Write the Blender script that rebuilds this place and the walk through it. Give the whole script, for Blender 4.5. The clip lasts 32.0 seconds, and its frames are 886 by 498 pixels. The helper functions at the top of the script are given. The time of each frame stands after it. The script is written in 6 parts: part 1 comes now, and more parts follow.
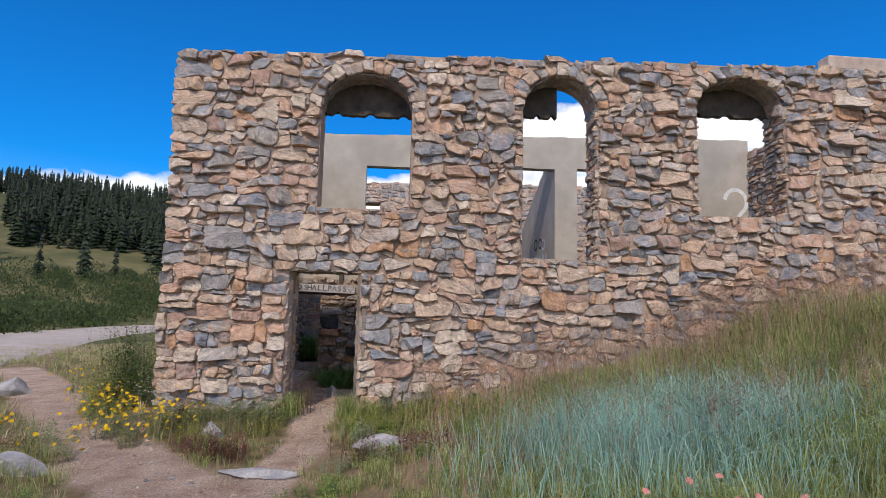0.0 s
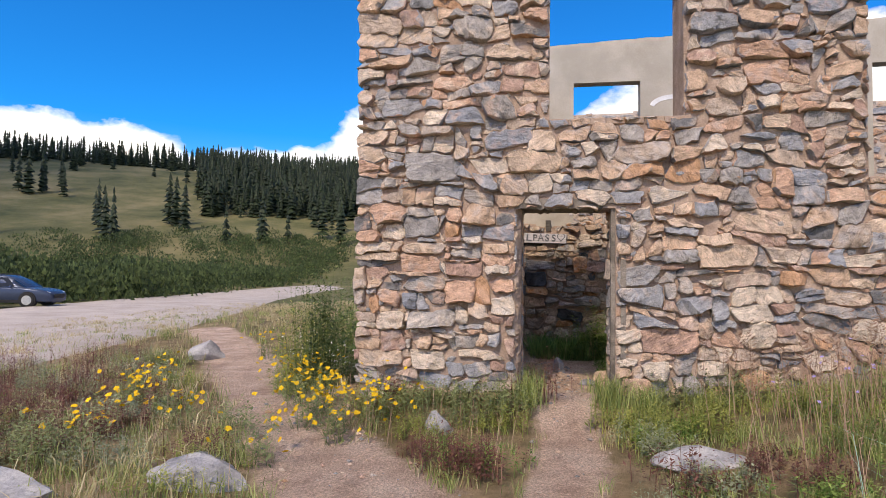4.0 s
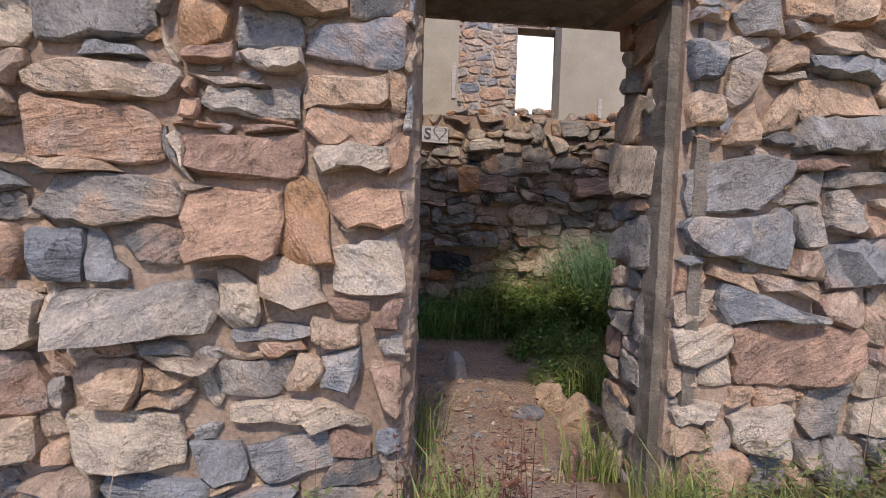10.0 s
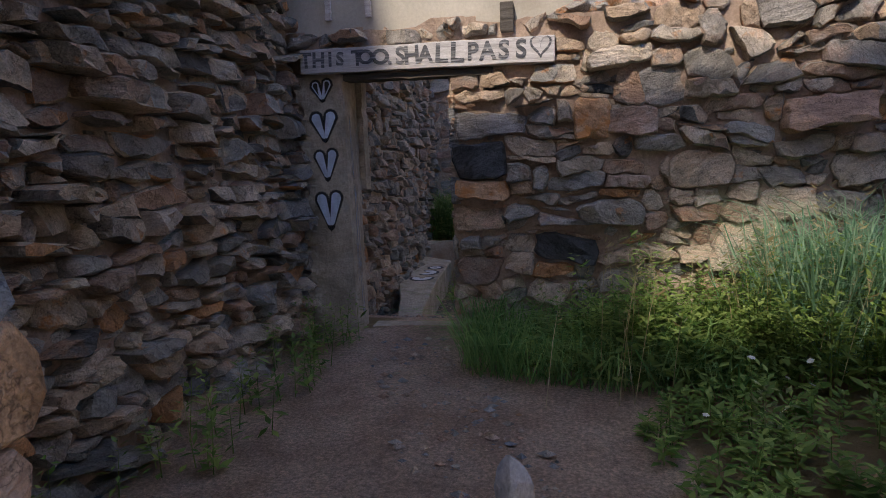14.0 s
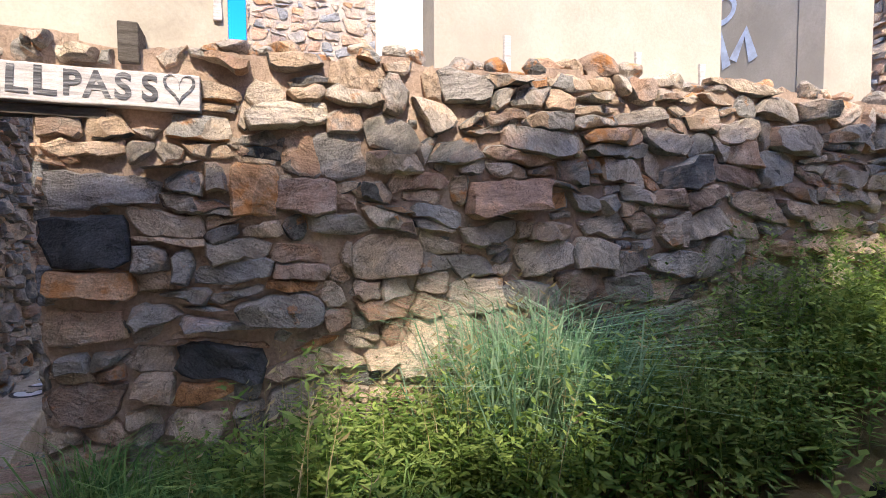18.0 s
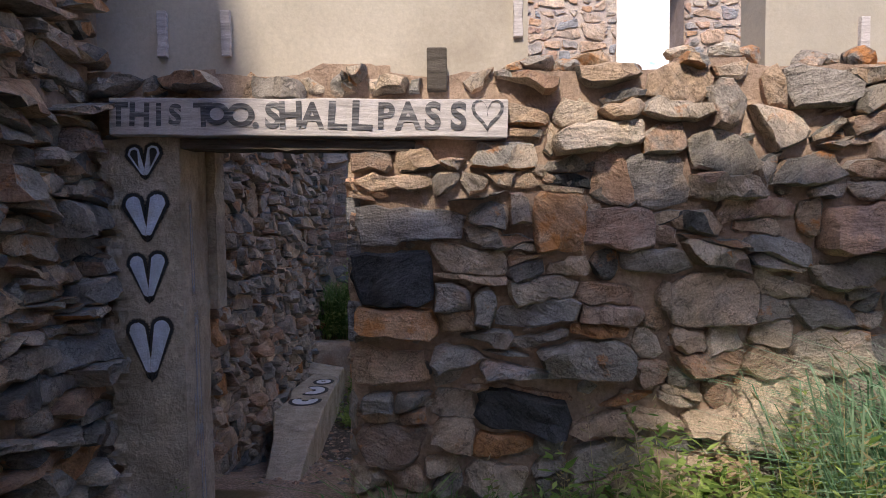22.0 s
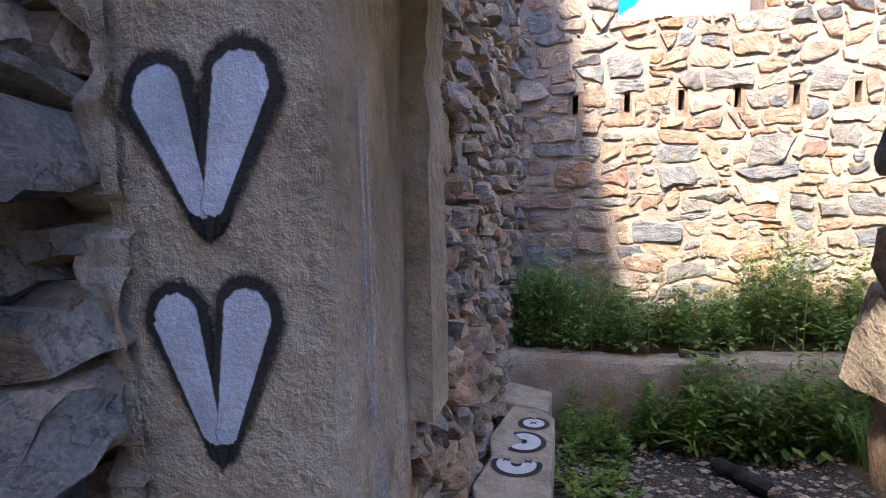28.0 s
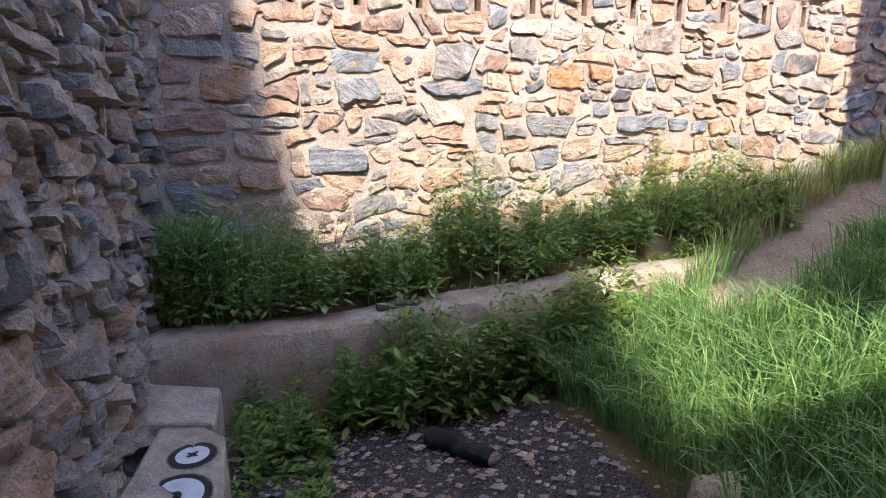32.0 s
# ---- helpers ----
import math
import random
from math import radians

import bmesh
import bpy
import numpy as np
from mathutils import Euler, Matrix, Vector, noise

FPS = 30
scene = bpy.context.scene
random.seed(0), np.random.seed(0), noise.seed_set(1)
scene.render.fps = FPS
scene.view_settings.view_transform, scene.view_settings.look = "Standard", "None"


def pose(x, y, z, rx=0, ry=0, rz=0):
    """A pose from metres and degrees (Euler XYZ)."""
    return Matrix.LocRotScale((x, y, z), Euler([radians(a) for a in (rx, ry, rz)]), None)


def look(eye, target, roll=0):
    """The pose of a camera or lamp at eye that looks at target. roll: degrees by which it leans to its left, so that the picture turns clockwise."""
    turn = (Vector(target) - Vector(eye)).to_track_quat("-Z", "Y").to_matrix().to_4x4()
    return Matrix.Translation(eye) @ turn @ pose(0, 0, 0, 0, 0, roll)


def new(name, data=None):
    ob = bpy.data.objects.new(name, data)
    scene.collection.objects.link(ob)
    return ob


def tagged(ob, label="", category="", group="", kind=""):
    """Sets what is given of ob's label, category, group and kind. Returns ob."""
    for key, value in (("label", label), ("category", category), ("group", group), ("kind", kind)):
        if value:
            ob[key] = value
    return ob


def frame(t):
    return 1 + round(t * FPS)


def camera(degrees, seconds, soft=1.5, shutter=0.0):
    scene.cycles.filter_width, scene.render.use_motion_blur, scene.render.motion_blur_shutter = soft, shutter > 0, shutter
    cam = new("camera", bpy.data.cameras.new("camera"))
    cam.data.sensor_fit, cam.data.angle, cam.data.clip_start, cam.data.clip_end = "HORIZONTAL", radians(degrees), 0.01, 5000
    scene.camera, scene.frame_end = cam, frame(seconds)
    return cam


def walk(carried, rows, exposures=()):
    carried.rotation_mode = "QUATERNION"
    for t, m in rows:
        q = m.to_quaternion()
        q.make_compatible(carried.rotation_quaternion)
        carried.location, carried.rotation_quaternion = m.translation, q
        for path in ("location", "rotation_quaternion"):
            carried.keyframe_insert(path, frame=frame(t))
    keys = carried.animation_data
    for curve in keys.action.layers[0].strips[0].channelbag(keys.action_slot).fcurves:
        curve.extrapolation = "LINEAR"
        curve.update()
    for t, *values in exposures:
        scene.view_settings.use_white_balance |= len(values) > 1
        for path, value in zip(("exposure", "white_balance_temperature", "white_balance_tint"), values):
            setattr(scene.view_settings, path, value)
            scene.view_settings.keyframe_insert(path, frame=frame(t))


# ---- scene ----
from mathutils import geometry

cam = camera(74.8, 32.0, soft=0.8)
PATH = [
    (0, (3.638, -9.563, 1.378), (3.962, -5.601, 1.826), 1.43),
    (0.5, (3.429, -9.285, 1.394), (3.545, -5.307, 1.793), 1.48),
    (1, (3.258, -8.973, 1.35), (3.03, -4.999, 1.743), 1.36),
    (1.5, (3.129, -8.588, 1.327), (2.617, -4.64, 1.712), 1.28),
    (2, (2.926, -8.317, 1.307), (2.21, -4.395, 1.63), 1.26),
    (2.5, (2.675, -8.031, 1.288), (1.795, -4.137, 1.534), 1.20),
    (4.5, (2.159, -6.614, 1.236), (1.618, -2.652, 1.339), 0.62),
    (5, (2.1, -6.241, 1.163), (1.718, -2.259, 1.202), 0.75),
    (5.5, (2.011, -5.853, 1.074), (1.84, -1.856, 1.069), 0.90),
    (6, (1.926, -5.447, 1.072), (1.928, -1.448, 1.003), 1.00),
    (6.5, (1.909, -5.025, 1.062), (2.091, -1.03, 1.007), 1.16),
    (7, (1.784, -4.635, 1.044), (2.089, -0.647, 1.037), 1.26),
    (7.5, (1.664, -4.251, 0.993), (1.998, -0.265, 0.992), 1.36),
    (8, (1.591, -3.776, 0.961), (1.978, 0.205, 0.924), 1.38),
    (8.5, (1.575, -3.404, 0.974), (2.08, 0.564, 0.894), 1.60),
    (9, (1.529, -3.007, 1.05), (2.142, 0.944, 0.928), 1.59),
    (9.5, (1.614, -2.659, 1.033), (2.228, 1.29, 0.864), 1.64),
    (10, (1.752, -2.319, 1.112), (2.289, 1.633, 0.801), 1.59),
    (10.5, (1.89, -1.92, 1.116), (2.383, 2.025, 0.672), 1.57),
    (11, (2.02, -1.659, 1.191), (2.421, 2.282, 0.637), 1.32),
    (11.5, (2.228, -1.426, 1.184), (2.489, 2.513, 0.536), 1.56),
    (12, (2.305, -1.11, 1.144), (2.461, 2.828, 0.46), 1.06),
    (12.5, (2.332, -0.773, 1.121), (2.348, 3.175, 0.476), -0.53),
    (13, (2.492, -0.534, 1.119), (2.251, 3.404, 0.459), -0.54),
    (13.5, (2.603, -0.258, 1.137), (2.075, 3.653, 0.488), -1.85),
    (15.5, (2.688, 0.685, 1.239), (1.703, 4.518, 0.661), -1.08),
    (16, (2.688, 0.905, 1.275), (2.159, 4.817, 0.628), -1.07),
    (16.5, (2.762, 0.999, 1.274), (2.764, 4.956, 0.692), -0.80),
    (17, (2.847, 1.0, 1.33), (3.296, 4.937, 0.787), -0.34),
    (17.5, (2.875, 1.032, 1.291), (3.779, 4.909, 0.897), -0.19),
    (18, (2.888, 1.048, 1.265), (4.197, 4.819, 1.016), -0.21),
    (18.5, (2.888, 1.057, 1.3), (4.568, 4.681, 1.096), -0.12),
    (19, (2.889, 1.058, 1.305), (4.879, 4.524, 1.142), -0.22),
    (19.5, (2.904, 1.052, 1.319), (4.946, 4.486, 1.118), -0.21),
    (20, (2.865, 1.063, 1.334), (4.639, 4.639, 1.075), -0.19),
    (20.5, (2.772, 1.092, 1.346), (4.177, 4.831, 1.131), -0.22),
    (21, (2.655, 1.168, 1.377), (3.594, 5.05, 1.16), -0.26),
    (21.5, (2.475, 1.414, 1.359), (2.907, 5.386, 1.153), -0.40),
    (22, (2.37, 1.587, 1.408), (2.372, 5.582, 1.216), -0.58),
    (22.5, (2.334, 1.779, 1.411), (2.037, 5.765, 1.279), -0.85),
    (23, (2.317, 1.952, 1.456), (1.839, 5.923, 1.363), -0.90),
    (23.5, (2.227, 2.052, 1.481), (1.677, 6.013, 1.384), -0.96),
    (24, (2.145, 2.182, 1.477), (1.556, 6.136, 1.332), -1.06),
    (24.5, (2.116, 2.276, 1.439), (1.355, 6.198, 1.247), -1.06),
    (25, (2.093, 2.497, 1.434), (1.133, 6.374, 1.213), -1.04),
    (25.5, (2.031, 2.698, 1.432), (0.938, 6.539, 1.204), -0.94),
    (27.5, (1.454, 3.697, 1.37), (0.395, 7.535, 0.984), -1.06),
    (28, (1.329, 3.909, 1.383), (0.386, 7.773, 0.959), -0.99),
    (28.5, (1.297, 4.14, 1.368), (0.505, 8.037, 0.94), -1.00),
    (29, (1.311, 4.413, 1.342), (0.666, 8.327, 0.825), -0.95),
    (29.5, (1.304, 4.629, 1.302), (0.881, 8.555, 0.664), -0.87),
    (30, (1.319, 4.846, 1.29), (1.123, 8.775, 0.561), -0.92),
    (30.5, (1.314, 4.989, 1.279), (1.511, 8.894, 0.439), -0.80),
    (31, (1.347, 5.101, 1.262), (1.902, 8.958, 0.358), -0.70),
    (31.5, (1.359, 5.199, 1.261), (2.242, 8.997, 0.372), -0.60),
    (32, (1.387, 5.316, 1.284), (2.58, 9.019, 0.355), -0.34),
]

walk(cam, [(t, look(eye, target, roll)) for t, eye, target, roll in PATH],
     exposures=[(0, 0.5, 7000, 12), (1.0, 0.75, 7200, 13), (3.0, 0.85, 7500, 14), (6.0, 0.82, 7500, 14), (9.0, 0.7, 7300, 14), (11.0, 0.7, 7000, 14), (12.0, 0.72, 7100, 13), (12.5, 0.6, 7100, 13), (13.5, 0.7, 7000, 12), (15.5, 3.1, 7000, 10),
                (17.0, 2.65, 7200, 12), (18.0, 2.1, 7300, 12), (19.0, 1.7, 7400, 13), (20.0, 1.55, 7400, 13), (22.0, 1.4, 7300, 14), (23.0, 1.5, 7300, 14), (25.5, 2.05, 7500, 14),
                (27.5, 2.6, 7100, 12), (30.0, 2.45, 6900, 11), (32.0, 2.35, 6600, 11)])

# ---------------------------------------------------------------- sky and sun
SUN_WAY = Vector((1.1, 4.45, -4.68)).normalized()
world = bpy.data.worlds.new("sky")
scene.world = world
world.use_nodes = True
wn = world.node_tree
wn.nodes.clear()
sky = wn.nodes.new("ShaderNodeTexSky")
sky.sky_type = "NISHITA"
sky.sun_disc = False
sky.sun_elevation = math.asin(-SUN_WAY.z)
sky.sun_rotation = math.atan2(-SUN_WAY.x, -SUN_WAY.y)
sky.altitude = 1500
sky.air_density, sky.dust_density, sky.ozone_density = 1.0, 2.5, 4.0
wb = wn.nodes.new("ShaderNodeBackground")
wb.inputs["Strength"].default_value = 0.15
wo = wn.nodes.new("ShaderNodeOutputWorld")
hs = wn.nodes.new("ShaderNodeHueSaturation")
hs.inputs["Hue"].default_value, hs.inputs["Saturation"].default_value, hs.inputs["Value"].default_value = 0.508, 1.5, 0.95
wn.links.new(sky.outputs[0], hs.inputs["Color"])
wn.links.new(hs.outputs[0], wb.inputs["Color"])
wn.links.new(wb.outputs[0], wo.inputs["Surface"])
sun_data = bpy.data.lights.new("sun", "SUN")
sun_data.energy, sun_data.angle, sun_data.color = 2.0, radians(2.8), (1.0, 0.93, 0.82)
sun = new("sun", sun_data)
sun.matrix_world = look(-SUN_WAY * 60, (0, 0, 0))


# ---------------------------------------------------------------- materials
def nodes_of(name, rough=0.9, metal=0.0):
    m = bpy.data.materials.new(name)
    m.use_nodes = True
    nt = m.node_tree
    b = nt.nodes["Principled BSDF"]
    b.inputs["Roughness"].default_value = rough
    b.inputs["Metallic"].default_value = metal
    b.inputs["Specular IOR Level"].default_value = 0.25
    return m, nt, b


def mapped(nt, stretch=(1, 1, 1)):
    tc = nt.nodes.new("ShaderNodeTexCoord")
    mp = nt.nodes.new("ShaderNodeMapping")
    mp.inputs["Scale"].default_value = stretch
    nt.links.new(tc.outputs["Object"], mp.inputs["Vector"])
    return mp.outputs["Vector"]


def noisy(nt, vec, scale, detail=4.0, rough=0.6):
    n = nt.nodes.new("ShaderNodeTexNoise")
    n.inputs["Scale"].default_value, n.inputs["Detail"].default_value, n.inputs["Roughness"].default_value = scale, detail, rough
    nt.links.new(vec, n.inputs["Vector"])
    return n.outputs["Fac"]


def ramp(nt, fac, stops, hard=False):
    r = nt.nodes.new("ShaderNodeValToRGB")
    e = r.color_ramp.elements
    while len(e) < len(stops):
        e.new(0.5)
    for el, (p, c) in zip(e, stops):
        el.position, el.color = p, (*c, 1) if len(c) == 3 else c
    if hard:
        r.color_ramp.interpolation = "CONSTANT"
    nt.links.new(fac, r.inputs["Fac"])
    return r.outputs["Color"]


def mixed(nt, fac, a, b, mode="MIX"):
    n = nt.nodes.new("ShaderNodeMix")
    n.data_type, n.blend_type = "RGBA", mode
    for sock, v in ((n.inputs[0], fac), (n.inputs[6], a), (n.inputs[7], b)):
        if isinstance(v, bpy.types.NodeSocket):
            nt.links.new(v, sock)
        else:
            sock.default_value = (*v, 1) if isinstance(v, tuple) else v
    return n.outputs[2]


def bumped(nt, b, height, strength=0.5, dist=0.02):
    n = nt.nodes.new("ShaderNodeBump")
    n.inputs["Strength"].default_value, n.inputs["Distance"].default_value = strength, dist
    nt.links.new(height, n.inputs["Height"])
    nt.links.new(n.outputs[0], b.inputs["Normal"])


def g3(v):
    return (v, v, v)


STONE_COLOURS = [(0.0, (0.60, 0.42, 0.30)), (0.13, (0.40, 0.36, 0.33)), (0.22, (0.64, 0.48, 0.36)), (0.33, (0.34, 0.315, 0.30)),
                 (0.42, (0.60, 0.38, 0.27)), (0.53, (0.50, 0.39, 0.31)), (0.62, (0.36, 0.355, 0.365)), (0.71, (0.68, 0.56, 0.45)),
                 (0.81, (0.46, 0.30, 0.235)), (0.88, (0.30, 0.31, 0.34)), (0.94, (0.19, 0.185, 0.185)), (0.97, (0.58, 0.34, 0.20))]
INNER_COLOURS = [(0.0, (0.47, 0.36, 0.28)), (0.12, (0.32, 0.30, 0.29)), (0.26, (0.54, 0.45, 0.37)), (0.36, (0.27, 0.26, 0.25)),
                 (0.46, (0.42, 0.28, 0.21)), (0.55, (0.38, 0.34, 0.31)), (0.66, (0.33, 0.325, 0.325)), (0.78, (0.56, 0.49, 0.43)),
                 (0.87, (0.30, 0.22, 0.185)), (0.92, (0.14, 0.145, 0.155)), (0.97, (0.52, 0.28, 0.15))]


def calc(nt, op, a, b_, c=0.0):
    n = nt.nodes.new("ShaderNodeMath")
    n.operation = op
    for sock, v in zip(n.inputs, (a, b_, c)):
        if isinstance(v, bpy.types.NodeSocket):
            nt.links.new(v, sock)
        else:
            sock.default_value = v
    return n.outputs[0]


def stone_mat(name, pick, colours=None, lichen=0.68):
    """Split gneiss. pick: 'object' or 'island' for the chance colour, or a fixed number."""
    m, nt, b = nodes_of(name, 0.86)
    if pick == "island":
        src = rnd = nt.nodes.new("ShaderNodeNewGeometry").outputs["Random Per Island"]
    else:
        src = rnd = nt.nodes.new("ShaderNodeObjectInfo").outputs["Random"]
        if pick != "object":
            vn = nt.nodes.new("ShaderNodeValue")
            vn.outputs[0].default_value = pick
            src = vn.outputs[0]
    base = ramp(nt, src, colours or STONE_COLOURS, hard=True)
    other = ramp(nt, calc(nt, "FRACT", calc(nt, "MULTIPLY_ADD", rnd, 13.7, 0.31), 0.0), colours or STONE_COLOURS, hard=True)
    # each stone lies its own way: its layers run along a bed of its own
    tilt = nt.nodes.new("ShaderNodeVectorRotate")
    tilt.inputs["Axis"].default_value = (0.62, 0.76, 0.2)
    plain = mapped(nt)
    nt.links.new(plain, tilt.inputs["Vector"])
    nt.links.new(calc(nt, "MULTIPLY_ADD", calc(nt, "FRACT", calc(nt, "MULTIPLY", rnd, 7.13), 0.0), 2.6, -1.3), tilt.inputs["Angle"])
    bed = nt.nodes.new("ShaderNodeVectorMath")
    bed.operation = "MULTIPLY"
    bed.inputs[1].default_value = (7.5, 7.5, 19.0)
    nt.links.new(tilt.outputs[0], bed.inputs[0])
    layers = noisy(nt, bed.outputs[0], 1.0, 7, 0.62)
    fine_layers = noisy(nt, bed.outputs[0], 3.6, 5, 0.6)
    patch = noisy(nt, plain, 5.5, 5, 0.6)
    grain = noisy(nt, plain, 95.0, 4, 0.7)
    crack = noisy(nt, tilt.outputs[0], 4.2, 6, 0.6)
    c = mixed(nt, ramp(nt, patch, [(0.48, g3(0)), (0.6, g3(0.45))]), base, other)
    c = mixed(nt, 1.0, c, ramp(nt, patch, [(0.28, g3(0.72)), (0.5, g3(1.0)), (0.74, g3(1.24))]), "MULTIPLY")
    c = mixed(nt, 1.0, c, ramp(nt, layers, [(0.28, g3(0.55)), (0.42, g3(0.9)), (0.56, g3(1.06)), (0.74, g3(1.3))]), "MULTIPLY")
    c = mixed(nt, 1.0, c, ramp(nt, fine_layers, [(0.3, g3(0.9)), (0.5, g3(1.0)), (0.7, g3(1.08))]), "MULTIPLY")
    c = mixed(nt, 1.0, c, ramp(nt, grain, [(0.34, g3(0.74)), (0.52, g3(1.0)), (0.68, g3(1.25))]), "MULTIPLY")
    c = mixed(nt, 1.0, c, ramp(nt, crack, [(0.489, g3(1.0)), (0.5, g3(0.5)), (0.509, g3(1.0))]), "MULTIPLY")
    rust = ramp(nt, noisy(nt, plain, 4.6, 7, 0.7), [(lichen, g3(0)), (lichen + 0.09, g3(0.85))])
    c = mixed(nt, rust, c, (0.55, 0.23, 0.075))
    nt.links.new(c, b.inputs["Base Color"])
    high = calc(nt, "MULTIPLY_ADD", grain, 0.3, calc(nt, "MULTIPLY_ADD", fine_layers, 0.12, calc(nt, "MULTIPLY", layers, 1.3)))
    bumped(nt, b, calc(nt, "MULTIPLY_ADD", patch, 1.3, high), 1.0, 0.04)
    return m


def rough_mat(name, stops, scale, fine, rough=0.93, strength=0.6, dist=0.02, stretch=(1, 1, 1), dirt=None, grit=0.3):
    m, nt, b = nodes_of(name, rough)
    v = mapped(nt, stretch)
    big = noisy(nt, v, scale, 6, 0.62)
    small = noisy(nt, v, fine, 5, 0.7)
    c = ramp(nt, big, stops)
    c = mixed(nt, 1.0, c, ramp(nt, small, [(0.28, g3(1 - grit)), (0.52, g3(1.0)), (0.75, g3(1 + grit))]), "MULTIPLY")
    if dirt:
        c = mixed(nt, ramp(nt, noisy(nt, v, scale * 0.31, 5, 0.6), [(0.52, g3(0)), (0.68, g3(1))]), c, dirt)
    high = calc(nt, "MULTIPLY_ADD", small, 0.5, big)
    nt.links.new(c, b.inputs["Base Color"])
    bumped(nt, b, high, strength, dist)
    return m


def leaf_mat(name, dark, light, rough=0.6, glow=0.25):
    """Leaves and blades: each one its own green, light passing through thin tissue."""
    m, nt, b = nodes_of(name, rough)
    rnd = nt.nodes.new("ShaderNodeNewGeometry").outputs["Random Per Island"]
    c = ramp(nt, rnd, [(0.0, dark), (0.6, tuple((p + q) / 2 for p, q in zip(dark, light))), (1.0, light)])
    c = mixed(nt, 1.0, c, ramp(nt, noisy(nt, mapped(nt), 1.3, 3), [(0.3, g3(0.7)), (0.7, g3(1.25))]), "MULTIPLY")
    nt.links.new(c, b.inputs["Base Color"])
    t = nt.nodes.new("ShaderNodeBsdfTranslucent")
    nt.links.new(c, t.inputs["Color"])
    mx = nt.nodes.new("ShaderNodeMixShader")
    mx.inputs[0].default_value = glow
    nt.links.new(b.outputs[0], mx.inputs[1])
    nt.links.new(t.outputs[0], mx.inputs[2])
    nt.links.new(mx.outputs[0], nt.nodes["Material Output"].inputs["Surface"])
    return m


def plain_mat(name, colour, rough=0.5, metal=0.0, var=0.15):
    m, nt, b = nodes_of(name, rough, metal)
    f = noisy(nt, mapped(nt), 9.0, 5)
    nt.links.new(ramp(nt, f, [(0.3, tuple(k * (1 - var) for k in colour)), (0.7, tuple(min(1, k * (1 + var)) for k in colour))]), b.inputs["Base Color"])
    bumped(nt, b, noisy(nt, mapped(nt), 90.0, 3), 0.15, 0.004)
    return m


def sprayed_mat(name, colour, var=0.15):
    """Spray paint that thins out over its edge (point attribute 'soft')."""
    m, nt, b = nodes_of(name, 0.55)
    nt.links.new(ramp(nt, noisy(nt, mapped(nt), 14.0, 6), [(0.3, tuple(k * (1 - var) for k in colour)), (0.7, tuple(min(1, k * (1 + var)) for k in colour))]), b.inputs["Base Color"])
    at_ = nt.nodes.new("ShaderNodeAttribute")
    at_.attribute_name = "soft"
    mul = nt.nodes.new("ShaderNodeMath")
    mul.operation = "MULTIPLY_ADD"
    nt.links.new(noisy(nt, mapped(nt), 120.0, 5, 0.7), mul.inputs[0])
    mul.inputs[1].default_value = 0.9
    nt.links.new(at_.outputs["Fac"], mul.inputs[2])
    cover = ramp(nt, mul.outputs[0], [(0.55, g3(0)), (1.0, g3(1))])
    tr_ = nt.nodes.new("ShaderNodeBsdfTransparent")
    mx_ = nt.nodes.new("ShaderNodeMixShader")
    nt.links.new(cover, mx_.inputs[0])
    nt.links.new(tr_.outputs[0], mx_.inputs[1])
    nt.links.new(b.outputs[0], mx_.inputs[2])
    nt.links.new(mx_.outputs[0], nt.nodes["Material Output"].inputs["Surface"])
    bumped(nt, b, noisy(nt, mapped(nt), 48.0, 5, 0.7), 0.7, 0.015)
    return m


M_STONE = stone_mat("rubble_stone", "object")
M_STONES = stone_mat("rubble_stones", "island")
INNER_COLOURS = [(p, (c[0] * 1.05, c[1], c[2] * 0.93)) for p, c in INNER_COLOURS]
M_INNER = stone_mat("lichened_stone", "object", INNER_COLOURS, 0.6)
M_INNERS = stone_mat("lichened_stones", "island", INNER_COLOURS, 0.6)
M_LICHEN = stone_mat("orange_lichened_stone", "object", [(p, tuple(min(0.75, k * 1.15) for k in c)) for p, c in INNER_COLOURS], 0.53)
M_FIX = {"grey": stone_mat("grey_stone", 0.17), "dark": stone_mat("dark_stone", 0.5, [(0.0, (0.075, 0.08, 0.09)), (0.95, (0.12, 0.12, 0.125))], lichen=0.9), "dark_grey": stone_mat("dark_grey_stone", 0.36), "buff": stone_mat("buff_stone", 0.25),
         "orange": stone_mat("rusty_stone", 0.98, lichen=0.52), "brown": stone_mat("brown_stone", 0.84), "pale": stone_mat("pale_stone", 0.75),
         "blue": stone_mat("blue_grey_stone", 0.65, lichen=0.75), "pink": stone_mat("pink_stone", 0.45)}
M_MORTAR = rough_mat("mortar", [(0.3, (0.30, 0.215, 0.165)), (0.5, (0.43, 0.315, 0.245)), (0.72, (0.55, 0.425, 0.34))], 3.0, 45.0, strength=0.9, dist=0.04)
M_PALE_MORTAR = rough_mat("pale_pink_mortar", [(0.3, (0.40, 0.315, 0.26)), (0.5, (0.52, 0.425, 0.36)), (0.72, (0.62, 0.53, 0.46))], 3.0, 45.0, strength=0.9, dist=0.04)
M_PLASTER = rough_mat("plaster", [(0.3, (0.38, 0.34, 0.285)), (0.5, (0.47, 0.43, 0.37)), (0.75, (0.55, 0.51, 0.45))], 1.6, 38.0, strength=0.4, dist=0.012,
                      dirt=(0.38, 0.35, 0.30), grit=0.1)
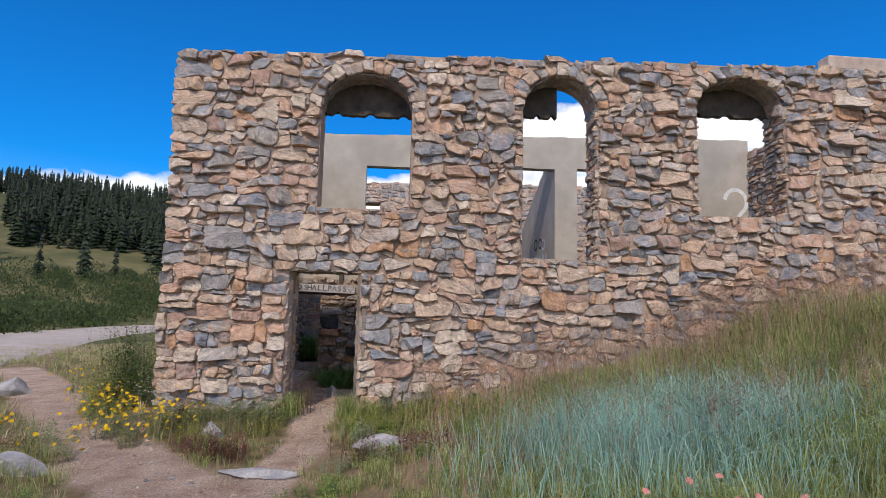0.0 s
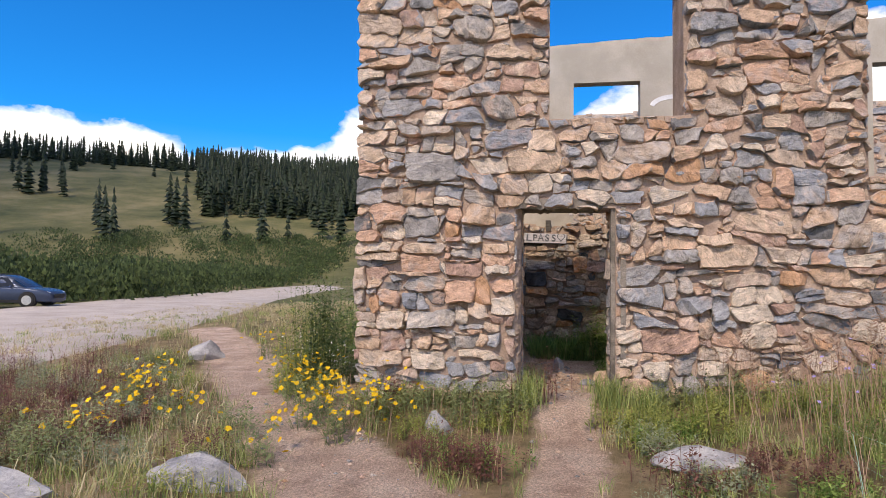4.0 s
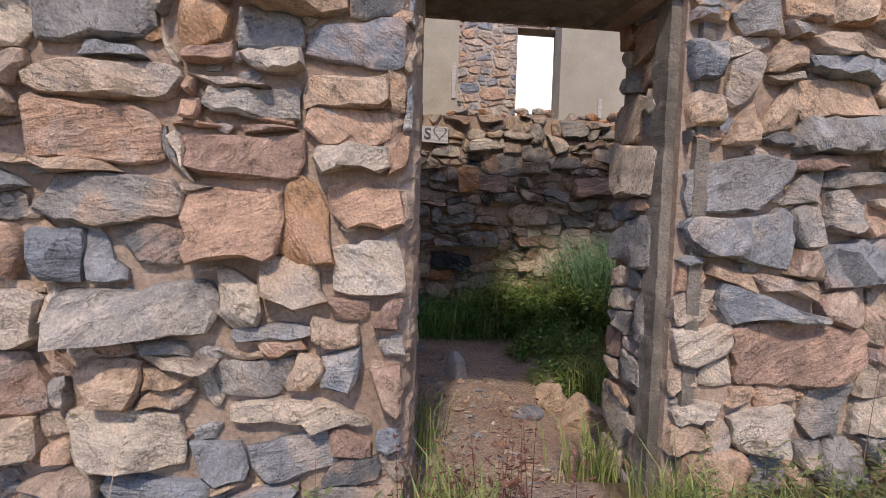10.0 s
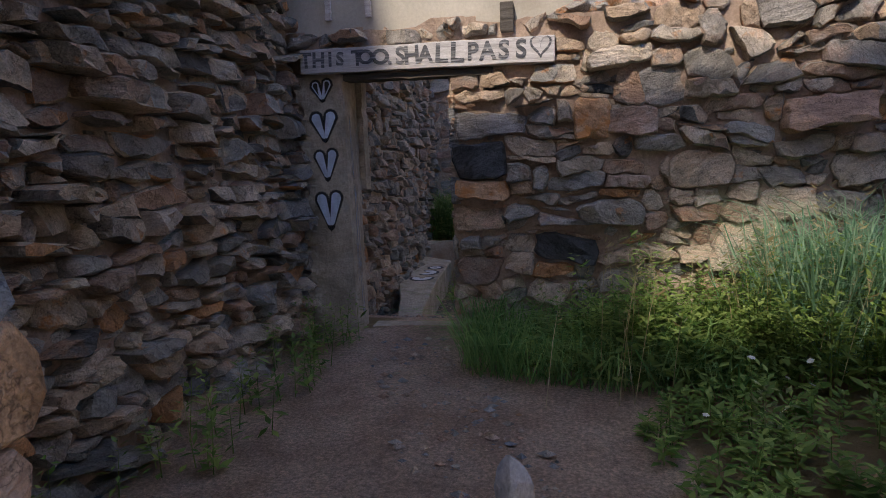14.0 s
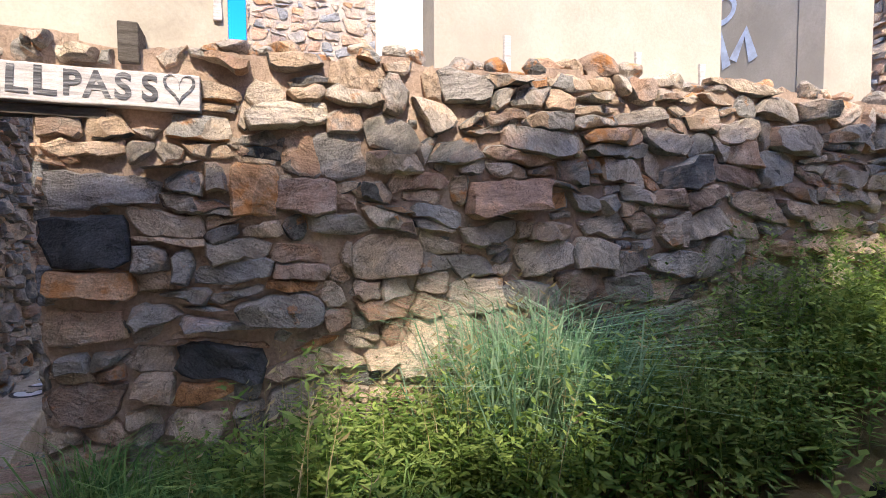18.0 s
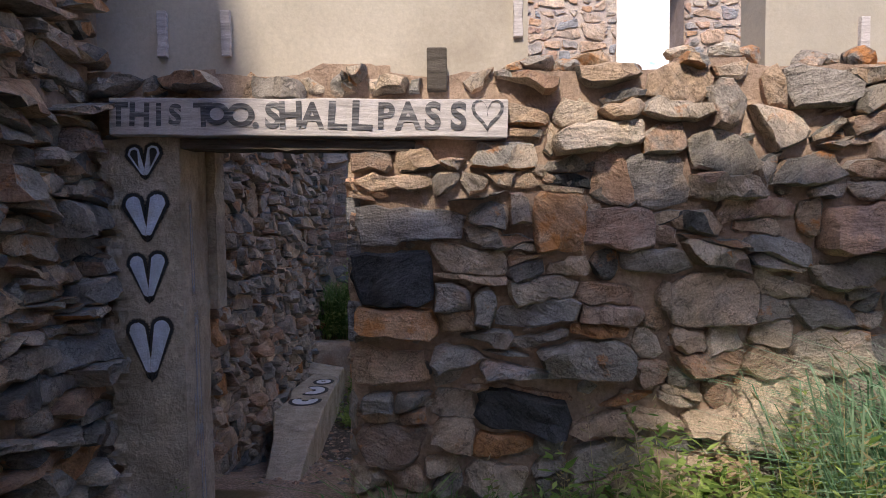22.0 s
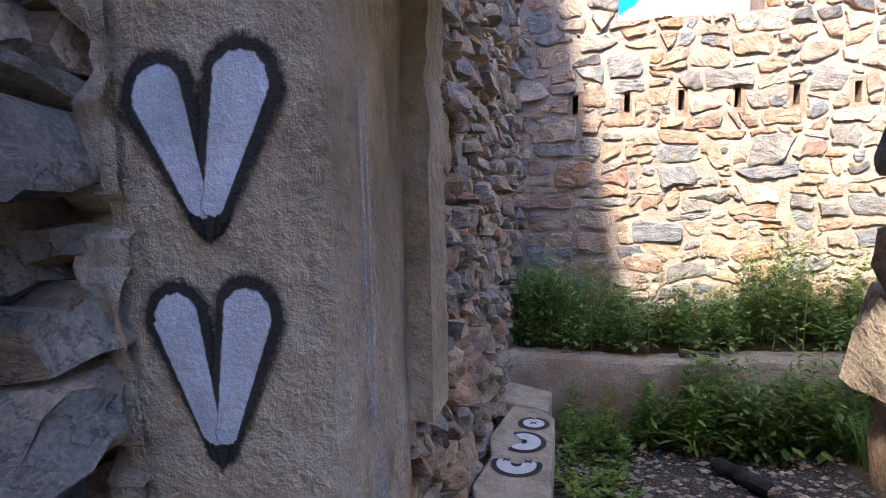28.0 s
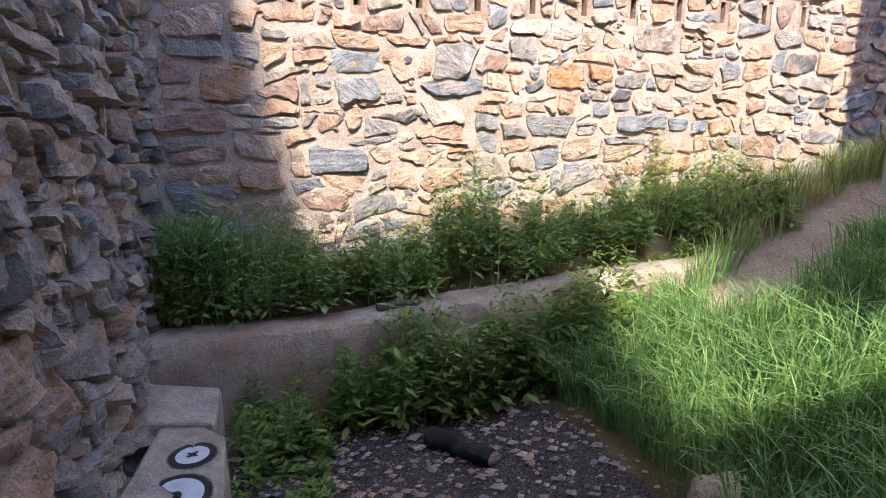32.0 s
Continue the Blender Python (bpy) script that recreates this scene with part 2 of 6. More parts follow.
M_WOOD = rough_mat("weathered_wood", [(0.3, (0.36, 0.335, 0.335)), (0.5, (0.56, 0.525, 0.53)), (0.72, (0.70, 0.67, 0.68))], 6.0, 60.0, strength=0.5, dist=0.01,
                   stretch=(0.6, 5, 9))
M_OLDWOOD = rough_mat("dark_old_wood", [(0.3, (0.06, 0.05, 0.045)), (0.7, (0.17, 0.15, 0.13))], 5.0, 50.0, stretch=(1, 6, 8))
M_INK = plain_mat("black_paint", (0.03, 0.03, 0.035), 0.6)
M_JAMB = rough_mat("old_jamb_concrete", [(0.3, (0.17, 0.145, 0.12)), (0.5, (0.27, 0.23, 0.19)), (0.72, (0.38, 0.33, 0.28))], 9.0, 70.0, strength=1.0, dist=0.03, dirt=(0.14, 0.12, 0.1))
M_PILLAR = rough_mat("pillar_render", [(0.3, (0.36, 0.30, 0.23)), (0.5, (0.51, 0.435, 0.345)), (0.72, (0.63, 0.55, 0.455))], 6.0, 30.0, strength=1.0, dist=0.045, dirt=(0.34, 0.285, 0.22), grit=0.2)
M_CURB = rough_mat("reddish_curb_concrete", [(0.3, (0.34, 0.24, 0.18)), (0.5, (0.46, 0.36, 0.28)), (0.72, (0.55, 0.47, 0.39))], 3.0, 40.0, strength=0.9, dist=0.04, dirt=(0.40, 0.23, 0.15))
M_WORN = rough_mat("worn_black_paint", [(0.35, (0.07, 0.07, 0.08)), (0.52, (0.15, 0.15, 0.165)), (0.66, (0.42, 0.41, 0.42))], 7.0, 70.0, stretch=(0.6, 5, 9))
M_SPRAY = plain_mat("pale_blue_spray_paint", (0.55, 0.64, 0.80), 0.5, var=0.25)
M_SOFTINK = sprayed_mat("soft_black_spray", (0.04, 0.04, 0.045))
M_SOFTBLUE = sprayed_mat("soft_blue_white_spray", (0.60, 0.68, 0.82), 0.2)
M_SOFTWHITE = sprayed_mat("soft_white_spray", (0.72, 0.74, 0.78), 0.12)
M_SPRAYW = plain_mat("white_spray_paint", (0.75, 0.76, 0.78), 0.5)
M_GREENSPRAY = plain_mat("green_spray_paint", (0.03, 0.36, 0.20), 0.5)
M_ROCK = rough_mat("boulder", [(0.3, (0.20, 0.195, 0.20)), (0.5, (0.36, 0.345, 0.345)), (0.72, (0.52, 0.49, 0.47))], 4.0, 35.0, strength=0.9, dist=0.04)
M_GRASS = leaf_mat("grass_blades", (0.14, 0.20, 0.05), (0.52, 0.54, 0.22), glow=0.35)
M_BLUEGRASS = leaf_mat("bluish_grass_blades", (0.22, 0.42, 0.33), (0.50, 0.70, 0.60), glow=0.3)
# M_WEED paled for the terrace weeds: their sunlight is put into the colour
M_WEEDLIT = leaf_mat("sun_toned_weed_leaves", (0.13, 0.24, 0.06), (0.48, 0.58, 0.22), glow=0.45)
M_BUSH = leaf_mat("shrub_leaves", (0.05, 0.09, 0.025), (0.20, 0.25, 0.08), glow=0.25)
M_CLUMP = leaf_mat("blue_green_tussock", (0.12, 0.27, 0.15), (0.42, 0.58, 0.40), glow=0.35)
M_DRY = leaf_mat("dry_grass", (0.38, 0.30, 0.15), (0.70, 0.60, 0.38))
M_WEED = leaf_mat("weed_leaves", (0.08, 0.16, 0.03), (0.36, 0.46, 0.14), glow=0.4)
M_LUSH = leaf_mat("lush_grass_blades", (0.09, 0.22, 0.06), (0.33, 0.48, 0.17), glow=0.3)
M_HERB = leaf_mat("herb_leaves", (0.15, 0.18, 0.07), (0.38, 0.41, 0.19), glow=0.35)
M_YELLOW = leaf_mat("yellow_petals", (0.66, 0.36, 0.01), (0.82, 0.58, 0.02), glow=0.15)
M_WHITEFL = leaf_mat("white_petals", (0.6, 0.6, 0.55), (0.8, 0.8, 0.76), glow=0.15)
M_STALK = leaf_mat("pinkish_seed_heads", (0.30, 0.17, 0.12), (0.56, 0.40, 0.29))
M_RED = leaf_mat("reddish_weed", (0.10, 0.04, 0.03), (0.26, 0.12, 0.09))
M_CONIFER = leaf_mat("conifer_needles", (0.010, 0.018, 0.009), (0.034, 0.05, 0.022), glow=0.05)
M_WILLOW = leaf_mat("willow_leaves", (0.028, 0.048, 0.016), (0.095, 0.13, 0.045), glow=0.15)
M_ROAD = rough_mat("gravel_road", [(0.3, (0.36, 0.30, 0.26)), (0.7, (0.50, 0.43, 0.38))], 0.7, 25.0)


# ---------------------------------------------------------------- helpers
class Build:
    """Collects vertices and faces for one mesh."""

    def __init__(self):
        self.v, self.f = [], []

    def add(self, v, f):
        n = len(self.v)
        self.v.extend(v)
        self.f.extend([tuple(i + n for i in q) for q in f])
        return self

    def box(self, x0, x1, y0, y1, z0, z1):
        return self.add([(x0, y0, z0), (x1, y0, z0), (x1, y1, z0), (x0, y1, z0), (x0, y0, z1), (x1, y0, z1), (x1, y1, z1), (x0, y1, z1)],
                        [(0, 3, 2, 1), (4, 5, 6, 7), (0, 1, 5, 4), (1, 2, 6, 5), (2, 3, 7, 6), (3, 0, 4, 7)])

    def prism(self, poly, put, d0, d1):
        """A flat outline (u, v), anticlockwise, between the depths d0 and d1."""
        n = len(poly)
        return self.add([put(u, v, d0) for u, v in poly] + [put(u, v, d1) for u, v in poly],
                        [tuple(range(n))[::-1], tuple(range(n, 2 * n))] + [(i, (i + 1) % n, n + (i + 1) % n, n + i) for i in range(n)])


def mesh_of(name, b, mats, smooth=False):
    me = bpy.data.meshes.new(name)
    me.from_pydata(b.v, [], b.f)
    for m in mats if isinstance(mats, (list, tuple)) else [mats]:
        me.materials.append(m)
    if smooth:
        me.shade_smooth()
    if smooth > 1:
        me.set_sharp_from_angle(angle=radians(smooth))
    return me


def part(name, b, material, parent=None, label="", smooth=False):
    """One mesh object, under a thing or a part where a parent is given."""
    ob = new(name, mesh_of(name, b, material, smooth))
    if parent is not None:
        ob.parent = parent
    return tagged(ob, label)


def thing(name, label, category, group="", kind="", b=None, material=None, smooth=False):
    ob = new(name, mesh_of(name, b, material, smooth) if b else None)
    return tagged(ob, label, category, group, kind)


def bevelled(ob, width=0.01, seg=2):
    m = ob.modifiers.new("edge", "BEVEL")
    m.width, m.segments, m.limit_method = width, seg, "ANGLE"
    return ob


def n1(x, y=0.0, z=0.0):
    return noise.noise(Vector((x, y, z)))


def lump(c, size, seed, seg=2, rough=0.34):
    """A boulder: a ball pushed in and out, with a few flat facets."""
    b = Build()
    bm = bmesh.new()
    bmesh.ops.create_icosphere(bm, subdivisions=seg, radius=1.0)
    rr = random.Random(seed)
    cuts = [(Vector((rr.uniform(-1, 1), rr.uniform(-1, 1), rr.uniform(-0.6, 1))).normalized(), rr.uniform(0.5, 0.8)) for _ in range(13)]
    for v in bm.verts:
        p = v.co.copy()
        for nrm, far in cuts:
            d = p.dot(nrm)
            if d > far:
                p -= nrm * (d - far) * 0.97
        p *= 1 + 0.7 * rough * n1(p.x * 1.7 + seed * 7.3, p.y * 1.7, p.z * 1.7) + 0.2 * rough * n1(p.x * 6 + seed, p.y * 6, p.z * 6)
        v.co = p
    b.v = [(c[0] + v.co.x * size[0], c[1] + v.co.y * size[1], c[2] + v.co.z * size[2]) for v in bm.verts]
    b.f = [tuple(v.index for v in f.verts) for f in bm.faces]
    bm.free()
    return b


# rubble masonry: power cells of scattered stones, each one shaped on its own
def cells(rng, u0, u1, v0, v1, wide, tall, given=()):
    """Stones laid like dry-stone courses in the strip u0..u1, v0..v1: (centre, outline, given number or None)."""
    res = 0.02
    n = int((u1 - u0) / res)
    sky_line = np.full(n, v0 - 0.05)
    out, left_ = [], list(range(len(given)))
    spots = [(max(0, int((u - w_ / 2 - u0) / res)), min(n, int((u + w_ / 2 - u0) / res)), v - h / 2, v + h / 2) for u, v, w_, h in given]
    guard = 0
    while guard < 9000:
        guard += 1
        k = int(np.argmin(sky_line))
        z = sky_line[k]
        if z > v1:
            break
        hit = [g for g in left_ if spots[g][0] <= k < spots[g][1] and z > spots[g][2] - 0.05]
        if hit:
            i0, i1, lo, hi = spots[hit[0]]
            left_.remove(hit[0])
            sky_line[i0:i1] = np.maximum(sky_line[i0:i1], hi)
            out.append((i0, i1, lo, hi, hit[0]))
            continue
        i0 = i1 = k
        while i0 > 0 and abs(sky_line[i0 - 1] - z) < 0.018:
            i0 -= 1
        while i1 < n and abs(sky_line[i1] - z) < 0.018:
            i1 += 1
        big = rng.random() ** 1.5
        w_ = (wide[0] + (wide[1] - wide[0]) * big) * rng.uniform(0.8, 1.25)
        h = tall[0] + (tall[1] - tall[0]) * min(1, max(0, big * 0.75 + rng.uniform(-0.25, 0.35)))
        span = i1 - i0
        cols = int(w_ / res)
        if span - cols < wide[0] * 0.55 / res:
            cols = span
        if rng.random() < 0.5:
            j0, j1 = i0, i0 + cols
        else:
            j0, j1 = i1 - cols, i1
        if cols * res < 0.1:
            h = min(h, 0.16)
        for nb in ((sky_line[j0 - 1] if j0 > 0 else None), (sky_line[j1] if j1 < n else None)):
            if nb is not None and 0 < nb - z < 0.32 and abs(nb - z - h) < 0.06:
                h = nb - z
        for g in left_:
            a, c, lo, hi = spots[g]
            if a < j1 and c > j0 and z < lo < z + h + 0.05:
                h = max(0.03, lo - z)
        out.append((j0, j1, z, z + h, None))
        sky_line[j0:j1] = z + h
    flat = np.array([(u0 + i0 * res, u0 + i1 * res, lo, hi) for i0, i1, lo, hi, _ in out])
    bent = np.array([1.0 if o[4] is None else 0.45 for o in out])
    made = []
    grow = [min(0.055, 0.28 * (h_ - l_)) for _, _, l_, h_ in flat]
    shapes = [[(a - g, lo - g), (c + g, lo - g), (c + g, hi + g), (a - g, hi + g)] for (a, c, lo, hi), g in zip(flat, grow)]
    # neighbours share one slanting joint
    for k in range(len(flat)):
        a, c, lo, hi = flat[k]
        lap_u = np.minimum(flat[:, 1], c) - np.maximum(flat[:, 0], a)
        lap_v = np.minimum(flat[:, 3], hi) - np.maximum(flat[:, 2], lo)
        for q in np.nonzero((lap_u > -0.045) & (lap_v > -0.045))[0]:
            if q <= k:
                continue
            a2, c2, lo2, hi2 = flat[q]
            soft = min(bent[k], bent[q])
            if lap_u[q] > lap_v[q]:
                t = rng.uniform(-0.30, 0.30) * soft * min(1.0, 0.3 / max(0.05, lap_u[q]))
                way = (math.sin(t), math.cos(t)) if lo2 + hi2 > lo + hi else (-math.sin(t), -math.cos(t))
                o = (max(a, a2) + lap_u[q] / 2, min(hi, hi2) - lap_v[q] / 2)
            else:
                t = rng.uniform(-0.62, 0.62) * soft * min(1.0, 0.2 / max(0.05, lap_v[q]))
                way = (math.cos(t), math.sin(t)) if a2 + c2 > a + c else (-math.cos(t), -math.sin(t))
                o = (min(c, c2) - lap_u[q] / 2, max(lo, lo2) + lap_v[q] / 2)
            shapes[k] = clipped(shapes[k], o, way[0], way[1], 0.0)
            shapes[q] = clipped(shapes[q], o, -way[0], -way[1], 0.0)
    for (i0, i1, lo, hi, tag), (a, c, _, _), shape in zip(out, flat, shapes):
        if c - a < 0.04 or hi - lo < 0.025 or len(shape) < 3:
            continue
        poly = []
        for q, p in enumerate(shape):
            pr, nx = shape[q - 1], shape[(q + 1) % len(shape)]
            if rng.random() < 0.45:
                f0 = min(0.4, rng.uniform(0.01, 0.05) / (math.dist(p, pr) + 1e-6))
                f1 = min(0.4, rng.uniform(0.01, 0.06) / (math.dist(p, nx) + 1e-6))
                poly.append((p[0] + f0 * (pr[0] - p[0]), p[1] + f0 * (pr[1] - p[1])))
                poly.append((p[0] + f1 * (nx[0] - p[0]), p[1] + f1 * (nx[1] - p[1])))
            else:
                poly.append(p)
        made.append((((a + c) / 2, (lo + hi) / 2), poly, tag))
    return made


def clipped(poly, o, dx, dy, q):
    """What of the outline has (p - o) . (dx, dy) <= q."""
    out = []
    s = [(x - o[0]) * dx + (y - o[1]) * dy - q for x, y in poly]
    for k in range(len(poly)):
        a, b_, sa, sb = poly[k], poly[(k + 1) % len(poly)], s[k], s[(k + 1) % len(poly)]
        if sa <= 0:
            out.append(a)
        if sa * sb < 0:
            f = sa / (sa - sb)
            out.append((a[0] + f * (b_[0] - a[0]), a[1] + f * (b_[1] - a[1])))
    return out


def area_of(poly):
    return abs(sum(p[0] * q[1] - q[0] * p[1] for p, q in zip(poly, poly[1:] + poly[:1]))) / 2 if len(poly) > 2 else 0.0


def within(poly, u, w):
    hit = False
    for (ax, ay), (bx, by) in zip(poly, poly[1:] + poly[:1]):
        if (ay > w) != (by > w) and u < ax + (bx - ax) * (w - ay) / (by - ay):
            hit = not hit
    return hit


def stone_mesh(rng, poly, put, out, gap, swell=0.075):
    """One stone: broken angular outline, split face of a few flat breaks."""
    if sum(p[0] * q[1] - q[0] * p[1] for p, q in zip(poly, poly[1:] + poly[:1])) < 0:
        poly = poly[::-1]
    n = len(poly)
    cu, cv = sum(p[0] for p in poly) / n, sum(p[1] for p in poly) / n
    ring = []
    for k in range(n):
        a, b_ = poly[k], poly[(k + 1) % n]
        ln = math.hypot(b_[0] - a[0], b_[1] - a[1])
        few = max(1, min(6, int(ln / 0.05)))
        for q in range(few):
            f = q / few + 0.04 + rng.uniform(0, 0.3) / few
            u, w = a[0] + f * (b_[0] - a[0]), a[1] + f * (b_[1] - a[1])
            ring.append((u + 0.03 * n1(u * 3, w * 4, 1.0) + 0.024 * n1(u * 15, w * 15, 2.0), w + 0.05 * n1(u * 2.2, w * 3, 9.0) + 0.024 * n1(u * 15, w * 15, 7.0)))
    m = len(ring)
    pts, inner_ = [], []
    for u, w in ring:
        d = math.hypot(u - cu, w - cv) + 1e-6
        s = max(0.4, 1 - gap / d + rng.uniform(min(0.0, swell), swell))
        pts.append((cu + (u - cu) * s, cv + (w - cv) * s))
        s *= max(0.5, 1 - (0.006 + 0.016 * rng.random()) / d)
        inner_.append((cu + (u - cu) * s, cv + (w - cv) * s))
    seed = rng.uniform(0, 90)
    size = math.sqrt(area_of(pts) + 1e-6)
    flatter = min(1.0, out / 0.07)
    tu, tv = rng.uniform(-0.3, 0.3) * flatter, rng.uniform(-0.5, 0.12) * flatter
    breaks = []
    for _ in range(rng.choice((1, 2, 2, 3))):
        t = rng.uniform(-0.5, math.pi + 0.5)
        breaks.append((math.cos(t), math.sin(t), rng.uniform(0.3, 1.5), rng.uniform(0.02, 0.36) * size))

    def face(u, w, share=1.0):
        h = out + tu * (u - cu) + tv * (w - cv)
        for du, dw, slope, far in breaks:
            h = min(h, out * 1.05 - slope * ((u - cu) * du + (w - cv) * dw - far))
        h += out * (0.22 * n1(u * 9 + seed, w * 11) + 0.15 * n1(u * 27, w * 27 + seed))
        return max(0.016 + 0.42 * out, h) * share

    grid = max(0.03, size / 5.6)
    lo_u, lo_v, hi_u, hi_v = min(p[0] for p in pts), min(p[1] for p in pts), max(p[0] for p in pts), max(p[1] for p in pts)
    mid = []
    w = lo_v + grid * 0.7
    while w < hi_v - grid * 0.4:
        u = lo_u + grid * rng.uniform(0.3, 0.9)
        while u < hi_u - grid * 0.3:
            p = (u + rng.uniform(-0.28, 0.28) * grid, w + rng.uniform(-0.28, 0.28) * grid)
            q = (cu + (p[0] - cu) * 1.16, cv + (p[1] - cv) * 1.16)
            if within(inner_, *q):
                mid.append(p)
            u += grid
        w += grid
    flat = [Vector(p) for p in inner_ + mid]
    res = geometry.delaunay_2d_cdt(flat, [], [list(range(m))], 1, 1e-6)
    tris = [tuple(t) for t in res[2]]
    if len(res[0]) != len(flat):
        mid, tris = [(cu, cv)], [(k, (k + 1) % m, m) for k in range(m)]
    v = [put(u, w, -0.05) for u, w in pts]
    v += [put(u, w, face(u, w, 0.86) * rng.uniform(0.8, 1.0)) for u, w in pts]
    v += [put(u, w, face(u, w)) for u, w in inner_ + mid]
    f = [(r * m + k, r * m + (k + 1) % m, (r + 1) * m + (k + 1) % m, (r + 1) * m + k) for r in range(2) for k in range(m)]
    f += [tuple(2 * m + q for q in t) for t in tris]
    return v, f


def rubble(wall, rng, box, put, sizes, outs, gap, holes=(), top=None, near=None, given=(), chinks=None, mats=None, swell=0.075, mat_at=None):
    """Lays stones on a wall's face: box u0, u1, v0, v1; holes as (u0, u1, v0, v1, rise of arch); near(u, v): whether a stone is a part of its own."""
    u0, u1, v0, v1 = box

    def inside(u, v):
        for a, b_, c, d, rise in holes:
            if a < u < b_ and c < v < d:
                return True
            if rise and v >= d and ((u - (a + b_) / 2) / ((b_ - a) / 2)) ** 2 + ((v - d) / rise) ** 2 < 1:
                return True
        return False

    one, many = mats or (M_STONE, M_STONES)
    kinds = [k for *_, k in given]
    made = [c for c in cells(rng, u0, u1, v0, v1, *sizes, [g_[:4] for g_ in given]) if (not top or c[0][1] < top(c[0][0]))]
    arches = []
    for a, b_, c, d, rise in holes:
        if rise:
            steps = int((b_ - a) * 1.5 / 0.15)
            mu, ru = (a + b_) / 2, (b_ - a) / 2
            cuts = [math.pi * (k + rng.uniform(-0.25, 0.25) * (0 < k < steps)) / steps for k in range(steps + 1)]
            for t0, t1 in zip(cuts, cuts[1:]):
                far = rng.uniform(0.17, 0.26)
                arches.append((((mu + math.cos((t0 + t1) / 2) * (ru + 0.1)), d + math.sin((t0 + t1) / 2) * (rise + 0.1)),
                               [(mu + math.cos(t) * (ru + q), d + math.sin(t) * (rise + q)) for t, q in ((t1, 0.0), (t0, 0.0), (t0, far), (t1, far))][::-1], "arch"))
    rest, count = Build(), 0
    for (u, v), poly, k in arches + made:
        for a, b_, c, d, rise in (holes if k != "arch" else ()):
            if rise and v > d:
                mu, ru, rise = (a + b_) / 2, (b_ - a) / 2 + 0.21, rise + 0.21
                g_u, g_v = (u - mu) / ru, (v - d) / rise
                ln = math.hypot(g_u, g_v) + 1e-6
                if ln < 3:
                    eu, ev = mu + ru * g_u / ln, d + rise * g_v / ln
                    poly = clipped(poly, (eu, ev), -g_u / ru, -g_v / rise, 0.0)
            else:
                pu, pv = [p[0] for p in poly], [p[1] for p in poly]
                if poly and max(pu) > a and min(pu) < b_ and max(pv) > c and min(pv) < d + (rise or 0):
                    tries = [clipped(poly, (0, 0), *side) for side in ((-1, 0, -b_), (1, 0, a), (0, -1, -(d + (rise or 0))), (0, 1, c))]
                    poly = max(tries, key=area_of)
        if top:
            poly = clipped(poly, (0, 0), 0, 1, top(u) + rng.uniform(-0.06, 0.02))
        if len(poly) < 3:
            continue
        wid, hei = max(p[0] for p in poly) - min(p[0] for p in poly), max(p[1] for p in poly) - min(p[1] for p in poly)
        if wid < 0.035 or hei < 0.025:
            continue
        kind = kinds[k] if k not in (None, "arch") else None
        by_hole = any(max(p[0] for p in poly) > a - 0.03 and min(p[0] for p in poly) < b_ + 0.03 and max(p[1] for p in poly) > c - 0.03 and min(p[1] for p in poly) < d + 0.03 for a, b_, c, d, _ in holes)
        vv, ff = stone_mesh(rng, poly, put, rng.uniform(*outs) * (0.6 + min(1.0, wid / 0.4) * 0.5), gap * rng.uniform(0.6, 1.5), -0.05 if by_hole else swell)
        b = Build()
        b.v, b.f = vv, ff
        if kind or (near and near(u, v) and count < 300):
            part("stone", b, M_FIX[kind] if kind else (mat_at and mat_at(u, v)) or one, wall, smooth=34)
            count += 1
        else:
            rest.add(vv, ff)
    if chinks:
        few, far_u, high = chinks
        small = Build()
        for _ in range(int(few * (min(u1, far_u) - u0) * (min(v1, high) - v0))):
            u, v, r = rng.uniform(u0, min(u1, far_u)), rng.uniform(v0, min(v1, high)), rng.uniform(0.018, 0.055)
            if inside(u, v) or inside(u + r, v) or inside(u - r, v) or inside(u, v + r) or (top and v > top(u) - 0.06):
                continue
            a0, m, d = rng.uniform(0, 6.28), 5, rng.uniform(0.018, 0.045)
            spokes = [(math.cos(a0 + 6.283 * k / m) * r * rng.uniform(0.7, 1.4), math.sin(a0 + 6.283 * k / m) * r * rng.uniform(0.5, 1.0)) for k in range(m)]
            small.add([put(u + p, v + q, -0.02) for p, q in spokes] + [put(u + p * 0.9, v + q * 0.9, d * rng.uniform(0.6, 1.0)) for p, q in spokes] + [put(u, v, d)],
                      [(k, (k + 1) % m, m + (k + 1) % m, m + k) for k in range(m)] + [(m + k, m + (k + 1) % m, 2 * m) for k in range(m)])
        tagged(part("chink_stones", small, many, wall, "small chips wedged between the stones"), kind="stuff")
    if rest.v:
        tagged(part("far_stones", rest, many, wall, smooth=34), kind="stuff")


